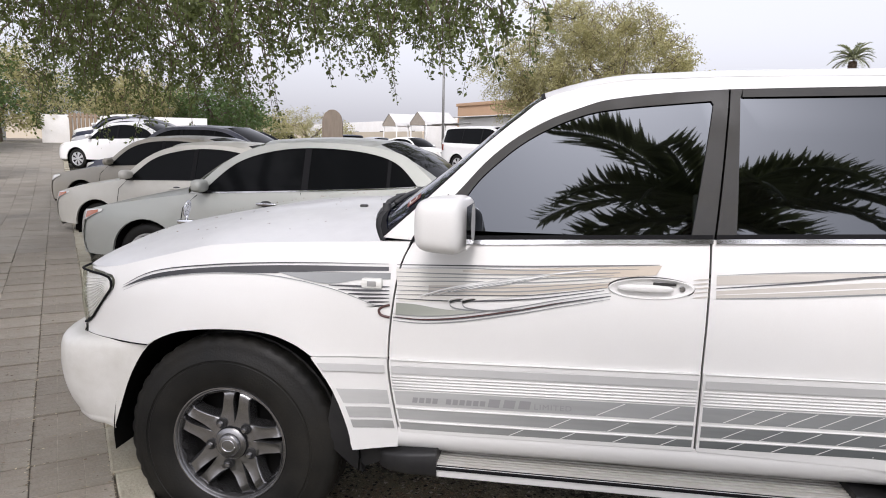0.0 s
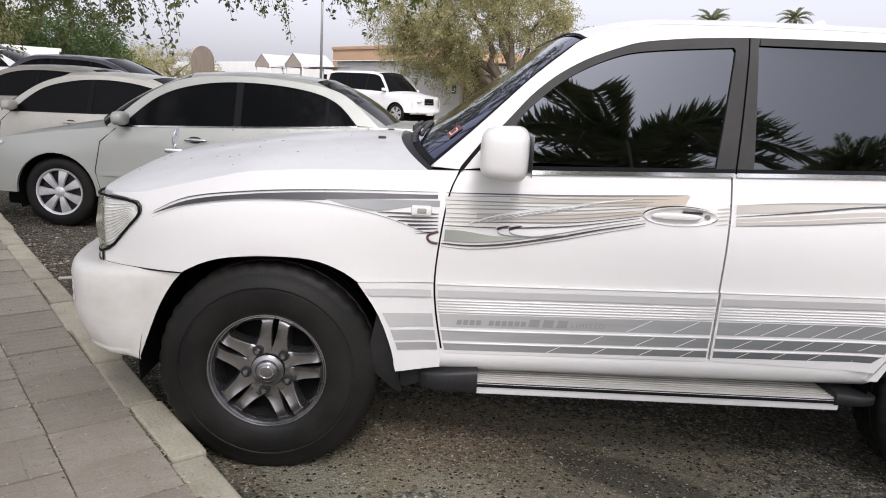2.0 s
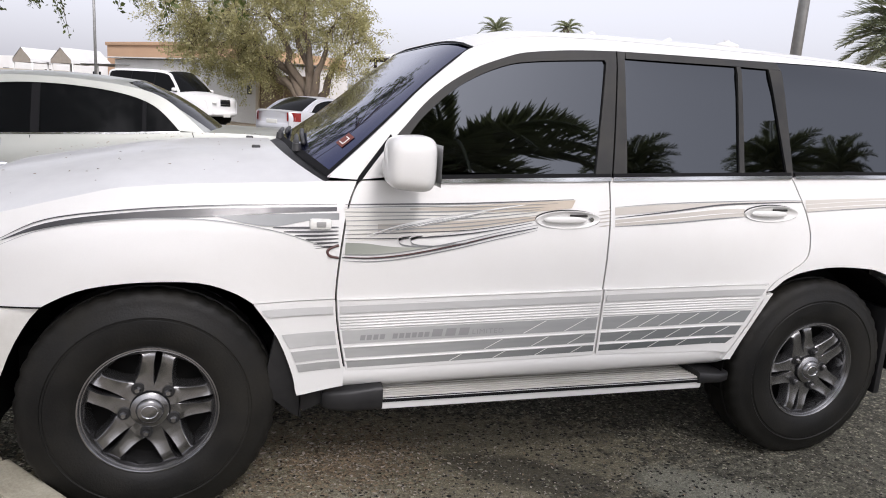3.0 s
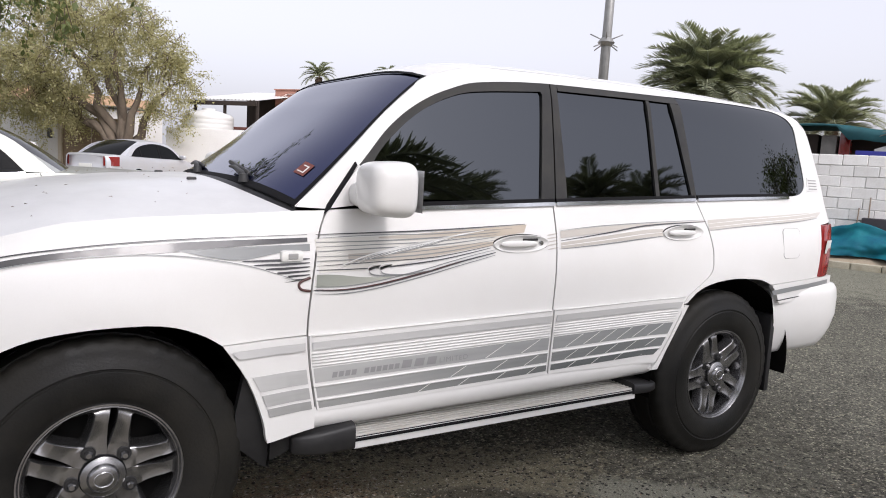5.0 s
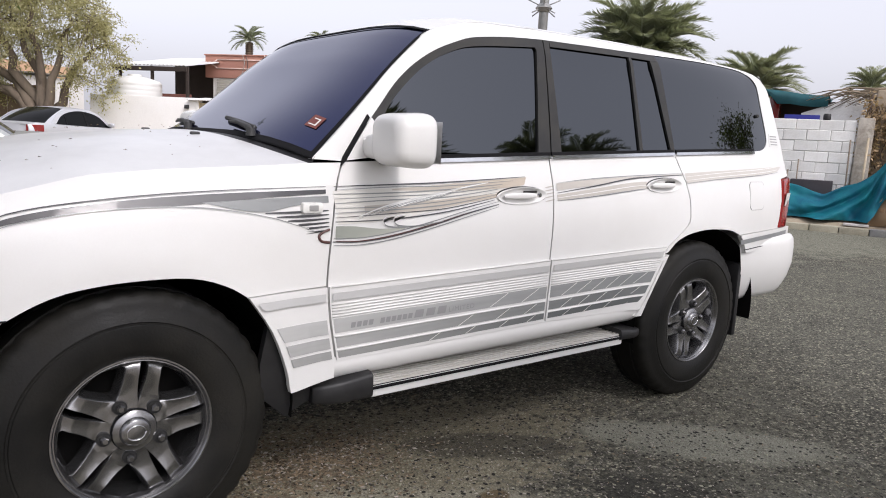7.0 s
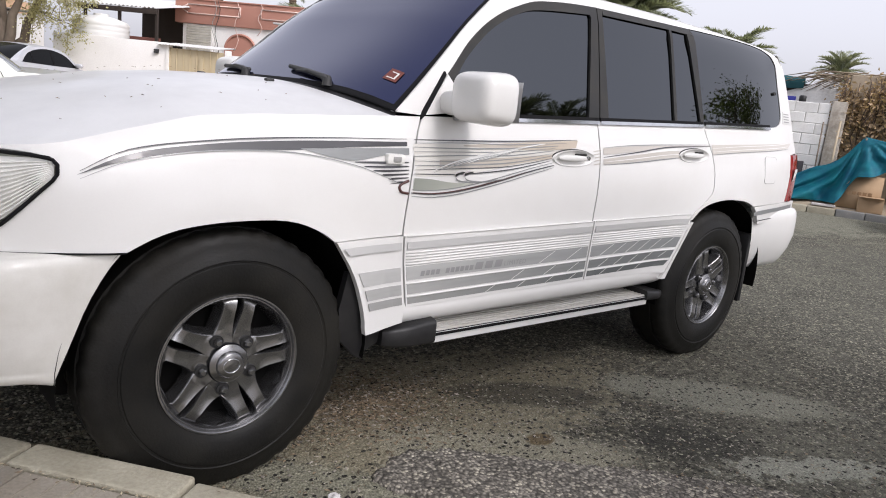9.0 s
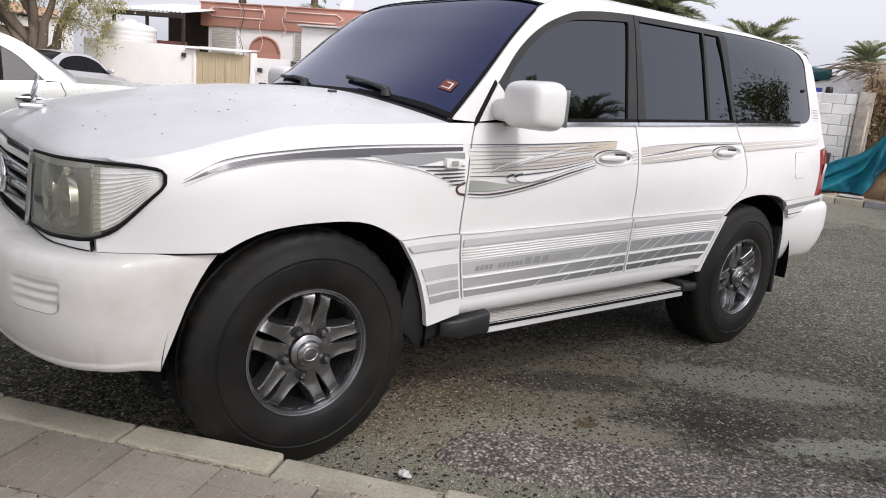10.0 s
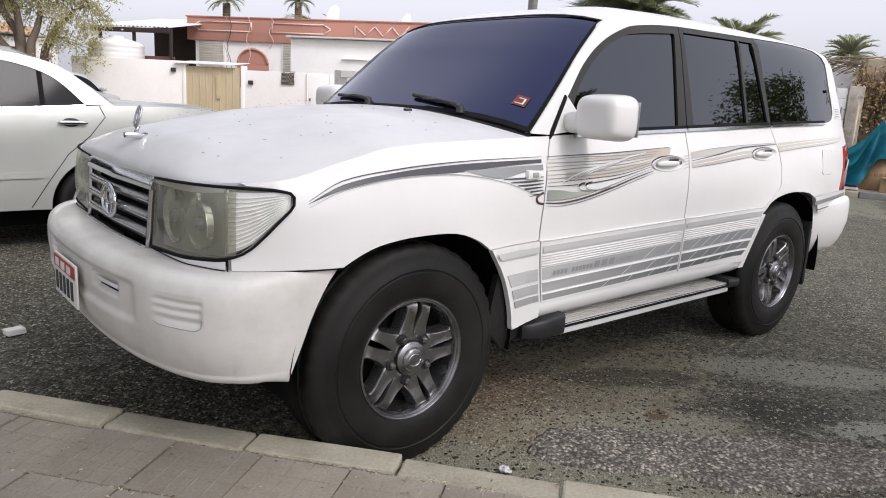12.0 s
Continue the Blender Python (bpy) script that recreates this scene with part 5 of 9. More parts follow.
dg = bpy.context.evaluated_depsgraph_get()
me = bpy.data.meshes.new_from_object(tmp.evaluated_get(dg))
bpy.data.objects.remove(tmp)
me.materials.clear()
me.materials.append(M_TXT)
for v in me.vertices:
    x, z = 1.166 + v.co.x * 1.05, zt0 - 0.011 + v.co.y * 0.9
    v.co = Vector((x, flank(x, z) - 0.0152, z + tilt(x)))
lt = new("lettering", me)
lt.parent = FD

# the tail runs a little further back than the panels above were drawn, and the cabin's upper half leans forward
LEAN = [(1.30, 0.0), (1.75, -0.030), (1.86, -0.047), (2.42, -0.052), (2.72, -0.090), (3.05, -0.050), (3.50, 0.0)]
DROP = [(1.05, 0.0), (1.25, -0.016), (1.85, -0.018), (2.70, -0.024), (3.30, -0.030), (3.60, -0.030)]
for o in suv.children_recursive:
    if o.type == "MESH" and not any(q.name.startswith("wheel") and q.type == "EMPTY" for q in (o.parent, o.parent.parent or o.parent)):
        for v in o.data.vertices:
            x, k = v.co.x, max(0.0, min(1.1, (v.co.z - 1.29) / 0.50))
            v.co.x += k * lerp(LEAN, x) + 0.21 * max(0.0, x - 2.98)
            v.co.z += k * lerp(DROP, x)

# leaf bits on the bonnet
M_BIT = mat("dry_leaf_bit", (0.16, 0.10, 0.05), 0.8, obj=0.5)
rng = random.Random(5)
for k in range(60):
    u, v = rng.uniform(0.08, 0.97), rng.uniform(0.03, 0.75)
    p = Vector(hood_fn(u, v))
    a, L = rng.uniform(0, 6.28), rng.uniform(0.003, 0.008)
    bm = bmesh.new()
    vs = [bm.verts.new((p.x + L * math.cos(a + b) * r, p.y + L * math.sin(a + b) * r, p.z + h)) for b, r, h in ((0, 1, 0.002), (0.9, 0.45, 0.006), (3.14, 1, 0.003), (-0.9, 0.45, 0.005))]
    top = bm.verts.new((p.x, p.y, p.z + 0.004))
    for i in range(4):
        bm.faces.new((vs[i], vs[(i + 1) % 4], top))
    thing("leaf_bit", bm, M_BIT, "dry brown leaf bit lying on the white bonnet", "leaf", "leaf bits on the bonnet")

# ---------------- ground, pavement ----------------
KD, KN, K0 = Vector((0.60, -0.80, 0)), Vector((0.80, 0.60, 0)), -0.242   # along the kerb, away from the pavement, its line
KZ = 0.172


def street(u, n, z=0.0):
    return KD * u + KN * n + Vector((0, 0, z))


def rise(x, y):
    """The lot climbs gently away from the road, and again at the far end of the row of cars."""
    u, n = KD.x * x + KD.y * y, KN.x * x + KN.y * y
    return 0.085 * max(0.0, min(1.0, (y - 0.6) / 3.6)) * max(0.0, min(1.0, (9.0 - x) / 4.0)) + min(1.0, 0.05 * max(0.0, -12.0 - u)) * max(0.0, min(1.0, (18.0 - n) / 8.0))


M_STREET = Matrix(((KD.x, KN.x, 0, 0), (KD.y, KN.y, 0, 0), (0, 0, 1, 0), (0, 0, 0, 1)))
WD, WN_ = Vector((0.6143, -0.7891, 0)), Vector((0.7891, 0.6143, 0))     # the kerb's own direction, a degree off the street's
M_WALK = Matrix(((WD.x, WN_.x, 0, 0), (WD.y, WN_.y, 0, 0), (0, 0, 1, 0), (0, 0, 0, 1)))


def walkway(u, n, z=0.0):
    return WD * u + WN_ * n + Vector((0, 0, z))



def asphalt_mat():
    """Chip seal: stones of several greys in a dark binder, with dusty stains."""
    m = bpy.data.materials.new("chip_seal")
    m.use_nodes = True
    n, l = m.node_tree.nodes, m.node_tree.links
    b = n["Principled BSDF"]
    b.inputs["Roughness"].default_value = 0.9
    b.inputs["Specular IOR Level"].default_value = 0.25
    tc = n.new("ShaderNodeTexCoord")
    vo = n.new("ShaderNodeTexVoronoi")
    vo.inputs["Scale"].default_value = 88
    vo.inputs["Randomness"].default_value = 1.0
    l.new(tc.outputs["Object"], vo.inputs["Vector"])
    sp = n.new("ShaderNodeSeparateColor")
    l.new(vo.outputs["Color"], sp.inputs[0])
    r1 = n.new("ShaderNodeValToRGB")
    els = r1.color_ramp.elements
    els[0].position, els[0].color = 0.0, (0.040, 0.038, 0.034, 1)
    els[1].position, els[1].color = 1.0, (0.38, 0.345, 0.29, 1)
    for p, c in ((0.35, (0.060, 0.056, 0.050, 1)), (0.70, (0.122, 0.113, 0.100, 1)), (0.92, (0.19, 0.174, 0.152, 1))):
        e = els.new(p)
        e.color = c
    l.new(sp.outputs[0], r1.inputs[0])
    big = n.new("ShaderNodeTexNoise")
    big.inputs["Scale"].default_value, big.inputs["Detail"].default_value = 0.55, 7
    l.new(tc.outputs["Object"], big.inputs["Vector"])
    r2 = n.new("ShaderNodeValToRGB")
    r2.color_ramp.elements[0].position, r2.color_ramp.elements[1].position = 0.45, 0.72
    l.new(big.outputs["Fac"], r2.inputs[0])
    mx = n.new("ShaderNodeMix")
    mx.data_type = "RGBA"
    f = n.new("ShaderNodeMath")
    f.operation = "MULTIPLY"
    f.inputs[1].default_value = 0.6
    l.new(r2.outputs[0], f.inputs[0])
    l.new(f.outputs[0], mx.inputs["Factor"])
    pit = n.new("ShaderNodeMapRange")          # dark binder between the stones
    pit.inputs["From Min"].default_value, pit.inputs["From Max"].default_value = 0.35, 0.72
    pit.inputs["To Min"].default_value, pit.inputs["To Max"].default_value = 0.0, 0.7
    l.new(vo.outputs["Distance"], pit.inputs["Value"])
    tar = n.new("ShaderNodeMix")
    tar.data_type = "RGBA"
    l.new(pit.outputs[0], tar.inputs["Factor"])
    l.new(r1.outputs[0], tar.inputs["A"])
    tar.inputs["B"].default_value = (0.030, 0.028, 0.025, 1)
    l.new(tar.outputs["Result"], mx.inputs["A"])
    mx.inputs["B"].default_value = (0.13, 0.12, 0.103, 1)
    med = n.new("ShaderNodeTexNoise")
    med.inputs["Scale"].default_value, med.inputs["Detail"].default_value = 5.0, 5
    l.new(tc.outputs["Object"], med.inputs["Vector"])
    hs = n.new("ShaderNodeHueSaturation")
    a = n.new("ShaderNodeMath")
    a.operation = "MULTIPLY_ADD"
    a.inputs[1].default_value, a.inputs[2].default_value = 1.1, 0.45
    l.new(med.outputs["Fac"], a.inputs[0])
    l.new(a.outputs[0], hs.inputs["Value"])
    l.new(mx.outputs["Result"], hs.inputs["Color"])
    clump = n.new("ShaderNodeTexNoise")        # patches where the stones have worn out or washed together
    clump.inputs["Scale"].default_value, clump.inputs["Detail"].default_value, clump.inputs["Roughness"].default_value = 26, 4, 0.7
    l.new(tc.outputs["Object"], clump.inputs["Vector"])
    cr = n.new("ShaderNodeMapRange")
    cr.inputs["From Min"].default_value, cr.inputs["From Max"].default_value = 0.36, 0.64
    cr.inputs["To Min"].default_value, cr.inputs["To Max"].default_value = 0.62, 1.75
    l.new(clump.outputs["Fac"], cr.inputs["Value"])
    hc = n.new("ShaderNodeHueSaturation")
    l.new(cr.outputs[0], hc.inputs["Value"])
    l.new(hs.outputs[0], hc.inputs["Color"])
    col = hc.outputs[0]
    flat = None
    wob = n.new("ShaderNodeTexNoise")
    wob.inputs["Scale"].default_value, wob.inputs["Detail"].default_value, wob.inputs["Roughness"].default_value = 3.0, 8, 0.65
    l.new(tc.outputs["Object"], wob.inputs["Vector"])
    grit = n.new("ShaderNodeTexNoise")
    grit.inputs["Scale"].default_value, grit.inputs["Detail"].default_value = 22, 6
    l.new(tc.outputs["Object"], grit.inputs["Vector"])
    # worn cement smears, an oil stain and flaking paint, also sunlight and car shade put in as tone: centre, radii,
    # turn, colour, raggedness, strength
    for (cx, cy), (rx, ry), turn, c, rag, amount, src in (
            # second entry: far road made paler, its sunlight put into the colour
            ((6.3, 0.6), (4.2, 3.0), -30, (0.150, 0.146, 0.137), 1.6, 0.2, wob), ((11.0, 4.5), (5.0, 3.2), -20, (0.24, 0.23, 0.205), 1.6, 0.6, wob),
            ((2.45, -1.30), (1.10, 0.42), -42, (0.17, 0.160, 0.142), 1.9, 0.3, wob),
            # sandy ground by the front wheel, made paler in place of light there
            ((0.85, 0.25), (1.5, 0.60), -4, (0.29, 0.250, 0.195), 1.3, 0.60, grit),
            ((0.62, -0.62), (1.30, 0.20), -53, (0.22, 0.208, 0.178), 1.0, 0.85, wob),
            ((2.38, -0.40), (0.66, 0.22), -46, (0.25, 0.238, 0.214), 1.1, 0.85, wob), ((1.02, -0.28), (0.62, 0.21), -36, (0.265, 0.242, 0.206), 1.1, 0.85, wob),
            # second entry: dark patch under the near sill, painted as the car's shade
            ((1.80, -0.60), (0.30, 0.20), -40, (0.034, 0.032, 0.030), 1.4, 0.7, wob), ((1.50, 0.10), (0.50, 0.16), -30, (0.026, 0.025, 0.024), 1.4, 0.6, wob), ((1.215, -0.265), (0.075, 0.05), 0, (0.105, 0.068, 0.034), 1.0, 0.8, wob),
            ((2.05, -1.00), (0.42, 0.10), -30, (0.36, 0.35, 0.33), 2.6, 0.65, grit), ((1.52, -1.06), (0.26, 0.10), -40, (0.34, 0.33, 0.31), 2.6, 0.65, grit)):
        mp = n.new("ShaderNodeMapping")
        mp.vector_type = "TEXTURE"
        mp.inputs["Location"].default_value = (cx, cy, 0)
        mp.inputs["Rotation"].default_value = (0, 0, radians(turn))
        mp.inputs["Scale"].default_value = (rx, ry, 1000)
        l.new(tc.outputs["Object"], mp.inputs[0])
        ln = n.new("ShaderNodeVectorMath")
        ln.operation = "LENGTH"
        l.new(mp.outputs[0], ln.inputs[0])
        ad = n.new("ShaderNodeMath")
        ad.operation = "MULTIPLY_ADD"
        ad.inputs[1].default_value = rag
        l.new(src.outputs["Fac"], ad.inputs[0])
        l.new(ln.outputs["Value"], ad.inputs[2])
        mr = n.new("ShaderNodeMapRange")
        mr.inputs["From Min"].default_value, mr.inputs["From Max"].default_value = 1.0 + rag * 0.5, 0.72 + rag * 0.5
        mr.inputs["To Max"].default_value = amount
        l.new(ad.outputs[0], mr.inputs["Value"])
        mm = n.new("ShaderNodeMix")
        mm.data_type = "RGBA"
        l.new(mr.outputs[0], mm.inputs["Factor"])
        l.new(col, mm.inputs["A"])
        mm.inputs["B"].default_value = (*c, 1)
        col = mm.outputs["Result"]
    # loose stones, pale and dark, over all of it
    st = n.new("ShaderNodeTexVoronoi")
    st.inputs["Scale"].default_value = 46
    dv = n.new("ShaderNodeVectorMath")
    dv.operation = "MULTIPLY_ADD"
    dv.inputs[1].default_value = (0.03, 0.03, 0.03)
    l.new(grit.outputs["Color"], dv.inputs[0])
    l.new(tc.outputs["Object"], dv.inputs[2])
    l.new(dv.outputs[0], st.inputs["Vector"])
    sc = n.new("ShaderNodeSeparateColor")
    l.new(st.outputs["Color"], sc.inputs[0])
    near = n.new("ShaderNodeMath")
    near.operation = "LESS_THAN"
    near.inputs[1].default_value = 0.40
    l.new(st.outputs["Distance"], near.inputs[0])
    for sock, lim, c in (("Red", 0.90, (0.30, 0.28, 0.235)), ("Green", 0.76, (0.026, 0.024, 0.022))):
        gt = n.new("ShaderNodeMath")
        gt.operation = "GREATER_THAN"
        gt.inputs[1].default_value = lim
        l.new(sc.outputs[sock], gt.inputs[0])
        mu = n.new("ShaderNodeMath")
        mu.operation = "MULTIPLY"
        l.new(gt.outputs[0], mu.inputs[0])
        l.new(near.outputs[0], mu.inputs[1])
        mm = n.new("ShaderNodeMix")
        mm.data_type = "RGBA"
        l.new(mu.outputs[0], mm.inputs["Factor"])
        l.new(col, mm.inputs["A"])
        mm.inputs["B"].default_value = (*c, 1)
        col = mm.outputs["Result"]
    fn = n.new("ShaderNodeTexNoise")
    fn.inputs["Scale"].default_value, fn.inputs["Detail"].default_value = 160, 4
    l.new(tc.outputs["Object"], fn.inputs["Vector"])
    h2 = n.new("ShaderNodeHueSaturation")
    fa = n.new("ShaderNodeMath")
    fa.operation = "MULTIPLY_ADD"
    fa.inputs[1].default_value, fa.inputs[2].default_value = 2.4, -0.12
    l.new(fn.outputs["Fac"], fa.inputs[0])
    l.new(fa.outputs[0], h2.inputs["Value"])
    l.new(col, h2.inputs["Color"])
    dust = n.new("ShaderNodeMix")
    dust.data_type, dust.blend_type = "RGBA", "MULTIPLY"
    dust.inputs["Factor"].default_value = 1.0
    l.new(h2.outputs[0], dust.inputs["A"])
    dust.inputs["B"].default_value = (0.865, 0.895, 0.785, 1)
    l.new(dust.outputs["Result"], b.inputs["Base Color"])
    hh = n.new("ShaderNodeMath")
    hh.operation = "MULTIPLY_ADD"
    hh.inputs[1].default_value = -0.7
    l.new(vo.outputs["Distance"], hh.inputs[0])
    l.new(clump.outputs["Fac"], hh.inputs[2])
    bp = n.new("ShaderNodeBump")
    bp.inputs["Strength"].default_value, bp.inputs["Distance"].default_value = 1.0, 0.009
    l.new(hh.outputs[0], bp.inputs["Height"])
    l.new(bp.outputs[0], b.inputs["Normal"])
    return m


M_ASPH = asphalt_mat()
M_CEMENT = mat("worn_cement", (0.27, 0.25, 0.225), 0.9, var=0.7, scale=2.5, tint=(0.16, 0.15, 0.14), fine=0.35, bump=0.5, bump_scale=60)
M_PAVER = mat("paver", (0.325, 0.298, 0.246), 0.88, var=0.75, scale=2.2, tint=(0.215, 0.180, 0.140), fine=0.26, bump=0.35, bump_scale=90, obj=0.13, coords="Object")
M_PAVE_FAR = mat("paver_far", (0.275, 0.255, 0.215), 0.88, var=0.7, scale=1.2, tint=(0.19, 0.165, 0.132), fine=0.22, bump=0.35, bump_scale=90, island=0.08)
M_JOINT = mat("sandy_joint", (0.15, 0.128, 0.095), 0.95, var=0.6, scale=6, tint=(0.16, 0.14, 0.11), fine=0.4, bump=0.5, bump_scale=150)
M_SAND = mat("sand_in_grooves", (0.39, 0.36, 0.29), 0.95, var=0.9, scale=9, tint=(0.20, 0.17, 0.125), fine=0.3, bump=0.3, bump_scale=150)
M_KERB = mat("kerb_concrete", (0.40, 0.375, 0.295), 0.9, var=0.75, scale=4, tint=(0.25, 0.225, 0.160), fine=0.28, bump=0.5, bump_scale=70, obj=0.12)

# the lot: one sheet to the horizon, finer and slightly uneven near the car
bm = bmesh.new()
xs = [-700, -200, -60, -45] + list(range(-36, -8, 2)) + [round(-8 + 0.25 * k, 2) for k in range(61)] + [9, 12, 20, 40, 120, 700]
ys = [-700, -200, -60, -20, -10] + [round(-6 + 0.25 * k, 2) for k in range(45)] + [6, 8, 10, 12, 14, 16, 18, 20, 22, 24, 26, 28, 30, 34, 40, 50, 120, 700]
g = {}
for x in xs:
    for y in ys:
        z = 0.0
        if -7 < x < 8 and -5 < y < 5.4:
            z = 0.010 * noise.noise(Vector((x * 0.8, y * 0.8, 0))) + 0.006 * noise.noise(Vector((x * 3, y * 3, 4)))
        g[x, y] = bm.verts.new((x, y, z - 0.006 + rise(x, y)))
for a, b in zip(xs, xs[1:]):
    for c, d in zip(ys, ys[1:]):
        bm.faces.new((g[a, c], g[b, c], g[b, d], g[a, d]))
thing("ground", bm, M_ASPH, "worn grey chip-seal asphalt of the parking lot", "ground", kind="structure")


def lot_z(x, y):
    """Height of the ground sheet near the car."""
    i, j = math.floor(x / 0.25) * 0.25, math.floor(y / 0.25) * 0.25
    a, b = (x - i) / 0.25, (y - j) / 0.25
    h = lambda X, Y: 0.010 * noise.noise(Vector((X * 0.8, Y * 0.8, 0))) + 0.006 * noise.noise(Vector((X * 3, Y * 3, 4))) - 0.006 + rise(X, Y)
    return (h(i, j) * (1 - a) + h(i + 0.25, j) * a) * (1 - b) + (h(i, j + 0.25) * (1 - a) + h(i + 0.25, j + 0.25) * a) * b


TONGUE = [Vector(p) for p in ((0.43, -0.27), (0.44, -0.19), (0.50, -0.139), (0.58, -0.10), (0.67, -0.085), (0.80, -0.14), (0.90, -0.21), (1.06, -0.365), (1.21, -0.495), (1.39, -0.62), (1.70, -0.92),
                              (1.95, -1.30), (1.60, -1.32), (1.195, -1.043), (1.012, -0.909), (0.85, -0.84), (0.813, -0.675), (0.657, -0.507), (0.523, -0.391))]


def in_tongue(x, y):
    """Distance inside the tongue's edge, negative outside."""
    p, best, inside = Vector((x, y)), 9.0, False
    for a, b in zip(TONGUE, TONGUE[1:] + TONGUE[:1]):
        t = max(0.0, min(1.0, (p - a).dot(b - a) / (b - a).length_squared))
        best = min(best, (p - a - (b - a) * t).length)
        if (a.y > y) != (b.y > y) and x < (b.x - a.x) * (y - a.y) / (b.y - a.y) + a.x:
            inside = not inside
    return best if inside else -best


def chip_mat(name, scale, stone, binder):
    """Coarse chip seal: pale stones standing out of a dark binder."""
    m = bpy.data.materials.new(name)
    m.use_nodes = True
    n, l = m.node_tree.nodes, m.node_tree.links
    b = n["Principled BSDF"]
    b.inputs["Roughness"].default_value, b.inputs["Specular IOR Level"].default_value = 0.92, 0.2
    tc = n.new("ShaderNodeTexCoord")
    wob = n.new("ShaderNodeTexNoise")
    wob.inputs["Scale"].default_value, wob.inputs["Detail"].default_value = 60, 3
    l.new(tc.outputs["Object"], wob.inputs["Vector"])
    dv = n.new("ShaderNodeVectorMath")
    dv.operation = "MULTIPLY_ADD"
    dv.inputs[1].default_value = (0.008, 0.008, 0.008)
    l.new(wob.outputs["Color"], dv.inputs[0])
    l.new(tc.outputs["Object"], dv.inputs[2])
    vo = n.new("ShaderNodeTexVoronoi")
    vo.inputs["Scale"].default_value = scale
    l.new(dv.outputs[0], vo.inputs["Vector"])
    sp = n.new("ShaderNodeSeparateColor")
    l.new(vo.outputs["Color"], sp.inputs[0])
    r = n.new("ShaderNodeValToRGB")
    e = r.color_ramp.elements
    e[0].position, e[0].color = 0.0, (stone[0] * 0.35, stone[1] * 0.35, stone[2] * 0.35, 1)
    e[1].position, e[1].color = 1.0, (stone[0] * 1.7, stone[1] * 1.7, stone[2] * 1.6, 1)
    k = e.new(0.75)
    k.color = (*stone, 1)
    l.new(sp.outputs[0], r.inputs[0])
    pit = n.new("ShaderNodeMapRange")
    pit.inputs["From Min"].default_value, pit.inputs["From Max"].default_value = 0.40, 0.75
    l.new(vo.outputs["Distance"], pit.inputs["Value"])
    mx = n.new("ShaderNodeMix")
    mx.data_type = "RGBA"
    l.new(pit.outputs[0], mx.inputs["Factor"])
    l.new(r.outputs[0], mx.inputs["A"])
    mx.inputs["B"].default_value = (*binder, 1)
    big = n.new("ShaderNodeTexNoise")
    big.inputs["Scale"].default_value, big.inputs["Detail"].default_value = 7, 5
    l.new(tc.outputs["Object"], big.inputs["Vector"])
    va = n.new("ShaderNodeMath")
    va.operation = "MULTIPLY_ADD"
    va.inputs[1].default_value, va.inputs[2].default_value = 1.1, 0.45
    l.new(big.outputs["Fac"], va.inputs[0])
    hs = n.new("ShaderNodeHueSaturation")
    l.new(va.outputs[0], hs.inputs["Value"])
    l.new(mx.outputs["Result"], hs.inputs["Color"])
    l.new(hs.outputs[0], b.inputs["Base Color"])
    inv = n.new("ShaderNodeMath")
    inv.operation = "SUBTRACT"
    inv.inputs[0].default_value = 1.0
    l.new(vo.outputs["Distance"], inv.inputs[1])
    bp = n.new("ShaderNodeBump")
    bp.inputs["Strength"].default_value, bp.inputs["Distance"].default_value = 1.0, 0.010
    l.new(inv.outputs[0], bp.inputs["Height"])
    l.new(bp.outputs[0], b.inputs["Normal"])
    return m


M_TONGUE = chip_mat("coarse_chip_seal", 72, (0.30, 0.276, 0.236), (0.085, 0.079, 0.069))
bm = bmesh.new()
NX, NY, TS = 116, 96, 0.0135
g2 = []
for i in range(NX):
    row = []
    for j in range(NY):
        x, y = 0.40 + TS * i, -1.36 + TS * j
        d = in_tongue(x, y) + 0.022 * noise.noise(Vector((x * 14, y * 14, 2))) + 0.014 * noise.noise(Vector((x * 45, y * 45, 5)))
        k = max(0.0, min(1.0, (d + 0.006) / 0.022))
        fade = max(0.0, min(1.0, (1.62 - x - 0.25 * y) / 0.6))
        row.append(bm.verts.new((x, y, lot_z(x, y) - 0.010 + (0.008 + 0.014 * fade) * k * k * (3 - 2 * k) + 0.0022 * noise.noise(Vector((x * 70, y * 70, 8))))))
    g2.append(row)
for a, b in zip(g2, g2[1:]):
    for j in range(NY - 1):
        bm.faces.new((a[j], b[j], b[j + 1], a[j + 1]))
thing("asphalt_patch", bm, M_TONGUE, "raised tongue of coarse chip-seal lying on the asphalt", "asphalt", kind="structure")


# kerb stones: those near the camera one by one
pave = empty("pavement", "pavement of grooved grey-brown tiles edged with concrete kerb stones", "pavement", kind="structure")
rng = random.Random(11)


def kerb_mesh(L):
    bm = bmesh.new()
    add_box(bm, (0.005, -0.128, -0.05), (L - 0.005, 0.0, KZ), 0.010, None, 2)
    for v in bm.verts:
        v.co += Vector((0, 0.006 * noise.noise(v.co * 9), 0.004 * noise.noise(v.co * 11 + Vector((5, 0, 0)))))
    me = bpy.data.meshes.new("kerb_stone")
    for f in bm.faces:
        f.smooth = False
    bm.to_mesh(me)
    bm.free()
    me.materials.append(M_KERB)
    return me


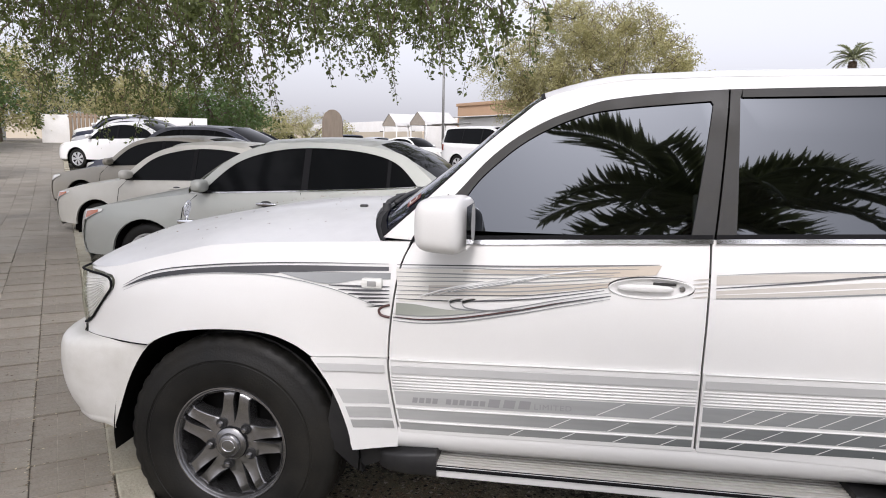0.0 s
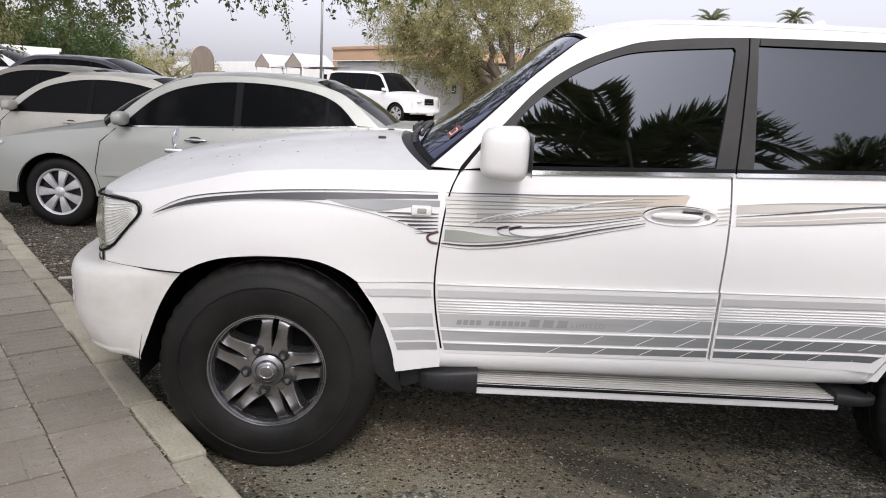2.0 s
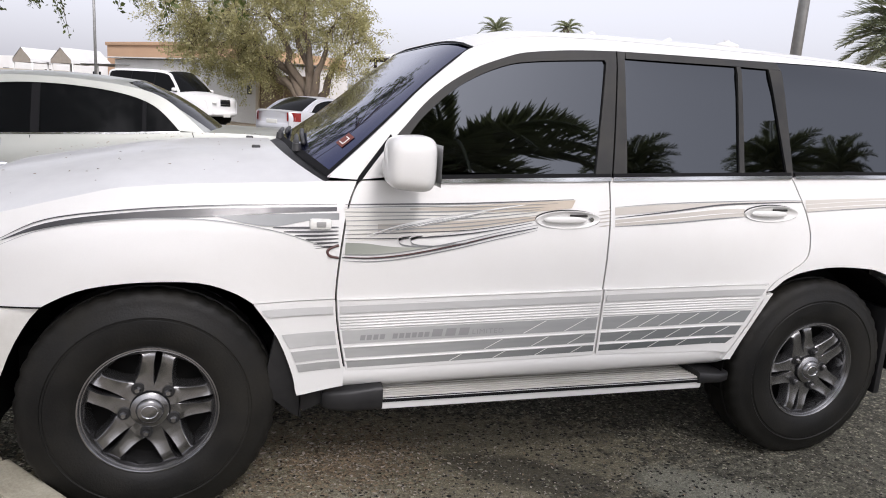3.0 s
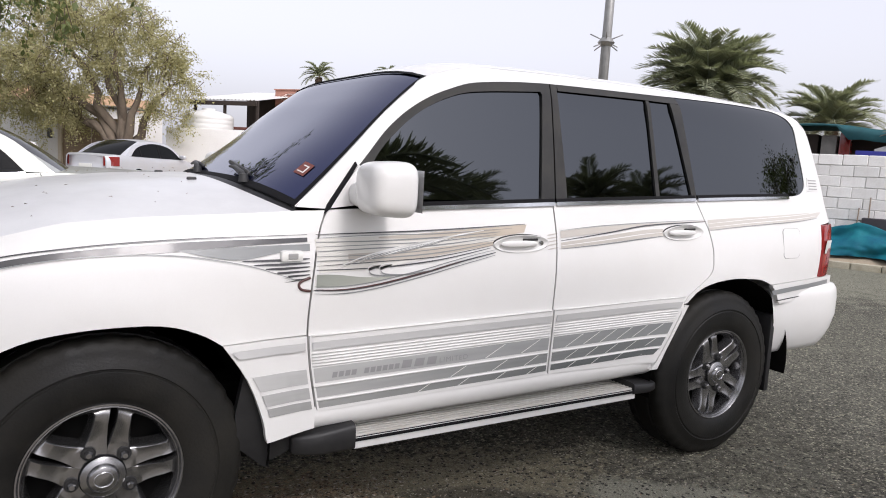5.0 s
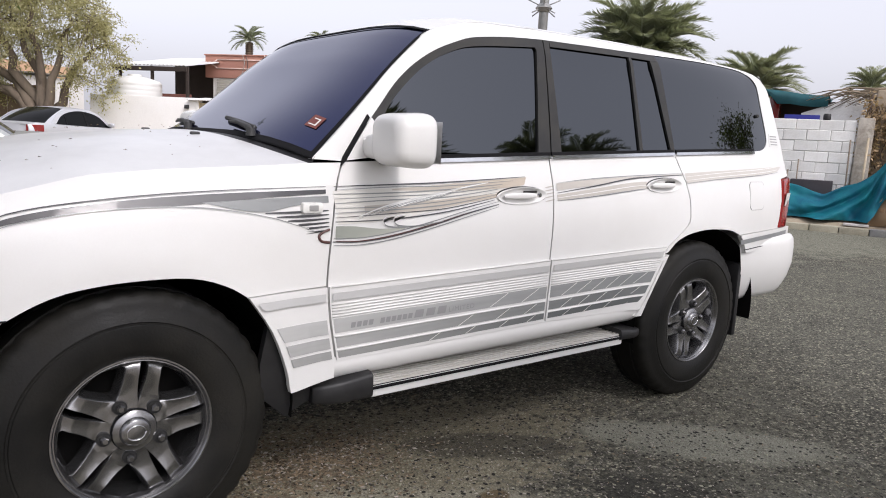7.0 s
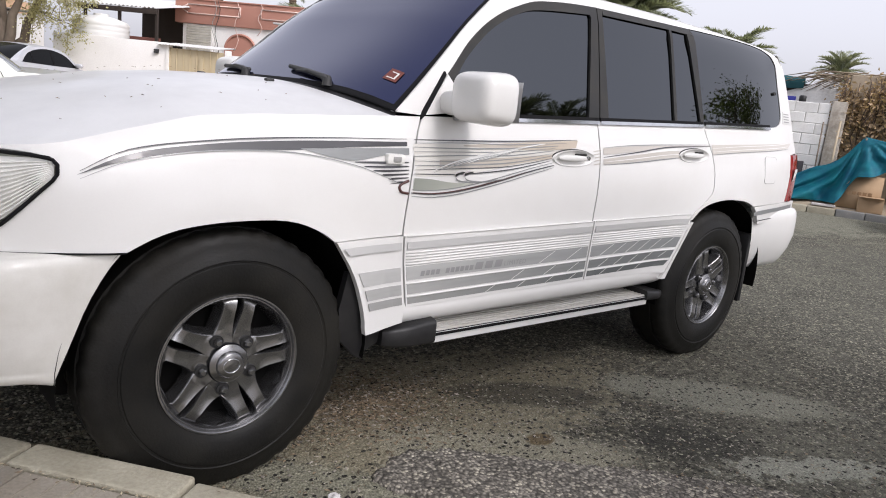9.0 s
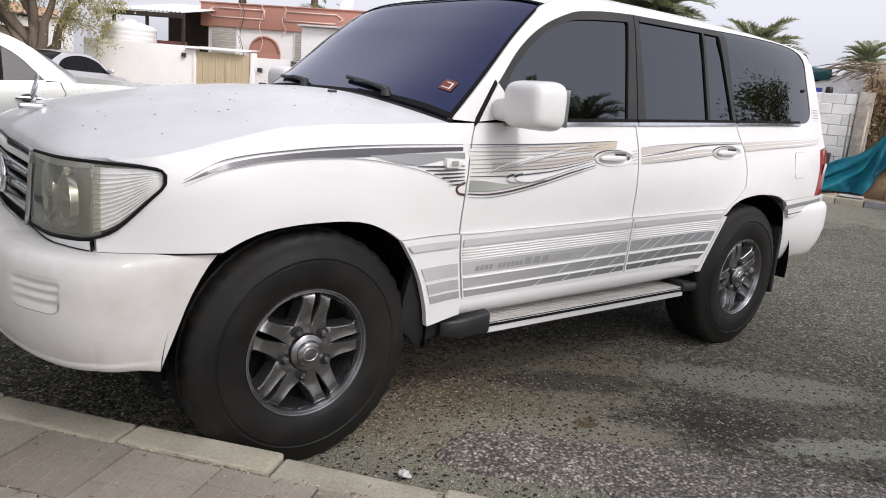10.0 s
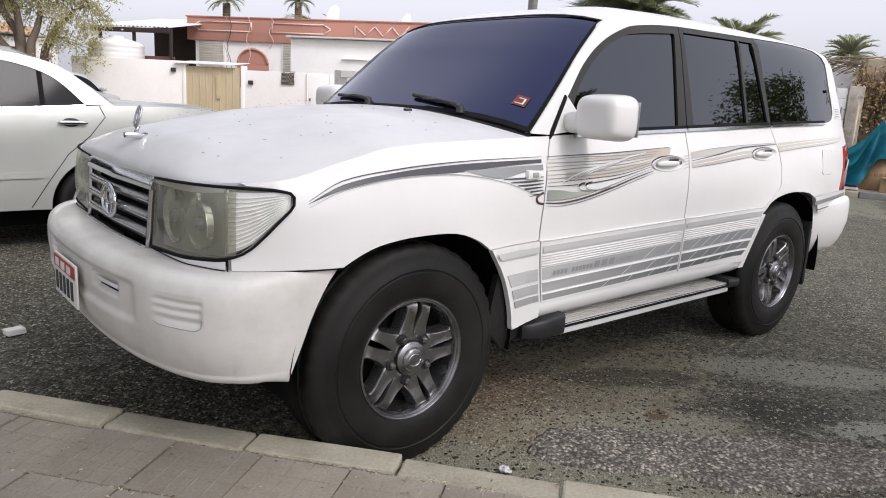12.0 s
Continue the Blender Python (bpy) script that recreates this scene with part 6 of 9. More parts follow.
KM = [kerb_mesh(0.53) for _ in range(3)]
for k in range(-26, 10):
    o = new("kerb_stone", KM[k % 3])
    o.parent = pave
    u = 0.030 + 0.53 * k
    o.matrix_basis = M_WALK @ pose(u, K0 + rng.uniform(-0.006, 0.006), rise(*walkway(u, K0)[:2]) + rng.uniform(-0.008, 0.006), rng.uniform(-0.7, 0.7), rng.uniform(-0.5, 0.5), rng.uniform(-0.7, 0.7))
for u0, u1 in ((-90, -13.75), (5.33, 60)):
    bm = bmesh.new()
    for k in range(int((u1 - u0) / 0.6)):
        a = u0 + 0.6 * k if u0 > 0 else u1 - 0.6 * (k + 1)
        h = rise(*walkway(a, K0)[:2])
        add_box(bm, (a, K0 - 0.128, h - 0.05), (a + 0.594, K0, h + KZ), 0.012, M_WALK, 1)
    part("kerb_run", bm, M_KERB, pave)["kind"] = "stuff"
# bed under the tiles
bm = bmesh.new()
us = [-300, -120, -60, -46, -40] + list(range(-34, -6, 2)) + [-5, -4, -3, -2, -1, 0, 60, 300]
top = [[bm.verts.new(walkway(u, n, KZ - 0.014 + rise(*walkway(u, n)[:2]))) for n in (-300, -20, -6, -3, -1.5, K0 - 0.126)] for u in us]
for a, b in zip(top, top[1:]):
    for i in range(5):
        bm.faces.new((a[i], b[i], b[i + 1], a[i + 1]))
part("bed", bm, M_JOINT, pave)
T = 0.312


def tile_into(bm, x, y, z=0.0, grooves=True, skew=0.0):
    nx, ny = (5, 3) if grooves else (1, 1)
    e, gq = (0.0028, 0.0022) if grooves else (0.0012, 0.0)
    for i in range(nx):
        for j in range(ny):
            x0, x1 = x + e + (T - 2 * e) * i / nx + (gq if i else 0), x + e + (T - 2 * e) * (i + 1) / nx - (gq if i < nx - 1 else 0)
            y0, y1 = y - T + e + (T - 2 * e) * j / ny + (gq * 0.25 if j else 0), y - T + e + (T - 2 * e) * (j + 1) / ny - (gq * 0.25 if j < ny - 1 else 0)
            lo = [bm.verts.new((a, b, z - 0.003 if grooves else z - 0.02)) for a, b in ((x0, y0), (x1, y0), (x1, y1), (x0, y1))]
            q = 0.0012
            hi = [bm.verts.new((a, b, z)) for a, b in ((x0 + q, y0 + q), (x1 - q, y0 + q), (x1 - q, y1 - q), (x0 + q, y1 - q))]
            bm.faces.new(hi)
            for k in range(4):
                bm.faces.new((lo[k], lo[(k + 1) % 4], hi[(k + 1) % 4], hi[k]))
    if grooves:
        a, b, c, d = x + e, x + T - e, y - T + e, y - e
        base = [bm.verts.new(p) for p in ((a, c, z - 0.0016), (b, c, z - 0.0016), (b, d, z - 0.0016), (a, d, z - 0.0016))]
        bm.faces.new(base).material_index = 1
        foot = [bm.verts.new((p.co.x, p.co.y, z - 0.03)) for p in base]
        for k in range(4):
            bm.faces.new((foot[k], foot[(k + 1) % 4], base[(k + 1) % 4], base[k]))


bm = bmesh.new()
tile_into(bm, 0, 0)
TM = bpy.data.meshes.new("paving_tile")
bm.to_mesh(TM)
bm.free()
TM.materials.append(M_PAVER)
TM.materials.append(M_SAND)
N0 = K0 - 0.131
near_cells = set()
for i in range(-22, 5):
    for j in range(0, 10):
        if len(near_cells) < 300:
            near_cells.add((i, j))
            o = new("paving_tile", TM)
            o.parent = pave
            o.matrix_basis = M_WALK @ pose(0.201 + T * i, N0 - T * j, KZ - 0.004 + rise(*walkway(0.36 + T * i, N0 - T * j - 0.15)[:2]) + rng.uniform(-0.004, 0.003), rng.uniform(-0.6, 0.6), rng.uniform(-0.6, 0.6), rng.uniform(-0.7, 0.7))
bm = bmesh.new()
for i in range(-150, 60):
    for j in range(0, 18):
        if (i, j) not in near_cells:
            tile_into(bm, 0.201 + T * i, N0 - T * j, KZ - 0.004 + rng.uniform(-0.002, 0.002), grooves=False)
bmesh.ops.transform(bm, matrix=M_WALK, verts=bm.verts[:])
for v in bm.verts:
    v.co.z += rise(v.co.x, v.co.y)
part("paving_tiles", bm, M_PAVE_FAR, pave, smooth=False)["kind"] = "stuff"

# litter: leaf bits and chips of stone on asphalt and pavement
M_LEAF_DRY = mat("dry_leaf", (0.165, 0.125, 0.080), 0.85, island=0.7)
M_CHIP = mat("stone_chip", (0.30, 0.27, 0.23), 0.9, island=0.6)


def litter(name, count, region, size, material, label, cat, seed, flat=True):
    rng = random.Random(seed)
    bm = bmesh.new()
    made = 0
    while made < count:
        x, y, z = region(rng)
        L, a = size * rng.uniform(0.5, 1.6), rng.uniform(0, 6.28)
        c, s = math.cos(a), math.sin(a)
        w = L * rng.uniform(0.25, 0.6)
        h = L * (0.25 if flat else 0.6)
        vs = [bm.verts.new((x + c * p - s * q, y + s * p + c * q, z + r)) for p, q, r in ((L, 0, 0.001), (0, w, h * rng.random()), (-L, 0, 0.001), (0, -w, h * rng.random()))]
        t = bm.verts.new((x, y, z + h))
        for k in range(4):
            bm.faces.new((vs[k], vs[(k + 1) % 4], t))
        made += 1
    thing(name, bm, material, label, cat, kind="stuff", smooth=False)


def on_lot(rng):
    while True:
        u, n = rng.uniform(-14, 5), K0 + 0.02 + abs(rng.gauss(0, 1.6))
        p = walkway(u, n)
        if -6 < p.x < 6 and p.y < 6:
            return p.x, p.y, rise(p.x, p.y) - 0.002


def at_wheel(rng):
    return 0.74 + rng.gauss(0, 0.22), 0.36 + rng.gauss(0, 0.17), 0.0


def on_pave(rng):
    p = walkway(rng.uniform(-10, 2.5), K0 - abs(rng.gauss(0, 1.0)))
    return p.x, p.y, KZ + rise(p.x, p.y)


def kerb_foot(rng):
    p = walkway(rng.uniform(-12, 3), K0 + 0.01 + abs(rng.gauss(0, 0.12)))
    return p.x, p.y, 0.0 + rise(p.x, p.y)


litter("leaf_litter", 4200, on_lot, 0.008, M_LEAF_DRY, "dry leaf bits strewn over the asphalt", "litter", 1)
litter("leaf_litter", 900, kerb_foot, 0.010, M_LEAF_DRY, "dry leaves gathered along the kerb", "litter", 2)
litter("leaf_litter", 3200, at_wheel, 0.009, M_LEAF_DRY, "small heap of brown leaf litter by the front wheel", "litter", 3)
litter("leaf_litter", 700, at_wheel, 0.009, M_CHIP, "pale bits among the leaf litter by the front wheel", "litter", 13)
def in_joints(rng):
    """Bits caught in the joints between tiles and along the kerb."""
    if rng.random() < 0.55:
        u, n = rng.uniform(-7, 1.7), N0 - T * rng.choice((0, 0, 0, 1, 1, 2, 3)) + rng.gauss(0, 0.008)
    else:
        u, n = 0.201 + T * rng.randint(-22, 5) + rng.gauss(0, 0.007), N0 - rng.uniform(0, 2.2)
    p = walkway(u, n)
    return p.x, p.y, KZ - 0.004 + rise(p.x, p.y)


def under_sedan(rng):
    p = walkway(rng.uniform(-6.5, -2.2), K0 + 0.02 + abs(rng.gauss(0, 0.45)))
    return p.x, p.y, 0.0 + rise(p.x, p.y)


M_STRAW = mat("pale_straw_bits", (0.42, 0.36, 0.25), 0.85, island=0.5)
litter("leaf_litter", 800, on_pave, 0.008, M_LEAF_DRY, "few dry leaf bits on the pavement", "litter", 4)
litter("leaf_litter", 320, on_pave, 0.008, M_STRAW, "pale straw bits on the pavement", "litter", 14)
litter("leaf_litter", 2600, in_joints, 0.0065, M_STRAW, "pale straw and sand caught in the tile joints", "litter", 15)
litter("leaf_litter", 1300, in_joints, 0.0065, M_LEAF_DRY, "brown bits caught in the tile joints", "litter", 16)
litter("leaf_litter", 2600, under_sedan, 0.011, M_LEAF_DRY, "brown leaf litter lying along the kerb by the sedan", "litter", 17)
litter("gravel", 500, under_sedan, 0.014, M_CHIP, "grey stones among the leaves along the kerb", "gravel", 18, False)
litter("gravel", 6000, on_lot, 0.006, M_CHIP, "loose pale stone chips on the asphalt", "gravel", 5, False)
litter("gravel", 700, kerb_foot, 0.009, M_CHIP, "loose stones along the kerb", "gravel", 6, False)
def near_lot(rng):
    return rng.gauss(1.2, 1.3), rng.uniform(-1.5, 0.5), -0.002


M_CHIPDK = mat("dark_stone_chip", (0.06, 0.055, 0.05), 0.9, island=0.6)
litter("gravel", 8000, near_lot, 0.0045, M_CHIP, "pale grit on the asphalt by the car", "gravel", 7, False)
litter("gravel", 8000, near_lot, 0.0055, M_CHIPDK, "dark stone chips on the asphalt by the car", "gravel", 8, False)
# a crumpled tissue and a scrap of white card
M_PAPER = mat("white_tissue", (0.58, 0.56, 0.55), 0.8, var=0.3, scale=40)
bm = bmesh.new()
bmesh.ops.create_icosphere(bm, subdivisions=3, radius=0.03)
for v in bm.verts:
    v.co *= 1 + 0.7 * noise.noise(v.co * 45)
    v.co.z = max(0.0, v.co.z * 0.7 + 0.012)
thing("tissue", bm, M_PAPER, "crumpled white tissue on the ground by the kerb", "tissue", m=Matrix.Translation((0.266, -0.235, 0.0)) @ Matrix.Diagonal((0.72, 0.72, 0.6, 1)), smooth=False)
bm = box((-0.05, -0.02, 0), (0.05, 0.02, 0.012), 0.003)
thing("card_scrap", bm, M_PAPER, "small white card scrap on the asphalt", "scrap", m=pose(-2.0, 2.45, 0.0, 0, 0, 25))
for x, y, s in ((-1.75, 1.72, 0.045), (-1.6, 1.5, 0.05), (-1.95, 2.05, 0.04)):
    bm = bmesh.new()
    bmesh.ops.create_icosphere(bm, subdivisions=2, radius=s)
    for v in bm.verts:
        v.co *= 1 + 0.35 * noise.noise(v.co * 20)
        v.co.z = max(0.0, v.co.z * 0.6 + 0.02)
    thing("stone", bm, M_CHIP, "grey stone lying by the kerb", "stone", "stones by the kerb", smooth=False, m=Matrix.Translation((x, y, 0)))

# white carton left lying by the kerb
bm = bmesh.new()
add_box(bm, (-0.045, -0.03, 0), (0.045, 0.03, 0.032), 0.004, Matrix.Translation((-0.925, 2.20, 0.002)) @ pose(0, 0, 0, 0, 0, 12), 1)
for v in bm.verts:
    v.co += Vector((0.005 * noise.noise(v.co * 23), 0.005 * noise.noise(v.co * 19), 0.0))
thing("carton", bm, mat("white_card", (0.70, 0.69, 0.65), 0.8, var=0.4, scale=25, tint=(0.5, 0.48, 0.43)), "small squashed white carton lying on the asphalt", "carton", smooth=False)

# ---------------- the other parked cars ----------------
M_CARGLASS = mat("dark_car_glass", (0.005, 0.0055, 0.006), 0.06, spec=0.07)
M_HUBCAP = mat("silver_wheel_trim", (0.62, 0.62, 0.63), 0.35, metal=0.5, var=0.3, scale=20)


def road_wheel(owner, cx, y, R, rim, spokes, flip, material, w=0.10):
    W = new("wheel")
    W.empty_display_size = 0.1
    W.parent = owner
    W.matrix_basis = Matrix.Translation((cx, y + (-w if flip else w), R)) @ (Matrix.Rotation(math.pi, 4, "Z") if flip else Matrix.Identity(4))
    o = -w
    prof = [(rim, o + 0.03), (rim + 0.012, o + 0.008), (rim + 0.04, o), (R - 0.03, o + 0.006), (R - 0.008, o + 0.02), (R, o + 0.04), (R, w - 0.04), (R - 0.02, w), (rim, w - 0.02)]
    part("tyre", lathe(prof, 40), M_RUBBER, W)
    r = part("rim", lathe([(rim + 0.004, o + 0.012), (rim - 0.008, o + 0.016), (rim - 0.016, o + 0.03), (rim - 0.03, o + 0.07), (0.0, o + 0.075)], 40), M_ALLOY_DK, W)
    part("rim_edge", lathe([(rim + 0.006, o + 0.014), (rim + 0.002, o + 0.006), (rim - 0.012, o + 0.010), (rim - 0.018, o + 0.025)], 40), material, r)
    for k in range(spokes):
        bm = bmesh.new()
        rows = []
        for t in np.linspace(0, 1, 5):
            q = 0.03 + (rim - 0.045) * t
            half = (0.018 + 0.028 * t) * (7 / spokes) * (rim / 0.2)
            a0 = 2 * math.pi * k / spokes + 0.2
            face = o + 0.022 - 0.010 * math.sin(math.pi * t)
            rows.append([bm.verts.new((q * math.sin(a0) + s * math.cos(a0), face + d, q * math.cos(a0) - s * math.sin(a0))) for s, d in ((-half, 0.02), (-half * 0.8, 0.002), (0, 0), (half * 0.8, 0.002), (half, 0.02))])
        for a, b in zip(rows, rows[1:]):
            for i in range(4):
                bm.faces.new((a[i], a[i + 1], b[i + 1], b[i]))
        bmesh.ops.recalc_face_normals(bm, faces=bm.faces[:])
        part("spoke", bm, material, r)
    part("centre_cap", lathe([(0.0, o + 0.008), (0.03, o + 0.010), (0.05, o + 0.02), (0.055, o + 0.05)], 24), material, r)


def parked_car(name, label, m, paint, P, detail=2, group="cars parked along the kerb", glass=None, bumper=None, spokes=7, trim=None, lamp=None):
    """A car with its nose at x = 0 and its near flank at y = 0. P: its lengths and heights.
    L length, W width, xf xr axles, R tyre, belt (front, rear) heights, hood heights (nose, cowl), a cowl x, rf rr roof's ends, c rear glass foot, zr roof, deck heights, sill"""
    glass = glass or M_CARGLASS
    L, W, xf, xr, R = P["L"], P["W"], P["xf"], P["xr"], P["R"]
    yc = W / 2
    car = empty(name, label, "car", group, m)
    zs, sill = P["zs"], P.get("sill", 0.24)           # shoulder line as (x, z)
    zr, rf, rr, a0, c0 = P["zr"], P["rf"], P["rr"], P["a"], P["c"]
    b0, b1 = lerp(zs, a0), lerp(zs, c0)

    def side(x, z):
        y = 0.03 * max(0, (0.55 - z) / 0.35) ** 2
        belt = lerp(zs, x)
        y += 0.04 * max(0, min(1, (z - (belt - 0.16)) / 0.16)) ** 2
        if z > belt:
            y += P.get("tumble", 0.36) * (z - belt)
        if x < 0.75:
            y += 0.30 * ((0.75 - x) / 0.75) ** 2.8
        if x > L - 0.7:
            y += 0.22 * ((x - L + 0.7) / 0.7) ** 2.8
        for cx in (xf, xr):
            r = math.hypot(x - cx, z - R)
            if r < R + 0.16:
                y -= 0.012 * min(1, (R + 0.16 - r) / 0.08)
        return y
    ra = R + 0.045

    def arch_pts(cx):
        return [p for p in arc(cx, R, ra, 205, -25, 20) if p[1] > sill + 0.01]
    low = [(0.10, sill + 0.06)] + arch_pts(xf) + arch_pts(xr) + [(L - 0.10, sill + 0.10)]
    outline = low + [(L - 0.01, 0.55), (L - 0.02, lerp(zs, L))] + [(x, lerp(zs, x)) for x in np.linspace(L - 0.06, 0.08, 34)] + [(0.02, 0.50)]
    split = [P["d1"], P["d2"], P["d3"]] if detail > 1 else []
    for far in (None, yc):
        body = part("body_side", sheet(outline, side, 0.10, 0.03, far), paint, car)
        for cx in (xf, xr):
            pts = arc(cx, R, ra + 0.004, -25, 205, 18)
            bm = bmesh.new()
            ys = (0.02, 0.30) if far is None else (W - 0.02, W - 0.30)
            g = [[bm.verts.new((x, y, z)) for y in ys] for x, z in pts]
            for p, q in zip(g, g[1:]):
                bm.faces.new((p[0], p[1], q[1], q[0]))
            bm.faces.new([bm.verts.new(p[1].co) for p in g])
            part("wheel_housing", bm, M_LINER, car)
        for d in split:
            seam = [(x, side(x, z) - 0.0015 if far is None else W - side(x, z) + 0.0015, z) for x, z in d]
            part("door_gap", tube(seam, 0.0035, 4), M_SEAM, car)
        # pillars and rail
        rail_o = spline([(a0 - 0.05, b0 + 0.0), ((a0 + rf) / 2 - 0.04, (b0 + zr) / 2 + 0.05), (rf, zr - 0.05), ((rf + rr) / 2, zr - 0.015), (rr, zr - 0.05), ((rr + c0) / 2 + 0.06, (zr + b1) / 2 + 0.06), (c0 + 0.10, b1 + 0.0)], 6)
        g0 = [(a0 + 0.07, b0 + 0.004), ((a0 + rf) / 2 + 0.06, (b0 + zr) / 2 + 0.03), (rf + 0.10, zr - 0.105), ((rf + rr) / 2, zr - 0.068), (rr - 0.06, zr - 0.105), ((rr + c0) / 2 - 0.03, (zr + b1) / 2 + 0.0), (c0 - 0.10, b1 + 0.004)]
        win_top = spline(g0, 6)
        part("window_rail", sheet(rail_o + win_top[::-1], side, 0.12, 0.02, far), paint, car)
        xb, xd = P["xb"], P.get("xd", None)
        cuts = [g0[0][0], xb - 0.03, xb + 0.03] + ([xd - 0.015, xd + 0.015] if xd else []) + [g0[-1][0]]
        for k in range(0, len(cuts), 2):
            x0, x1 = cuts[k], cuts[k + 1]
            top = [p for p in win_top if x0 + 0.002 < p[0] < x1 - 0.002]
            tx, tz = [p[0] for p in win_top], [p[1] for p in win_top]
            o = [(x0, float(np.interp(x0, tx, tz)))] + top + [(x1, float(np.interp(x1, tx, tz)))]
            if o[0][1] - lerp(zs, x0) > 0.02:
                o = [(x0, lerp(zs, x0) + 0.006)] + o
            if o[-1][1] - lerp(zs, x1) > 0.02:
                o = o + [(x1, lerp(zs, x1) + 0.006)]
            if len(o) > 2:
                part("window_glass", sheet(o, lambda x, z: side(x, z) + 0.008, 0.2, 0, far), glass, car)
        for x in [xb] + ([xd] if xd else []):
            w = 0.032 if x == xb else 0.016
            tz = float(np.interp(x, [p[0] for p in win_top], [p[1] for p in win_top]))
            part("pillar", sheet([(x - w, lerp(zs, x) + 0.004), (x - w, tz + 0.01), (x + w, tz + 0.01), (x + w, lerp(zs, x) + 0.004)], lambda x, z: side(x, z) + 0.002, 0.2, 0.01, far), M_SEAM, car)
        o = [(x, lerp(zs, x) - 0.004) for x in np.linspace(g0[0][0], g0[-1][0], 12)] + [(x, lerp(zs, x) + 0.010) for x in np.linspace(g0[-1][0], g0[0][0], 12)]
        part("belt_moulding", sheet(o, lambda x, z: side(x, z) - 0.004, 0.3, 0.006, far), trim or M_SEAM, car)
        if detail > 1:
            o = [(x, 0.50 + 0.02 * (x - xf)) for x in np.linspace(xf + ra + 0.04, xr - ra - 0.04, 8)]
            o = o + [(x, z + 0.045) for x, z in o[::-1]]
            part("side_moulding", sheet(o, lambda x, z: side(x, z) - 0.010, 0.3, 0.012, far), paint, car)
            for hx in P["handles"]:
                hz = lerp(zs, hx) - 0.115
                yb = side(hx, hz)
                bm = bmesh.new()
                blob(bm, (hx, (yb - 0.022) if far is None else W - yb + 0.022, hz), (0.105, 0.012, 0.016), 2.6, 20, 8)
                hd = part("door_handle", bm, trim or paint, car)
                bm = bmesh.new()
                blob(bm, (hx - 0.01, yb if far is None else W - yb, hz), (0.06, 0.006, 0.032), 2.2, 18, 8)
                part("handle_cup", bm, M_FRAME, hd)
        mx = a0 + 0.12
        bm = bmesh.new()
        mz = lerp(zs, mx) + 0.075
        blob(bm, (mx, -0.055 if far is None else W + 0.055, mz), (0.06, 0.105, 0.062), 3.2, 20, 12)
        part("wing_mirror", bm, paint, car)
        part("mirror_foot", box((mx - 0.04, -0.02 if far is None else W - 0.10, mz - 0.075), (mx + 0.06, 0.10 if far is None else W + 0.02, mz - 0.045), 0.012), M_SEAM, car)
        # lamps on the corners
        fl = far is not None

        def Yf(y):
            return W - y if fl else y
        lz0, lz1 = P["lamp"]

        def lamp_fn(u, v):
            t = u * 1.0
            x = 0.44 * (1 - t) ** 1.6 + 0.02
            zl = lz0 + (lz1 - lz0) * 0.85 * max(0.0, 1 - t * 1.7) ** 1.1 + 0.05 * (1 - t)      # swept back to a point
            zz = zl + (lz1 + 0.055 * (1 - t) - zl) * v
            y = side(x, min(zz, lerp(zs, x))) + 0.30 * max(0, t - 0.45) ** 1.2 - 0.006
            return (x - 0.012 - 0.04 * max(0, t - 0.45), Yf(y), zz)
        hl = part("headlamp", surf(lamp_fn, 14, 6, flip=fl), lamp or M_LENS_CLEAR, car)
        part("turn_lens", surf(lambda u, v: Vector(lamp_fn(0.07 + 0.33 * u, 0.10 + 0.72 * v)) + Vector((-0.004, 0.004 if fl else -0.004, 0)), 8, 4, flip=fl), M_ORANGE if P.get("amber", True) else M_LENS_CLEAR, hl)
        part("tail_lamp", surf(lambda u, v: (L - 0.30 * (1 - u) ** 1.5 - 0.02, Yf(side(L - 0.30 * (1 - u) ** 1.5 - 0.02, P["tail"][0]) - 0.008 + 0.22 * max(0, u - 0.5)), P["tail"][0] + (P["tail"][1] - P["tail"][0]) * v), 10, 5, flip=not fl), M_RED, car)
        for cx in (xf, xr):
            road_wheel(car, cx, 0.035 if far is None else W - 0.035, R, R * 0.66, spokes, fl, M_HUBCAP)
    # bonnet, roof, boot, glass, ends
    nose_z = lerp(zs, 0.12)

    def span(x, z, s):
        return yc + s * (yc - side(x, z))

    def bonnet(u, v):
        s = 2 * v - 1
        x = (0.05 + 0.17 * abs(s) ** 3) * (1 - u) + (a0 - 0.02 - 0.28 * (1 - s * s)) * u
        z0 = lerp(zs, x)
        return (x, span(x, z0, s), z0 + (P["crown"] * (0.35 + 0.65 * u)) * (1 - abs(s) ** 2.4))
    part("bonnet", surf(bonnet, 14, 16, lip=(0, 0, -0.03)), P.get("hood_mat", paint), car)

    def roof(u, v):
        s = 2 * v - 1
        x = rf + (rr - rf) * u - 0.10 * (1 - s * s) * (1 - 2 * u)
        ze = zr - 0.05 + 0.035 * math.sin(math.pi * u)
        return (x, span(rf + (rr - rf) * u, ze, s), ze + 0.055 * (1 - abs(s) ** 2.6))
    part("roof", surf(roof, 14, 16), paint, car)

    def wind(u, v):
        s = 2 * v - 1
        p = Vector((a0 - 0.05 - 0.28 * (1 - s * s), span(a0, b0, s), b0 + P["crown"] * (1 - abs(s) ** 2.4)))
        q = Vector(roof(0, v))
        return p.lerp(q, u) + Vector((-0.02, 0, 0.04)) * math.sin(math.pi * u) * (1 - abs(s) ** 4)
    part("windscreen", surf(wind, 10, 14, flip=True), glass, car)

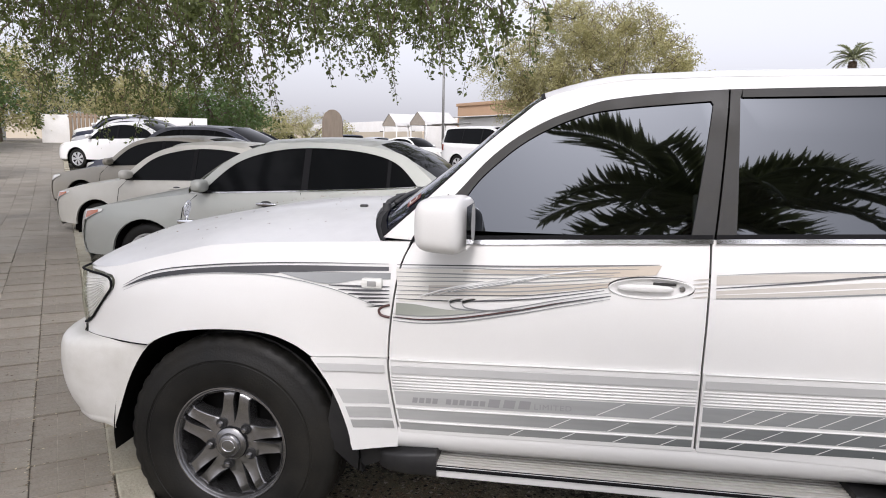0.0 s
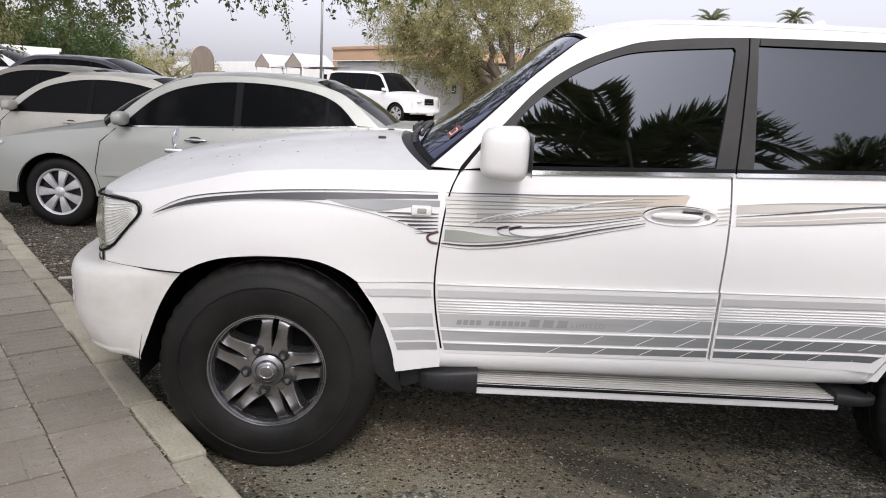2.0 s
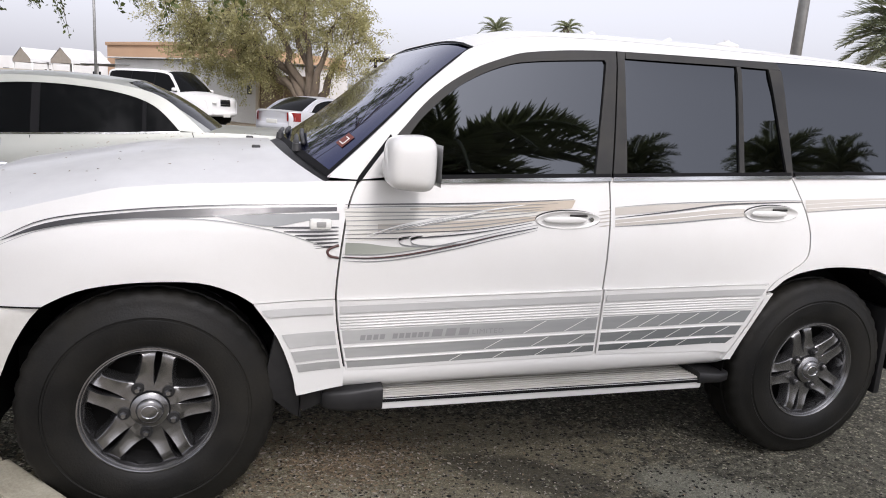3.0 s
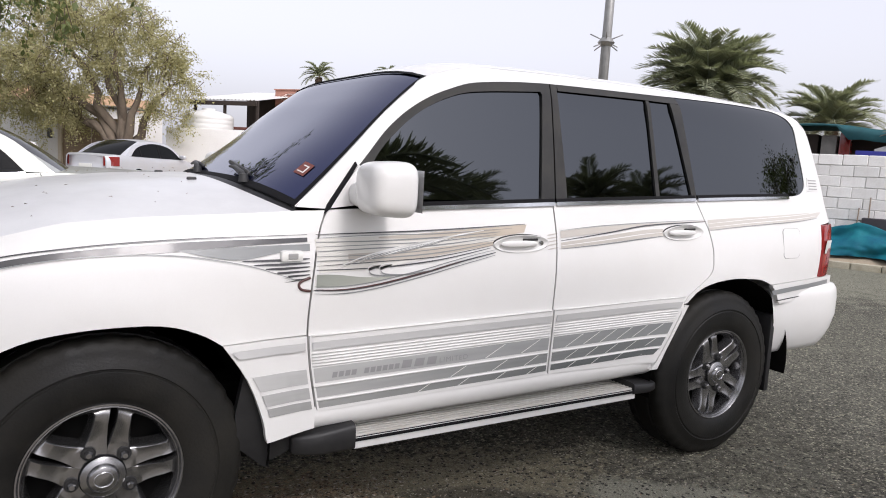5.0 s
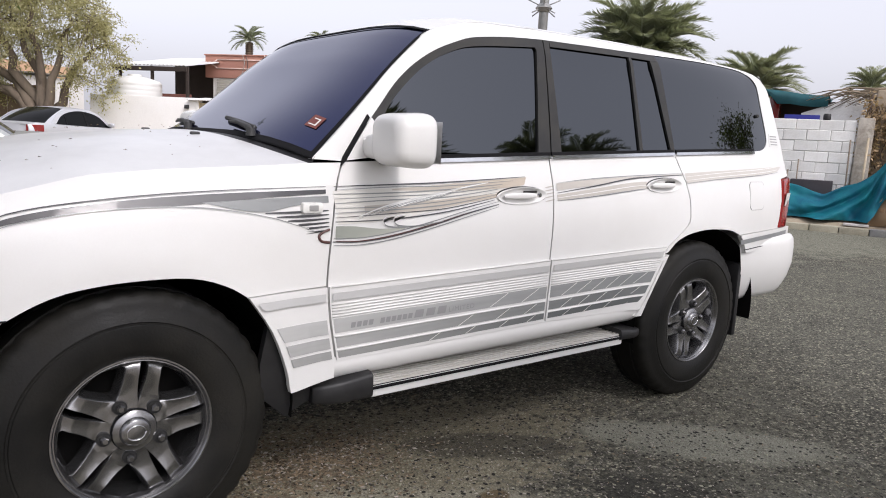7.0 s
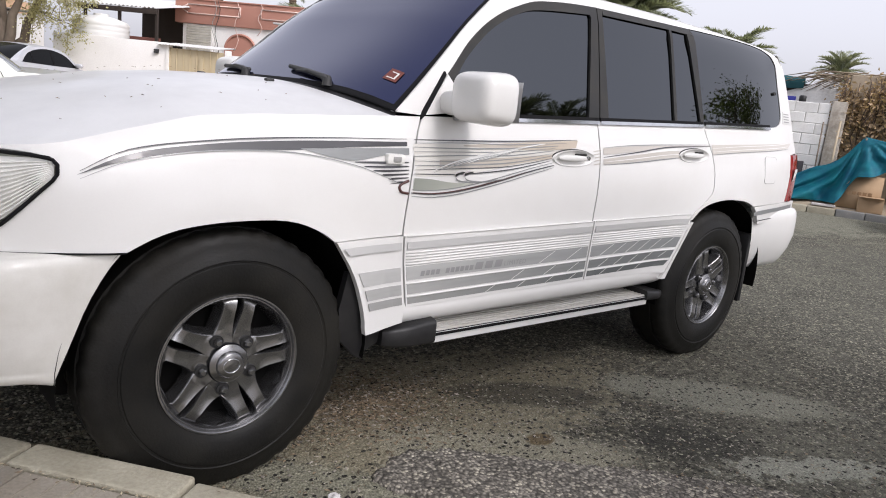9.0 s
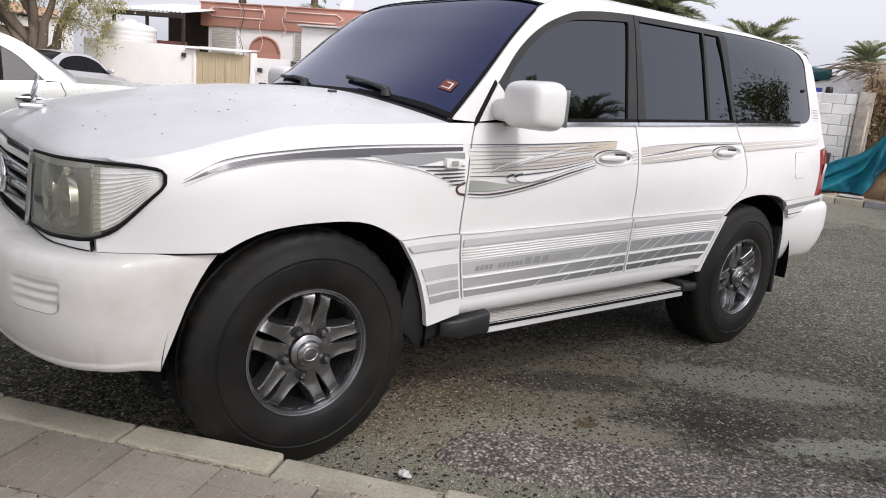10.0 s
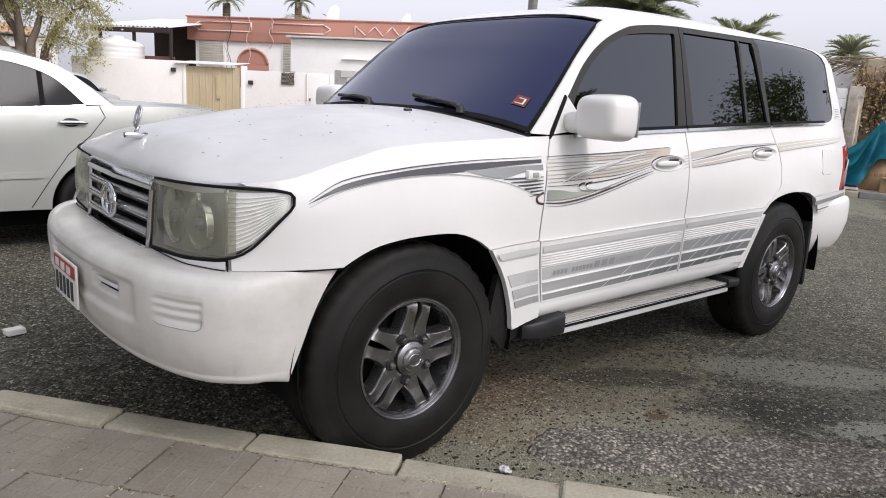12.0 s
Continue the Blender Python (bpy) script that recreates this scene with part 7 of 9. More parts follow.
    def rearw(u, v):
        s = 2 * v - 1
        p = Vector(roof(1, v))
        q = Vector((c0 + 0.10 + 0.14 * (1 - s * s), span(c0, b1, s), b1 + 0.02 * (1 - abs(s) ** 2.4)))
        return p.lerp(q, u) + Vector((0.02, 0, 0.035)) * math.sin(math.pi * u) * (1 - abs(s) ** 4)
    part("rear_glass", surf(lambda u, v: rearw(u, 0.10 + 0.80 * v), 8, 12, flip=True), glass, car)
    for v0 in (0.0, 0.90):
        part("rear_pillar", surf(lambda u, v: rearw(u, v0 + 0.10 * v), 8, 3, flip=True), paint, car)
    if L - c0 > 0.35:
        def deck(u, v):
            s = 2 * v - 1
            x = (c0 + 0.08 + 0.14 * (1 - s * s)) * (1 - u) + (L - 0.06 + 0.02 * (1 - s * s)) * u
            z0 = lerp(zs, min(x, L))
            return (x, span(min(x, L - 0.02), z0, s), z0 + 0.022 * (1 - abs(s) ** 2.4))
        part("boot_lid", surf(deck, 8, 14, lip=(0, 0, -0.03)), paint, car)

    def front(u, v):
        s = 2 * u - 1
        prof = [(sill + 0.02, 0.10), (sill + 0.10, 0.02), (0.42, -0.02), (0.54, -0.015), (0.60, 0.02), (nose_z - 0.04, 0.04), (nose_z + 0.01, 0.06)]
        k = v * 6
        z, d = lerp(list(enumerate(p[0] for p in prof)), k), lerp(list(enumerate(p[1] for p in prof)), k)
        x = d + 0.16 * abs(s) ** 3
        return (x - 0.02, span(max(0.06, x), z, s), z)
    fr = part("front_bumper", surf(front, 22, 14, flip=True), bumper or paint, car)
    part("air_intake", surf(lambda u, v: Vector(front(0.25 + 0.5 * u, 0.16 + 0.10 * v)) + Vector((-0.006, 0, 0)), 10, 3, flip=True), M_SEAM, fr)
    gp = part("grille", surf(lambda u, v: Vector(front(0.30 + 0.4 * u, 0.74 + 0.20 * v)) + Vector((-0.006, 0, 0)), 10, 3, flip=True), M_SEAM, car)
    for k in range(3):
        part("grille_bar", tube([Vector(front(0.30 + 0.4 * u, 0.77 + 0.06 * k)) + Vector((-0.012, 0, 0)) for u in np.linspace(0, 1, 9)], 0.006, 5), M_CHROME, gp)
    part("number_plate", box((-0.055, yc - 0.2, 0.38), (-0.04, yc + 0.2, 0.50), 0.004), M_PLATE_W, car)

    def rear(u, v):
        s = 2 * u - 1
        zt = lerp(zs, L)
        prof = [(sill + 0.08, 0.10), (sill + 0.16, 0.02), (0.50, -0.02), (0.60, 0.0), (0.66, 0.04), (zt, 0.06)]
        k = v * 5
        z, d = lerp(list(enumerate(p[0] for p in prof)), k), lerp(list(enumerate(p[1] for p in prof)), k)
        x = L - d - 0.12 * abs(s) ** 3
        return (x + 0.02, span(min(L - 0.05, x), z, s), z)
    part("rear_bumper", surf(rear, 20, 10, flip=False), bumper or paint, car)
    part("rear_plate", box((L + 0.005, yc - 0.2, 0.62), (L + 0.02, yc + 0.2, 0.74), 0.004), M_PLATE_W, car)
    part("underbody", box((0.35, 0.22, 0.16), (L - 0.35, W - 0.22, 0.55), 0.03), M_LINER, car)
    part("cabin", box((a0 + 0.35, 0.25, 0.5), (c0 - 0.2, W - 0.25, min(b0, b1) + 0.02), 0.03), M_LINER, car)
    return car


def paint(name, c, dust=(0.5, 0.47, 0.42), amount=0.5, rough=0.35, metal=0.0):
    return mat(name, c, rough, metal=metal, var=amount, scale=2.2, tint=dust, coat=0.5, fine=0.03, bump_scale=150, rough_var=0.25)


P_CAMRY = paint("silver_green_paint", (0.36, 0.375, 0.345), (0.41, 0.41, 0.38), 0.5, 0.34, 0.25)
P_CREAM = paint("cream_white_paint", (0.50, 0.49, 0.44), (0.42, 0.40, 0.35))
P_TAUPE = paint("grey_beige_paint", (0.28, 0.265, 0.225), (0.34, 0.31, 0.26), 0.5, 0.4, 0.2)
P_DARK = paint("dark_blue_paint", (0.03, 0.035, 0.06), (0.14, 0.13, 0.12), 0.4)
P_BUMP = paint("brown_bumper", (0.16, 0.11, 0.085), (0.22, 0.17, 0.13))
P_WHITE = paint("plain_white_paint", (0.80, 0.80, 0.79), (0.70, 0.69, 0.66), 0.3)
P_SILVER = paint("silver_paint", (0.56, 0.57, 0.60), (0.55, 0.53, 0.50), 0.4, 0.32, 0.4)

SEDAN = dict(L=4.92, W=1.80, xf=0.94, xr=3.80, R=0.325, zs=[(0.0, 0.70), (0.15, 0.745), (0.5, 0.82), (1.0, 0.90), (1.50, 0.965), (2.6, 1.012), (3.3, 1.05), (3.8, 1.085), (4.2, 1.09), (4.8, 1.075), (4.92, 1.0)],
             a=1.46, rf=2.14, rr=3.24, c=3.80, zr=1.488, crown=0.075, xb=2.60, xd=3.42, lamp=(0.60, 0.725), tail=(0.70, 0.95), handles=(2.24, 3.60),
             d1=[(1.50, 0.95), (1.36, 0.82), (1.31, 0.55), (1.36, 0.33)], d2=[(2.57, 1.00), (2.56, 0.7), (2.54, 0.33)], d3=[(3.80, 1.08), (3.83, 1.0), (3.72, 0.86), (3.56, 0.72), (3.42, 0.52), (3.30, 0.33)])


def at_kerb(x, y, turn):
    """Pose of a parked car whose near front corner is (x, y); turn: degrees from the x axis, clockwise."""
    return pose(x, y, 0, 0, 0, -turn)


parked_car("silver_sedan", "dusty silver-green four-door sedan with black tinted windows", at_kerb(-3.79, 4.03, 1), P_CAMRY, SEDAN, trim=M_CHROME)
S2 = dict(SEDAN, L=4.45, W=1.70, xf=0.90, xr=3.40, R=0.30, zr=1.42, a=1.30, rf=1.98, rr=3.0, c=3.75, xb=2.35, xd=3.2, handles=(2.15, 3.05), lamp=(0.58, 0.69),
          d1=[(1.38, 0.92), (1.26, 0.80), (1.22, 0.55), (1.30, 0.33)], d2=[(2.36, 0.95), (2.34, 0.33)], d3=[(3.7, 1.0), (3.6, 0.8), (3.2, 0.7), (3.0, 0.33)],
          zs=[(0.0, 0.67), (0.15, 0.71), (0.5, 0.80), (1.0, 0.87), (1.35, 0.92), (2.4, 0.94), (3.6, 0.98), (4.2, 1.0), (4.45, 0.95)])
parked_car("white_sedan", "dusty cream-white sedan with amber corner lamps and black windows", at_kerb(-5.98, 6.45, 3), P_CREAM, S2)
S3 = dict(SEDAN, L=4.75, zr=1.50, rr=3.4, c=4.3, W=1.78, amber=False, hood_mat=P_DARK)
parked_car("beige_sedan", "dusty grey-beige car with a dark bonnet and brown front bumper", at_kerb(-8.55, 9.6, 4), P_TAUPE, S3, bumper=P_BUMP)
S4 = dict(SEDAN, zr=1.60, rr=3.6, c=4.45, amber=False)
parked_car("dark_sedan", "dusty dark blue estate car with tinted windows", at_kerb(-9.7, 12.2, 4), P_DARK, S4, detail=1)
S5 = dict(S2, amber=False, R=0.31)
for k, (x, y, p, lab) in enumerate(((-14.4, 17.4, P_WHITE, "white sedan with dark windows and alloy wheels"), (-16.4, 20.6, P_SILVER, "silver-grey sedan with tinted windows"), (-18.3, 23.2, P_DARK, "dark sedan under the trees"),
                                    (-20.2, 25.8, P_WHITE, "white sedan in the far end of the row"), (-22.2, 28.4, P_SILVER, "pale silver hatchback at the row's end"))):
    parked_car("parked_sedan", lab, at_kerb(x, y, 5), p, S5, detail=1)

# ---------------- cars across the lot ----------------
def at_street(u, n, turn, back=False):
    """turn: heading of the car's tail, degrees from +x."""
    p = street(u, n)
    return pose(p.x, p.y, 0, 0, 0, turn)


SUV2 = dict(SEDAN, L=4.85, W=1.92, xf=0.88, xr=3.72, R=0.39, zr=1.90, rf=1.95, rr=4.45, a=1.30, c=4.72, sill=0.38, crown=0.09, xb=2.45, xd=3.50, lamp=(0.86, 1.03), tail=(0.95, 1.2), amber=False, tumble=0.30,
            zs=[(0.0, 0.98), (0.15, 1.02), (0.5, 1.09), (1.0, 1.15), (1.40, 1.18), (2.4, 1.21), (3.6, 1.24), (4.6, 1.26), (4.85, 1.24)],
            d1=[(1.38, 1.15), (1.30, 0.8), (1.34, 0.48)], d2=[(2.46, 1.2), (2.44, 0.48)], d3=[(3.55, 1.22), (3.5, 0.9), (3.2, 0.8), (3.1, 0.48)], handles=(2.25, 3.3))
parked_car("white_off_roader", "white four-wheel-drive estate with a rear spoiler, across the lot", at_street(-19.9, 16.2, 143), P_WHITE, SUV2, detail=1, group="cars across the lot", spokes=6)
parked_car("small_silver_sedan", "silver saloon with red tail lamps, parked by the wall", pose(4.3, 22.9, 0, 0, 0, 224), P_SILVER, S2, detail=1, group="cars across the lot")
for u, n, t, p, lab, dd in ((-52, 17.0, 60, P_DARK, "dark blue off-roader far across the lot", SUV2), (-50, 20.0, 70, P_WHITE, "white saloon far across the lot", S2), (-31.0, 17.5, 150, P_WHITE, "white saloon beside the carport", S2),
                        (-36, 17.6, 150, P_SILVER, "silver car under the carport", S2), (-62, 10, 60, P_WHITE, "white pick-up at the far end of the lot", SUV2), (-64, 14.5, 60, P_WHITE, "white pick-up near the bushes", SUV2)):
    parked_car("far_car", lab, at_street(u, n, t), p, dd, detail=1, group="cars across the lot")

# ---------------- buildings and walls across the lot ----------------
WN = 20.8
M_RENDER = mat("white_render", (0.84, 0.83, 0.805), 0.92, var=0.45, scale=0.9, tint=(0.72, 0.70, 0.66), fine=0.08, bump=0.25, bump_scale=25)
M_GREYWALL = mat("pale_block_render", (0.74, 0.73, 0.705), 0.92, var=0.5, scale=0.8, tint=(0.60, 0.585, 0.55), fine=0.08, bump=0.3, bump_scale=20)
M_BEIGE = mat("beige_render", (0.60, 0.53, 0.42), 0.92, var=0.4, scale=0.5, tint=(0.50, 0.43, 0.34), fine=0.06)
M_TANWALL = mat("tan_render", (0.50, 0.33, 0.21), 0.92, var=0.4, scale=0.5, tint=(0.42, 0.27, 0.17), fine=0.06)
M_BRICKRED = mat("red_brown_render", (0.44, 0.22, 0.165), 0.9, var=0.4, scale=0.8, tint=(0.36, 0.17, 0.13), fine=0.06)
M_PALEPINK = mat("pale_relief_line", (0.66, 0.50, 0.44), 0.9)
M_GATE = mat("beige_sheet_metal", (0.52, 0.44, 0.29), 0.6, var=0.4, scale=2, tint=(0.42, 0.34, 0.22), stretch=(1, 1, 0.3))
M_BROWNGATE = mat("brown_sheet_metal", (0.23, 0.165, 0.105), 0.65, var=0.5, scale=1.5, tint=(0.30, 0.22, 0.14))
M_ROOFSHEET = mat("white_corrugated_sheet", (0.66, 0.66, 0.65), 0.55, metal=0.2, var=0.4, scale=1.5, tint=(0.48, 0.46, 0.43))
M_DARKROOM = mat("dark_timber", (0.035, 0.025, 0.02), 0.9, var=0.4, scale=3)
M_MAROON = mat("maroon_timber", (0.17, 0.065, 0.05), 0.8, var=0.4, scale=4)
M_SHUTTER = mat("shutter_slat", (0.46, 0.44, 0.38), 0.6, var=0.3, scale=5)
M_TANK = mat("white_water_tank", (0.72, 0.72, 0.70), 0.5, var=0.3, scale=1.5, tint=(0.6, 0.58, 0.54))
M_STEELPOLE = mat("galvanised_pole", (0.30, 0.30, 0.29), 0.5, metal=0.5, var=0.4, scale=5)
M_WOODBOARD = mat("grey_wood_board", (0.22, 0.18, 0.14), 0.85, var=0.5, scale=6, stretch=(1, 1, 0.2))


def sbox(bm, u0, u1, n0, n1, z0, z1, bevel=0.0):
    return add_box(bm, (u0, n0, z0), (u1, n1, z1), bevel, M_STREET)


def s_obj(name, u0, u1, n0, n1, z0, z1, material, parent=None, label="", bevel=0.01):
    bm = bmesh.new()
    sbox(bm, u0, u1, n0, n1, z0, z1, bevel)
    return part(name, bm, material, parent, label)


def corrugated(u0, u1, n0, n1, z0, z1, pitch=0.15, amp=0.018, along="u"):
    """A wavy sheet from the eaves (n0, z0) to (n1, z1)."""
    bm = bmesh.new()
    N = int((u1 - u0) / pitch * 4)
    rows = []
    for k in range(N + 1):
        u = u0 + (u1 - u0) * k / N
        w = amp * math.sin(2 * math.pi * (u - u0) / pitch)
        rows.append([bm.verts.new(street(u, n0, z0 + w)), bm.verts.new(street(u, n1, z1 + w)), bm.verts.new(street(u, n1, z1 + w - 0.012)), bm.verts.new(street(u, n0, z0 + w - 0.012))])
    for a, b in zip(rows, rows[1:]):
        for i in range(4):
            bm.faces.new((a[i], a[(i + 1) % 4], b[(i + 1) % 4], b[i]))
    bmesh.ops.recalc_face_normals(bm, faces=bm.faces[:])
    return bm


def wall_run(name, u0, u1, h, label, material, n=WN, t=0.2):
    bm = bmesh.new()
    sbox(bm, u0, u1, n, n + t, -0.05, h, 0.012)
    return thing(name, bm, material, label, "wall", kind="structure")


wall_run("wall_yard_west", -18.9, -14.25, 2.12, "low white rendered yard wall", M_RENDER)
wall_run("wall_yard_east", -12.05, -2.0, 1.98, "low white rendered yard wall with peeling paint", M_RENDER)
for u in (-14.32, -12.05):
    s_obj("gate_post", u, u + 0.12, WN - 0.03, WN + 0.22, 0, 2.12, M_RENDER, None)
for o in [q for q in scene.collection.objects if q.name.startswith("gate_post")]:
    tagged(o, "white rendered gate post in the yard wall", "post", "gate posts")
# beige sheet gate
gate = empty("sheet_gate", "beige ribbed sheet-metal yard gate, closed", "gate")
for k in range(8):
    u0 = -14.18 + 0.26 * k
    s_obj("gate_panel", u0 + 0.012, u0 + 0.248, WN + 0.03, WN + 0.06, 0.05, 2.03, M_GATE, gate)
    s_obj("gate_rib", u0 - 0.012, u0 + 0.016, WN + 0.0, WN + 0.07, 0.05, 2.04, M_GATE, gate)
s_obj("gate_handle", -13.02, -12.86, WN - 0.02, WN + 0.02, 0.95, 1.75, M_GATE, gate)
thing("gate_canopy", corrugated(-14.6, -12.2, WN - 0.15, WN + 1.0, 2.10, 2.22, 0.12, 0.014), M_ROOFSHEET, "small corrugated sheet over the yard gate", "canopy")
# checked cloth over the wall, small meter box
M_CLOTH = mat("checked_cloth", (0.10, 0.09, 0.085), 0.95)
nt = M_CLOTH.node_tree
ck = nt.nodes.new("ShaderNodeTexChecker")
ck.inputs["Scale"].default_value = 14
ck.inputs["Color1"].default_value, ck.inputs["Color2"].default_value = (0.05, 0.05, 0.055, 1), (0.19, 0.165, 0.13, 1)
tcn = nt.nodes.new("ShaderNodeTexCoord")
nt.links.new(tcn.outputs["Object"], ck.inputs["Vector"])
nt.links.new(ck.outputs[0], nt.nodes["Principled BSDF"].inputs["Base Color"])
bm = bmesh.new()
g = [[bm.verts.new(street(-10.52 + 0.48 * i / 6, WN - 0.02 - 0.012 * math.sin(i * 1.7 + j) - (0.02 if j < 7 else -0.10), 1.55 + 0.46 * min(j, 7) / 7)) for j in range(9)] for i in range(7)]
for a, b in zip(g, g[1:]):
    for j in range(8):
        bm.faces.new((a[j], b[j], b[j + 1], a[j + 1]))
thing("hanging_cloth", bm, M_CLOTH, "dark checked cloth hung over the white wall", "cloth")
door = empty("yard_door", "white steel yard door in the wall", "door")
s_obj("door_leaf", -9.55, -8.75, WN - 0.035, WN + 0.0, 0.1, 1.93, M_RENDER, door)
for u in (-9.58, -8.75):
    s_obj("door_frame", u, u + 0.03, WN - 0.05, WN + 0.0, 0.0, 1.98, M_GREYWALL, door)
s_obj("door_handle", -9.47, -9.43, WN - 0.07, WN - 0.03, 1.05, 1.15, M_INK, door)
for u, z in ((-14.75, 1.78), (-11.75, 1.5), (-8.35, 1.72)):
    bm = bmesh.new()
    sbox(bm, u, u + 0.16, WN - 0.08, WN, z, z + 0.14, 0.01)
    thing("wall_lamp", bm, M_INK, "small dark wall lamp on the yard wall", "lamp", "wall lamps")

# the house behind: red parapet, shutters, arch
house = empty("house", "white single-storey house with a red-brown parapet, shutters and an arched window", "house")
HN = 25.0
s_obj("wall", -16.4, -5.0, HN, HN + 9, 0, 3.25, M_RENDER, house)
par = s_obj("parapet", -16.7, -5.2, HN - 0.12, HN + 0.25, 3.22, 4.12, M_BRICKRED, house, "red-brown parapet with pale relief lines")
s_obj("coping", -16.75, -5.15, HN - 0.16, HN + 0.29, 4.12, 4.17, M_BRICKRED, house)


def relief(pts, closed=True):
    bm = bmesh.new()
    q = pts + (pts[:1] if closed else [])
    for (u0, z0), (u1, z1) in zip(q, q[1:]):
        add_tube(bm, [street(u0, HN - 0.14, z0), street(u1, HN - 0.14, z1)], 0.028, 4)
    part("relief_line", bm, M_PALEPINK, par)


for u0, u1, d in ((-16.4, -13.8, -1), (-12.9, -10.4, 1), (-6.9, -5.4, -1)):
    if d < 0:
        relief([(u0, 3.78), (u0 + 0.3, 3.95), (u1, 3.95), (u1, 3.60), (u0 + 0.3, 3.60)])
    else:
        relief([(u0, 3.95), (u1 - 0.3, 3.95), (u1, 3.78), (u1 - 0.3, 3.60), (u0, 3.60)])
relief([(-9.4, 3.60), (-9.4, 3.95), (-8.95, 3.60), (-8.6, 3.95), (-8.25, 3.60), (-7.9, 3.95), (-7.55, 3.60), (-7.2, 4.0)], False)
for k, (u0, u1) in enumerate(((-16.2, -15.1), (-12.45, -11.25))):
    wd = s_obj("window", u0 - 0.06, u1 + 0.06, HN - 0.05, HN + 0.02, 1.95, 3.20, M_RENDER, house, "window with a closed roller shutter")
    for j in range(12):
        s_obj("shutter_slat", u0, u1, HN - 0.075, HN - 0.045, 1.98 + 0.1 * j, 2.065 + 0.1 * j, M_SHUTTER, wd)
aw = s_obj("arched_window", -14.5, -13.1, HN - 0.04, HN + 0.02, 1.4, 2.4, M_BRICKRED, house, "arched window in a red-brown surround")
bm = bmesh.new()
vs = [bm.verts.new(street(-13.8 + 0.70 * math.cos(a), HN - 0.045, 2.35 + 0.62 * math.sin(a))) for a in np.linspace(0, math.pi, 17)]
bm.faces.new(vs)
part("arch_field", bm, M_BRICKRED, aw)
bm = bmesh.new()
add_tube(bm, [street(-13.8 + 0.66 * math.cos(a), HN - 0.06, 2.35 + 0.58 * math.sin(a)) for a in np.linspace(0, math.pi, 17)], 0.05, 5)
part("arch_edge", bm, M_BRICKRED, aw)
# white annex in front with a lean-to roof
annex = empty("annex", "white rendered annex with a sloping sheet roof", "house")
s_obj("wall", -10.9, -5.2, 22.3, 25.0, 0, 3.22, M_RENDER, annex)
bm = bmesh.new()
add_box(bm, (-11.0, 22.1, 3.24), (-5.0, 24.9, 3.30), 0.01, M_STREET)
part("roof", bm, M_ROOFSHEET, annex)
s_obj("lintel", -8.9, -7.3, 22.2, 22.3, 2.55, 2.60, M_RENDER, annex)
s_obj("vent", -7.9, -7.6, 22.24, 22.3, 2.15, 2.40, M_INK, annex)
bm = corrugated(-6.6, -5.0, 22.0, 23.5, 3.34, 3.46, 0.2, 0.03)
part("roof_sheet", bm, M_ROOFSHEET, annex)
# cables hanging on the house front
M_CABLE = mat("grey_cable", (0.30, 0.29, 0.27), 0.7)
for u, dz, c in ((-14.9, 2.2, M_CABLE), (-13.9, 1.9, M_PALEPINK), (-12.9, 1.2, M_PALEPINK), (-14.75, 2.6, M_INK)):
    bm = tube([street(u + 0.10 * math.sin(k * 1.3), HN - 0.2, 4.15 - dz * k / 8) for k in range(9)], 0.014, 5)
    thing("hanging_cable", bm, c, "loose cable hanging down the house front", "cable", "hanging cables")
# roof-top things: dishes, tanks
for u, n, z, r in ((-11.2, 27, 4.45, 0.55), (-8.3, 28, 4.35, 0.5), (-17.0, 26.5, 3.65, 0.5)):
    dsh = empty("satellite_dish", "white satellite dish on the roof", "dish", "satellite dishes")
    m = Matrix.Translation(street(u, n, z)) @ pose(0, 0, 0, 70, 0, -150)
    part("bowl", lathe([(0.02, -0.20 * r), (0.5 * r, -0.15 * r), (0.85 * r, -0.04 * r), (r, 0.0), (r, 0.02), (0.5 * r, -0.13 * r)], 32, "z", m), M_TANK, dsh)
    part("pole", tube([street(u, n, 3.2), street(u, n, z)], 0.04, 8), M_STEELPOLE, dsh)
    part("feed_arm", tube([m @ Vector((0, 0, -0.15 * r)), m @ Vector((0.1, 0, 0.8 * r))], 0.02, 6), M_STEELPOLE, dsh)


def water_tank(u, n, z, r, h, label):
    t = empty("water_tank", label, "tank", "water tanks")
    prof = [(0.0, 0.0), (r, 0.0)]
    for k in range(6):
        prof += [(r, h * (k + 0.1) / 6.5), (r * 1.02, h * (k + 0.45) / 6.5), (r, h * (k + 0.8) / 6.5)]
    prof += [(r * 0.92, h * 0.96), (r * 0.45, h * 1.08), (r * 0.25, h * 1.10), (0.0, h * 1.10)]
    part("shell", lathe(prof, 32, "z", Matrix.Translation(street(u, n, z))), M_TANK, t)
    part("lid", lathe([(r * 0.27, h * 1.08), (r * 0.27, h * 1.16), (0, h * 1.18)], 24, "z", Matrix.Translation(street(u, n, z))), M_TANK, t)


water_tank(-18.1, 22.3, 1.70, 0.98, 1.15, "large white ribbed water tank behind the yard wall")
s_obj("tank_stand", -19.2, -17.0, 21.3, 23.3, 0, 1.69, M_GREYWALL)
tagged(bpy.data.objects["tank_stand"], "grey block stand under the water tank", "stand")
water_tank(-5.9, 28, 3.9, 0.45, 0.7, "white water tank on the house roof")
water_tank(-19.4, 29, 3.3, 0.6, 0.9, "white water tank on a far roof")
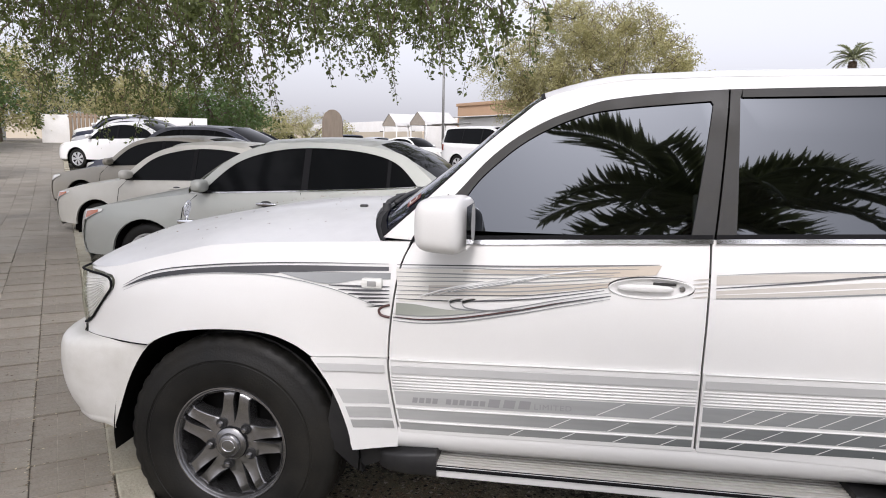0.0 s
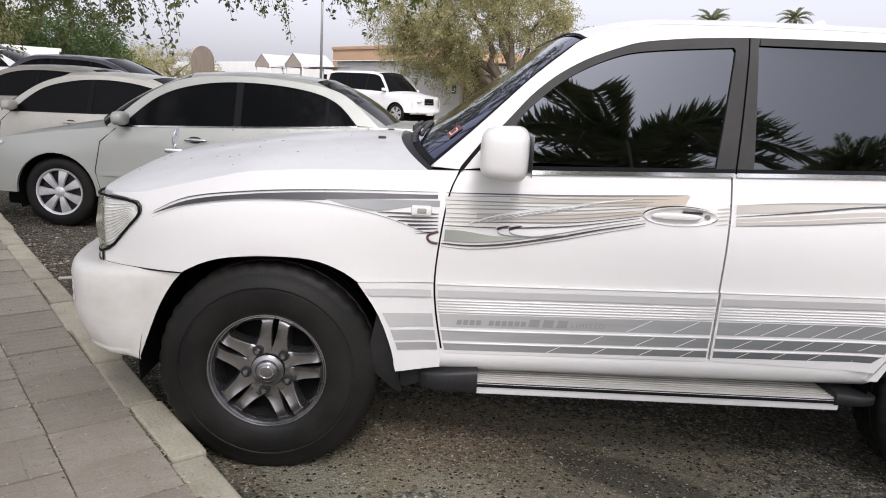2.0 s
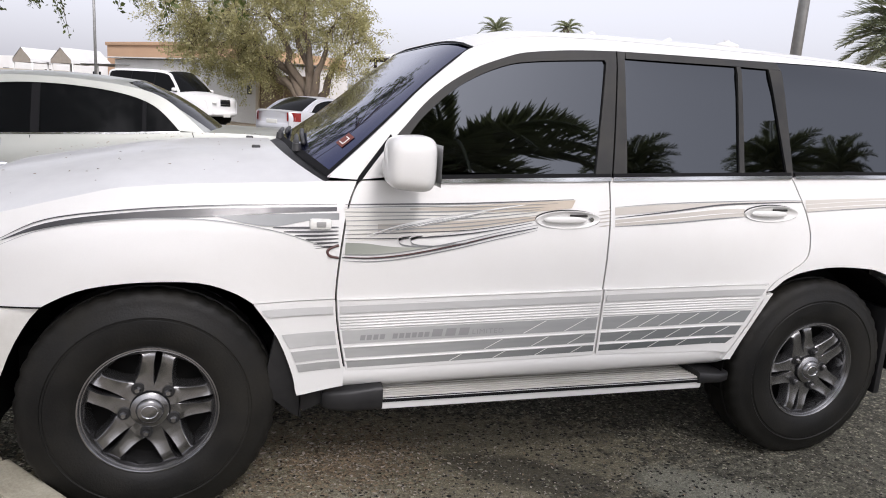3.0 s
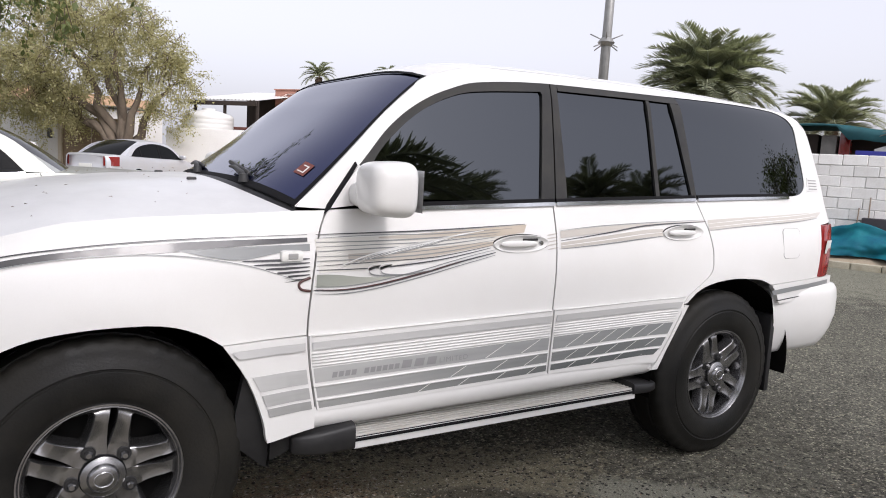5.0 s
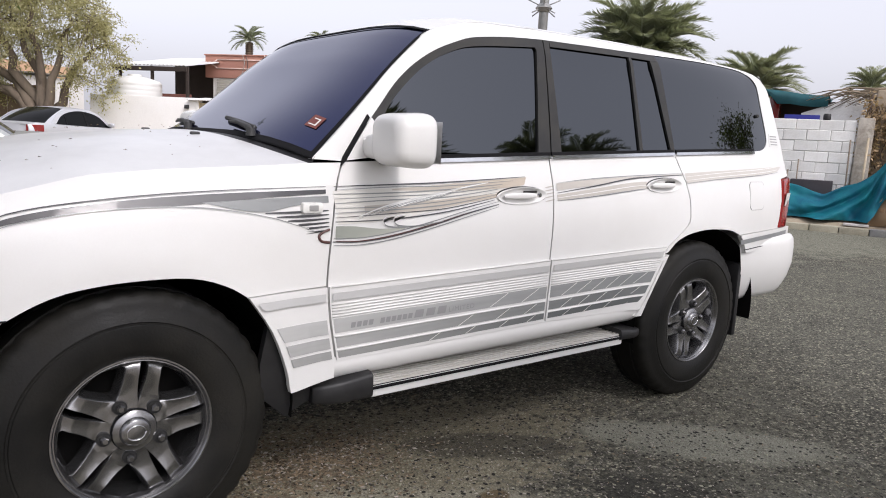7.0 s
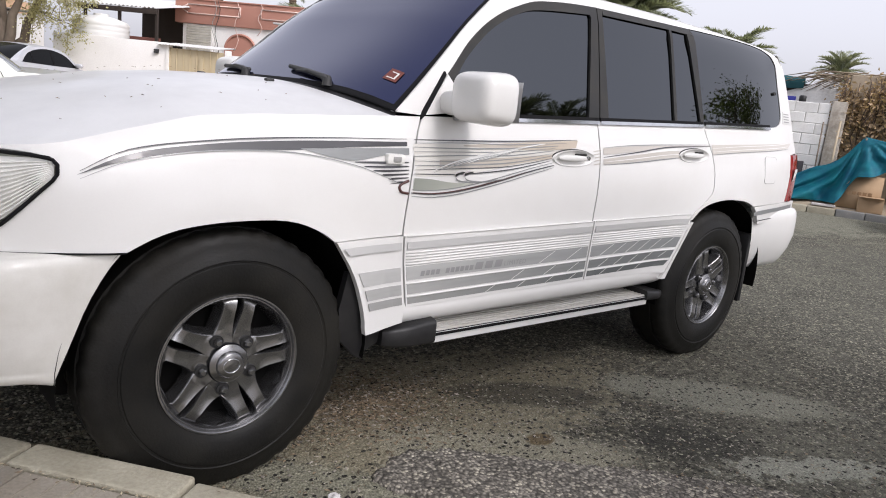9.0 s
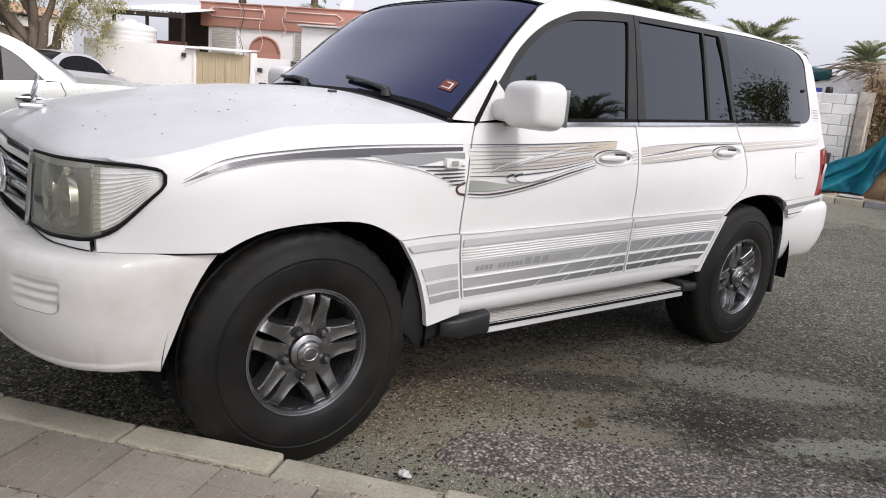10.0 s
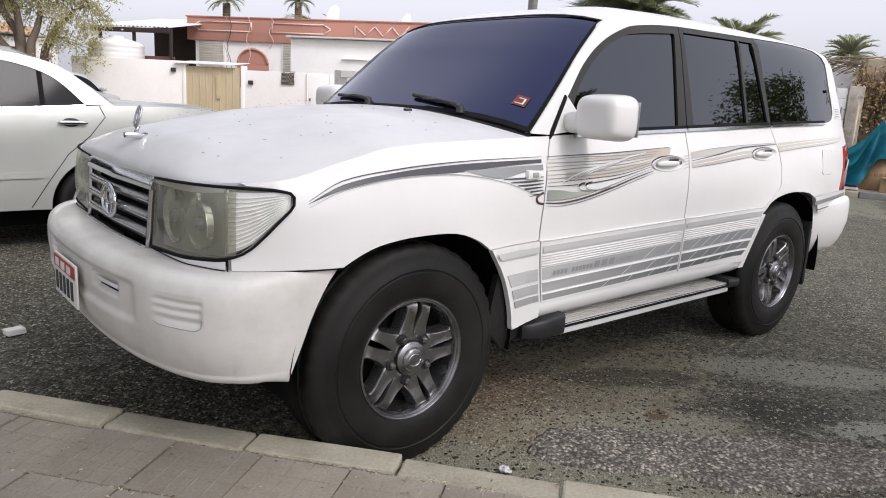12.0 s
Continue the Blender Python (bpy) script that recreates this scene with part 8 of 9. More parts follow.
# dark open shed with a white sheet roof
shed = empty("carport_shed", "dark open shed with white corrugated roof and maroon timber", "shed")
part("roof", corrugated(-19.4, -16.0, 22.6, 27.0, 3.45, 4.15, 0.18, 0.03), M_ROOFSHEET, shed)
s_obj("back_wall", -19.3, -16.1, 26.4, 26.6, 0, 3.95, M_DARKROOM, shed)
s_obj("fascia", -19.4, -16.0, 22.60, 22.66, 3.22, 3.40, M_DARKROOM, shed)
for k in range(4):
    s_obj("rail", -17.6, -16.1, 23.0, 23.08, 1.6 + 0.22 * k, 1.72 + 0.22 * k, M_MAROON, shed)
for u in (-19.2, -17.7, -16.1):
    s_obj("post", u, u + 0.10, 22.7, 22.8, 0, 3.42, M_DARKROOM, shed)

# brown gate, grey shed wall, block pillar
bg = empty("brown_gate", "brown two-leaf sheet-metal gate, closed", "gate")
for u0, u1 in ((-24.45, -22.86), (-22.82, -21.2)):
    lf = s_obj("gate_leaf", u0, u1, WN + 0.02, WN + 0.06, 0.05, 2.36, M_BROWNGATE, bg)
    for z in (0.1, 1.2, 2.28):
        s_obj("gate_bar", u0, u1, WN + 0.0, WN + 0.02, z, z + 0.06, M_BROWNGATE, lf)
s_obj("gate_post_left", -24.65, -24.45, WN - 0.05, WN + 0.15, 0, 2.75, M_BEIGE, bg)
wall_run("wall_pier", -19.1, -18.7, 1.25, "short grey block pier beside the tree", M_GREYWALL, WN - 0.5, 0.4)
garage = empty("shed_building", "grey-white block shed with a corrugated roof edge", "shed")
s_obj("wall", -36.6, -24.65, WN, WN + 6, 0, 2.92, M_GREYWALL, garage)
part("roof", corrugated(-36.9, -24.4, WN - 0.35, WN + 6.2, 2.98, 3.10, 0.16, 0.025), M_ROOFSHEET, garage)
s_obj("meter_box", -25.25, -25.0, WN - 0.06, WN, 1.45, 1.85, M_INK, garage)
rngw = random.Random(4)
for k in range(26):
    u, z = rngw.uniform(-36.2, -25.5), 0.2 + 0.2 * rngw.randint(0, 12)
    s_obj("block_course", u, u + rngw.uniform(0.4, 1.1), WN - 0.004, WN + 0.01, z, z + 0.19, M_GREYWALL, garage, bevel=0.003)
tanb = empty("tan_building", "long tan rendered building behind the sheds", "house")
s_obj("wall", -52, -37.5, 29, 40, 0, 4.55, M_TANWALL, tanb)
s_obj("parapet", -52.1, -37.4, 28.9, 29.1, 4.45, 4.70, M_TANWALL, tanb)
whb = empty("white_building", "low white building with a flat roof far off", "house")
s_obj("wall", -100, -50, 30, 36, 0, 3.6, M_RENDER, whb)
for k in range(6):
    s_obj("window", -96 + 8 * k, -94.8 + 8 * k, 29.96, 30.02, 1.4, 2.5, M_CARGLASS, whb)
# carports with gabled ends
cp = empty("carport", "white steel carport with two gabled hoods", "carport", m=Matrix.Translation((2.6, 0.2, 0)))
part("roof", corrugated(-46, -36.5, 18.5, 24, 2.62, 2.72, 0.2, 0.02), M_ROOFSHEET, cp)
for u in (-45.8, -43, -40, -37):
    part("post", tube([street(u, 18.7, 0), street(u, 18.7, 2.65)], 0.05, 8), M_TANK, cp)
for u in (-47.7, -42.8):
    bm = bmesh.new()
    pr = [(-1.25, 2.55), (-1.2, 2.75), (0, 3.45), (1.2, 2.75), (1.25, 2.55)]
    a = [bm.verts.new(street(u + x, 18.0, z)) for x, z in pr]
    b = [bm.verts.new(street(u + x, 20.4, z)) for x, z in pr]
    for k in range(4):
        bm.faces.new((a[k], a[k + 1], b[k + 1], b[k]))
    bmesh.ops.recalc_face_normals(bm, faces=bm.faces[:])
    part("hood", bm, M_ROOFSHEET, cp)
    bm = bmesh.new()
    gv = [[bm.verts.new(street(u + x * 0.98, n, z)) for x, z in pr] for n in (18.03, 18.13)]
    bm.faces.new(gv[0][::-1])
    bm.faces.new(gv[1])
    part("gable", bm, mat("tan_gable", (0.40, 0.35, 0.29), 0.9, var=0.4, scale=2), cp)
    for du in (-1.2, 1.2):
        part("post", tube([street(u + du, 18.1, 0), street(u + du, 18.1, 2.6)], 0.05, 8), M_TANK, cp)
# beige far walls and arched board
bm = bmesh.new()
sbox(bm, -74, -48.5, 24.0, 24.3, 0, 2.25)
thing("wall_far_beige", bm, M_BEIGE, "long beige boundary wall at the back of the lot", "wall", kind="structure")
bm = bmesh.new()
sbox(bm, -80, -79.6, -8, 24, 0, 2.3)
thing("wall_far_end", bm, M_BEIGE, "beige boundary wall closing the far end", "wall", kind="structure")
bm = bmesh.new()
BX0, BX1, BYF = -12.85, -11.62, 38.0
bw2 = (BX1 - BX0) / 2
pts = [(BX0, 0), (BX0, 1.75)] + [(BX0 + bw2 - bw2 * math.cos(a), 1.75 + 0.80 * math.sin(a)) for a in np.linspace(0, math.pi, 12)] + [(BX1, 0)]
f = [bm.verts.new((x, BYF, z)) for x, z in pts]
k = [bm.verts.new((x, BYF + 0.12, z)) for x, z in pts]
bm.faces.new(f)
bm.faces.new(k[::-1])
for i in range(len(pts)):
    bm.faces.new((f[i], k[i], k[(i + 1) % len(pts)], f[(i + 1) % len(pts)]))
bmesh.ops.recalc_face_normals(bm, faces=bm.faces[:])
thing("arched_board", bm, M_WOODBOARD, "tall arched grey wooden gate by the far wall", "gate", smooth=False)
# white shed with a pitched top and a pillar at the pavement's far end
wsh = empty("white_shed", "white hut with a pitched roof and fence at the pavement's end", "hut")
s_obj("wall", -47, -41, -8.5, -4.0, 0, 2.1, M_RENDER, wsh)
bm = bmesh.new()
pr = [(-8.8, 2.1), (-6.2, 3.2), (-3.7, 2.1)]
a = [bm.verts.new(street(-47.2, n, z)) for n, z in pr]
b = [bm.verts.new(street(-40.8, n, z)) for n, z in pr]
for q in ((a[0], a[1], b[1], b[0]), (a[1], a[2], b[2], b[1]), b, a[::-1]):
    bm.faces.new(q)
part("roof", bm, M_RENDER, wsh)
for k in range(9):
    part("fence_bar", tube([street(-40.6, -7.4 + 0.4 * k, 0.1), street(-40.6, -7.4 + 0.4 * k, 1.9)], 0.03, 6), M_BROWNGATE, wsh)
bm = bmesh.new()
sbox(bm, -34.2, -34.0, -1.7, 5.4, 0, 1.42, 0.02)
thing("wall_far_white", bm, M_RENDER, "white rendered wall across the end of the row of cars", "wall", kind="structure")
fg = empty("slatted_gate", "brown slatted gate in the white wall", "gate")
for k in range(7):
    s_obj("slat", -33.97, -33.93, -0.6 + 0.17 * k, -0.48 + 0.17 * k, 0.1, 1.5, M_BROWNGATE, fg)
s_obj("bar", -33.99, -33.97, -0.65, 0.66, 1.3, 1.38, M_BROWNGATE, fg)
bm = bmesh.new()
sbox(bm, -16.5, -16.1, -3.35, -2.95, 0.1, 4.2, 0.02)
thing("white_pillar", bm, M_RENDER, "white rendered pillar beside the pavement", "pillar")
# lamp and cable poles
for u, n, h, r, lab in ((-36.4, 19.6, 9.0, 0.085, "thin steel light pole by the carport"), (-56, 12, 8.0, 0.08, "thin steel light pole far across the lot")):
    thing("light_pole", tube([street(u, n, 0), street(u, n, h)], [r, r * 0.7], 10), M_STEELPOLE, lab, "pole", "light poles")
mast = empty("utility_mast", "tall grey steel mast with a climbing guard", "pole")
mp = street(-2.2, 21.4)
part("shaft", tube([mp, mp + Vector((0.25, 0.1, 12))], [0.17, 0.12], 14), M_STEELPOLE, mast)
for k in range(8):
    a = 2 * math.pi * k / 8
    part("spike", tube([mp + Vector((0.10, 0.04, 5.45)), mp + Vector((0.10 + 0.5 * math.cos(a), 0.04 + 0.5 * math.sin(a), 5.45 + 0.22 * (1 if k % 2 else -1)))], 0.02, 5), M_STEELPOLE, mast)
part("guard_ring", lathe([(0.16, 0), (0.27, 0.12), (0.16, 0.26)], 16, "z", Matrix.Translation(mp + Vector((0.1, 0.04, 5.3)))), M_STEELPOLE, mast)

# ---------------- far side of the road: block wall, tarpaulin, dry hedge ----------------
# built along y and then turned a little, as the road bends away
M_FARSIDE = Matrix.Translation((12.3, 3.6, 0)) @ Matrix.Rotation(radians(23), 4, "Z") @ Matrix.Translation((-12.3, -3.6, 0))


def far_thing(name, bm, material, label, cat, group="", kind="", smooth=True, m=None):
    return thing(name, bm, material, label, cat, group, kind, smooth, M_FARSIDE @ m if m else M_FARSIDE)


M_BLOCK = mat("white_painted_block", (0.80, 0.795, 0.775), 0.9, var=0.5, scale=4, tint=(0.66, 0.64, 0.60), bump=0.6, bump_scale=30, obj=0.10, fine=0.08)
M_MORTAR = mat("grey_mortar", (0.50, 0.485, 0.46), 0.95, var=0.5, scale=6, tint=(0.3, 0.28, 0.26))
bw = empty("wall_block_white", "white painted concrete-block wall, worn joints", "wall", kind="structure", m=M_FARSIDE)
BX, BY0 = 13.4, 3.36
part("core", box((BX + 0.012, BY0 + 0.02, 0.05), (BX + 0.18, BY0 + 12.0, 1.96)), M_MORTAR, bw)


def block_mesh(L):
    bm = bmesh.new()
    add_box(bm, (0, 0.004, 0.003), (0.10, L - 0.004, 0.193), 0.009, None, 1)
    me = bpy.data.meshes.new("block")
    bm.to_mesh(me)
    bm.free()
    me.materials.append(M_BLOCK)
    return me


B40, B20 = block_mesh(0.40), block_mesh(0.20)
rb = random.Random(9)
for row in range(10):
    y = BY0
    if row % 2:
        o = new("block", B20)
        o.parent = bw
        o.matrix_basis = pose(BX + rb.uniform(-0.004, 0.004), y, row * 0.197)
        y += 0.20
    while y < BY0 + 11.5:
        o = new("block", B40)
        o.parent = bw
        o.matrix_basis = pose(BX + rb.uniform(-0.006, 0.005), y + rb.uniform(-0.004, 0.004), row * 0.197 + rb.uniform(-0.003, 0.003), rb.uniform(-0.5, 0.5))
        y += 0.40
# far kerb, stone by stone where it shows
M_KERB_GREY = mat("grey_painted_kerb", (0.17, 0.175, 0.175), 0.85, var=0.6, scale=5, tint=(0.26, 0.25, 0.23), fine=0.2, bump=0.4, bump_scale=60)
fk = empty("kerb_far", "worn concrete kerb across the road, partly painted grey", "kerb", kind="structure", m=M_FARSIDE)
y = -9.0
while y < 16:
    L = 0.92 if (1.1 < y < 2.0) else 0.46
    part("kerb_stone", box((12.30 + rb.uniform(-0.008, 0.008), y + 0.006, -0.08), (12.46, y + L - 0.006, 0.112 + rb.uniform(-0.008, 0.006)), 0.018), M_KERB_GREY if 0.5 < y < 2.6 else M_KERB, fk)
    y += L
M_VERGE = mat("sandy_verge", (0.36, 0.30, 0.22), 0.95, var=0.7, scale=1.5, tint=(0.26, 0.21, 0.15), fine=0.3, bump=0.5, bump_scale=40)
bm = bmesh.new()
vx = [12.455, 12.5, 12.6, 12.75, 12.95, 13.2, 13.6, 14.5, 18, 40]
g = []
for x in vx:
    row = []
    for k in range(121):
        y = -40 + 0.834 * k
        row.append(bm.verts.new((x, y, 0.095 + 0.11 * max(0.0, min(1.0, (x - 12.455) / 0.45)) + (0.02 * noise.noise(Vector((x * 3, y * 3, 1))) if x > 12.46 else 0))))
    g.append(row)
for a, b in zip(g, g[1:]):
    for k in range(120):
        bm.faces.new((a[k], b[k], b[k + 1], a[k + 1]))
far_thing("verge", bm, M_VERGE, "sandy verge behind the far kerb", "verge", kind="structure")
# rough rendered end of the wall and the stucco yard wall under the vines
M_ROUGH = mat("rough_grey_render", (0.33, 0.29, 0.24), 0.95, var=0.9, scale=5, tint=(0.52, 0.48, 0.42), fine=0.3, bump=0.9, bump_scale=22)
far_thing("wall_return", box((13.36, 3.08, 0.05), (13.75, 3.345, 2.02), 0.03), M_ROUGH, "rough grey rendered end of the block wall", "wall", kind="structure")
M_STUCCO = mat("dusty_stucco", (0.42, 0.35, 0.26), 0.95, var=0.8, scale=1.6, tint=(0.30, 0.24, 0.17), fine=0.2, bump=0.6, bump_scale=25)
far_thing("wall_yard", box((13.80, -5.0, 0.05), (13.98, 3.10, 2.55), 0.03), M_STUCCO, "dusty brown stucco yard wall under dry vines", "wall", kind="structure")
# shack above the wall: shade net with a hanging edge, blue board, stores
M_TEAL = mat("teal_tarpaulin", (0.008, 0.150, 0.185), 0.6, spec=0.2, var=0.8, scale=3, tint=(0.006, 0.062, 0.125), fine=0.12, bump=0.25, bump_scale=30)
M_TEALDK = mat("dark_green_net", (0.012, 0.085, 0.10), 0.8, var=0.5, scale=4)
bm = bmesh.new()
g = []
for j in range(41):
    y = 3.9 + 9.0 * j / 40
    z = 2.47 + 0.12 * min(1, (y - 3.9) / 1.5) + 0.03 * noise.noise(Vector((y * 1.3, 0, 4)))
    drop = (0.30 if y < 4.85 else 0.07) * (0.75 + 0.35 * noise.noise(Vector((y * 2.2, 1, 4))))
    row = [(14.2, z - drop), (14.16, z - drop * 0.5), (14.2, z), (14.8, z + 0.02), (15.6, z - 0.05), (16.8, z + 0.1)]
    g.append([bm.verts.new((x + 0.03 * noise.noise(Vector((y * 4, k, 2))), y, h)) for k, (x, h) in enumerate(row)])
for a, b in zip(g, g[1:]):
    for k in range(5):
        bm.faces.new((a[k], a[k + 1], b[k + 1], b[k]))
far_thing("shade_net", bm, M_TEALDK, "sagging dark teal shade net over a yard shack", "tarpaulin")
far_thing("yard_store", box((14.5, 4.78, 0.1), (14.9, 4.98, 2.44), 0.03), M_RED, "red drum stack standing behind the block wall", "store")
far_thing("yard_store", box((14.5, 5.02, 0.1), (15.0, 5.30, 2.38), 0.03), mat("grey_cabinet", (0.24, 0.23, 0.21), 0.7, var=0.6, scale=5, tint=(0.12, 0.11, 0.10)), "stained grey cabinet in the yard shack", "store")
far_thing("yard_store", box((14.6, 5.36, 0.1), (15.1, 7.2, 2.40), 0.03), M_DARKROOM, "dark cupboard in the yard shack", "store")
far_thing("blue_board", box((13.44, 3.98, 1.955), (13.54, 4.58, 2.05), 0.008), mat("blue_board", (0.025, 0.03, 0.24), 0.6, var=0.3, scale=4), "dark blue board lying on the wall top", "board")
far_thing("black_can", lathe([(0.0, 0), (0.06, 0), (0.065, 0.02), (0.065, 0.10), (0.05, 0.12), (0, 0.12)], 16, "z", Matrix.Translation((13.47, 3.86, 1.96))), M_PLASTIC, "black can standing on the wall top", "can")
far_thing("wall_shack", box((15.9, 3.4, 0.1), (16.1, 13.0, 2.45), 0.02), M_DARKROOM, "dark timber back wall of the yard shack", "wall", kind="structure")
# white gable behind the wall with a roof of dry branches
bm = bmesh.new()
prof = [(2.4, 0.1), (4.35, 0.1), (4.35, 2.12), (3.55, 2.42), (2.4, 2.50)]
va = [bm.verts.new((14.25, y, z)) for y, z in prof]
vb = [bm.verts.new((14.45, y, z)) for y, z in prof]
bm.faces.new(va[::-1])
bm.faces.new(vb)
for k in range(5):
    bm.faces.new((va[k], va[(k + 1) % 5], vb[(k + 1) % 5], vb[k]))
far_thing("wall_gable", bm, M_BLOCK, "white rendered gable of a low shack", "wall", kind="structure")
bm = bmesh.new()
rb = random.Random(19)
for k in range(70):
    y, z, a = rb.uniform(1.6, 4.0), 2.42 + rb.uniform(0, 0.16), rb.uniform(-0.6, 0.6)
    L = rb.uniform(0.5, 1.3)
    add_tube(bm, [(14.05 + rb.uniform(-0.15, 0.3), y - L / 2 * math.cos(a), z - L / 4 * math.sin(a) * 0.5), (14.1 + rb.uniform(-0.1, 0.2), y, z + 0.04), (14.05 + rb.uniform(-0.15, 0.3), y + L / 2 * math.cos(a), z - rb.uniform(0, 0.25))], [0.014, 0.011, 0.005], 5)
far_thing("branch_heap", bm, mat("dry_branch", (0.30, 0.24, 0.17), 0.9, var=0.5, scale=9), "heap of dry branches on the shack roof", "branches", kind="stuff")
# tarpaulin: a low drape along the verge that climbs to a propped peak
bm = bmesh.new()
NU, NV = 96, 28
TOPL = [(0.9, 1.30), (1.45, 1.38), (1.9, 1.33), (2.25, 1.33), (2.51, 1.39), (2.70, 1.42), (2.82, 1.26), (2.94, 1.10), (3.07, 0.97), (3.21, 0.87), (3.54, 0.74), (3.73, 0.62), (4.07, 0.72), (4.34, 0.80), (4.5, 0.72), (4.9, 0.62), (5.4, 0.3)]
LOWL = [(0.9, 1.22), (1.45, 1.25), (1.8, 1.24), (1.98, 1.15), (2.22, 0.90), (2.51, 0.74), (2.72, 0.72), (2.81, 0.55), (2.90, 0.34), (3.0, 0.21), (3.4, 0.19), (4.0, 0.20), (5.4, 0.19)]
g = []
for i in range(NU + 1):
    y = 0.9 + 4.5 * i / NU
    zt, zb = lerp(TOPL, y), lerp(LOWL, y)
    row = []
    for j in range(NV + 1):
        v = j / NV
        q = v * 2.2
        ray = math.atan2(y - 2.7, 0.05 + v)                      # folds run out from the peak
        fold = 0.10 * math.sin(ray * 15 + 2.5 * noise.noise(Vector((y * 1.5, v, 1)))) * min(1, v * 3) + 0.13 * noise.noise(Vector((y * 1.7, q, 7))) + 0.035 * noise.noise(Vector((y * 7, v * 6, 2)))
        z = zt * (1 - v) + zb * v
        row.append(bm.verts.new((12.85 - 0.32 * v ** 1.3 * min(1.0, zt - zb + 0.3) + fold * (0.35 + v) * 0.8, y + 0.05 * noise.noise(Vector((y * 2, v * 3, 3))), max(0.19, z + 0.025 * noise.noise(Vector((y * 4, v * 3, 9)))))))
    g.append(row)
back = []
for i in range(NU + 1):                                         # the part that runs back to the wall from the peak
    y = 0.9 + 4.5 * i / NU
    p = g[i][0].co
    h = max(0.0, 1 - abs(y - 2.2) / 1.1)
    back.append(bm.verts.new((p.x + 0.35, y, p.z - 0.10 - 0.05 * h)))
for a, b in zip(g, g[1:]):
    for j in range(NV):
        bm.faces.new((a[j], b[j], b[j + 1], a[j + 1]))
for k in range(NU):
    bm.faces.new((g[k][0], back[k], back[k + 1], g[k + 1][0]))
far_thing("tarpaulin", bm, M_TEAL, "crumpled teal tarpaulin propped up on the verge", "tarpaulin")
for a, b, r, lab in (((12.82, 2.62, 0.12), (12.84, 2.70, 1.40), 0.02, "dark pole propping up the tarpaulin"), ((12.9, 2.25, 0.15), (12.86, 1.95, 1.25), 0.014, "thin stick under the tarpaulin's edge"), ((12.9, 1.95, 0.15), (12.86, 1.72, 1.25), 0.014, "thin stick under the tarpaulin's edge"),
                     ((13.2, 3.40, 0.15), (13.34, 3.43, 1.62), 0.014, "thin wooden stick leaning on the wall"), ((13.2, 4.22, 0.15), (13.34, 4.24, 1.22), 0.012, "thin wooden stick leaning on the wall"), ((13.2, 4.42, 0.15), (13.34, 4.40, 1.02), 0.012, "thin wooden stick leaning on the wall")):
    far_thing("leaning_stick", tube([a, b], r, 6), M_WOODBOARD, lab, "stick", "sticks on the wall")
far_thing("pale_stick", tube([(13.0, 3.17, 0.15), (13.32, 3.15, 1.66)], 0.02, 6), mat("pale_wood", (0.50, 0.42, 0.30), 0.8, var=0.5, scale=12), "pale wooden pole leaning on the wall end", "stick")
far_thing("dark_crate", box((13.05, 3.62, 0.18), (13.32, 4.32, 0.855), 0.015), mat("dark_crate", (0.035, 0.03, 0.035), 0.7, var=0.5, scale=6), "dark crate standing behind the tarpaulin", "crate")
far_thing("foam_sheet", box((12.49, 2.97, 0.125), (12.62, 3.36, 0.165), 0.008), M_PAPER, "white foam sheet under the tarpaulin's edge", "sheet")
M_CARD = mat("brown_cardboard", (0.42, 0.29, 0.175), 0.85, var=0.4, scale=5, tint=(0.33, 0.22, 0.13))
cb = empty("cardboard_box", "large opened brown cardboard box leaning on the verge", "box", "cardboard boxes", M_FARSIDE @ pose(12.60, 2.30, 0.15))
bm = bmesh.new()
prof = [(0.70, 0.0), (0.0, 0.0), (0.0, 0.60), (0.46, 0.60), (0.62, 0.32)]
va = [bm.verts.new((0.10 * z, y, z)) for y, z in prof]
vb = [bm.verts.new((0.10 * z + 0.02, y, z)) for y, z in prof]
bm.faces.new(va)
bm.faces.new(vb[::-1])
for k in range(5):
    bm.faces.new((va[k], vb[k], vb[(k + 1) % 5], va[(k + 1) % 5]))
part("carton", bm, M_CARD, cb)
M_CARD_INK = mat("faded_print", (0.27, 0.17, 0.09), 0.85)
for k in range(5):
    part("printed_bar", box((0.028, 0.14 + 0.085 * k, 0.245), (0.034, 0.20 + 0.085 * k, 0.305), 0.004, Matrix.Translation((-0.006, 0, 0))), M_CARD_INK, cb)
cb = empty("cardboard_box", "low closed brown cardboard box on the verge", "box", "cardboard boxes", M_FARSIDE @ pose(12.50, 2.24, 0.12))
part("carton", box((0, 0, 0), (0.24, 0.40, 0.27), 0.01), M_CARD, cb)
part("flap", box((-0.10, 0.01, 0.262), (0.0, 0.39, 0.27), 0.002), M_CARD, cb)
rb = random.Random(29)
for k in range(16):
    s_ = rb.uniform(0.05, 0.11)
    bm = bmesh.new()
    bmesh.ops.create_icosphere(bm, subdivisions=2, radius=s_)
    for v in bm.verts:
        v.co *= 1 + 0.4 * noise.noise(v.co * 14 + Vector((k, 0, 0)))
        v.co.z = max(-0.03, v.co.z * 0.7)
    far_thing("rubble_stone", bm, M_BLOCK if k % 3 else M_CARD, "broken pale block lying on the verge", "stone", "rubble on the verge", smooth=False, m=Matrix.Translation((12.9 + rb.uniform(-0.15, 0.5), rb.uniform(0.6, 2.25), 0.22 + (0.12 if k % 2 else 0.0))))
parked_car("white_saloon", "white saloon with a front number plate, parked at the far kerb", M_FARSIDE @ pose(10.32, 2.02, 0, 0, 0, -90), P_WHITE, S2, detail=1, group="cars across the lot")

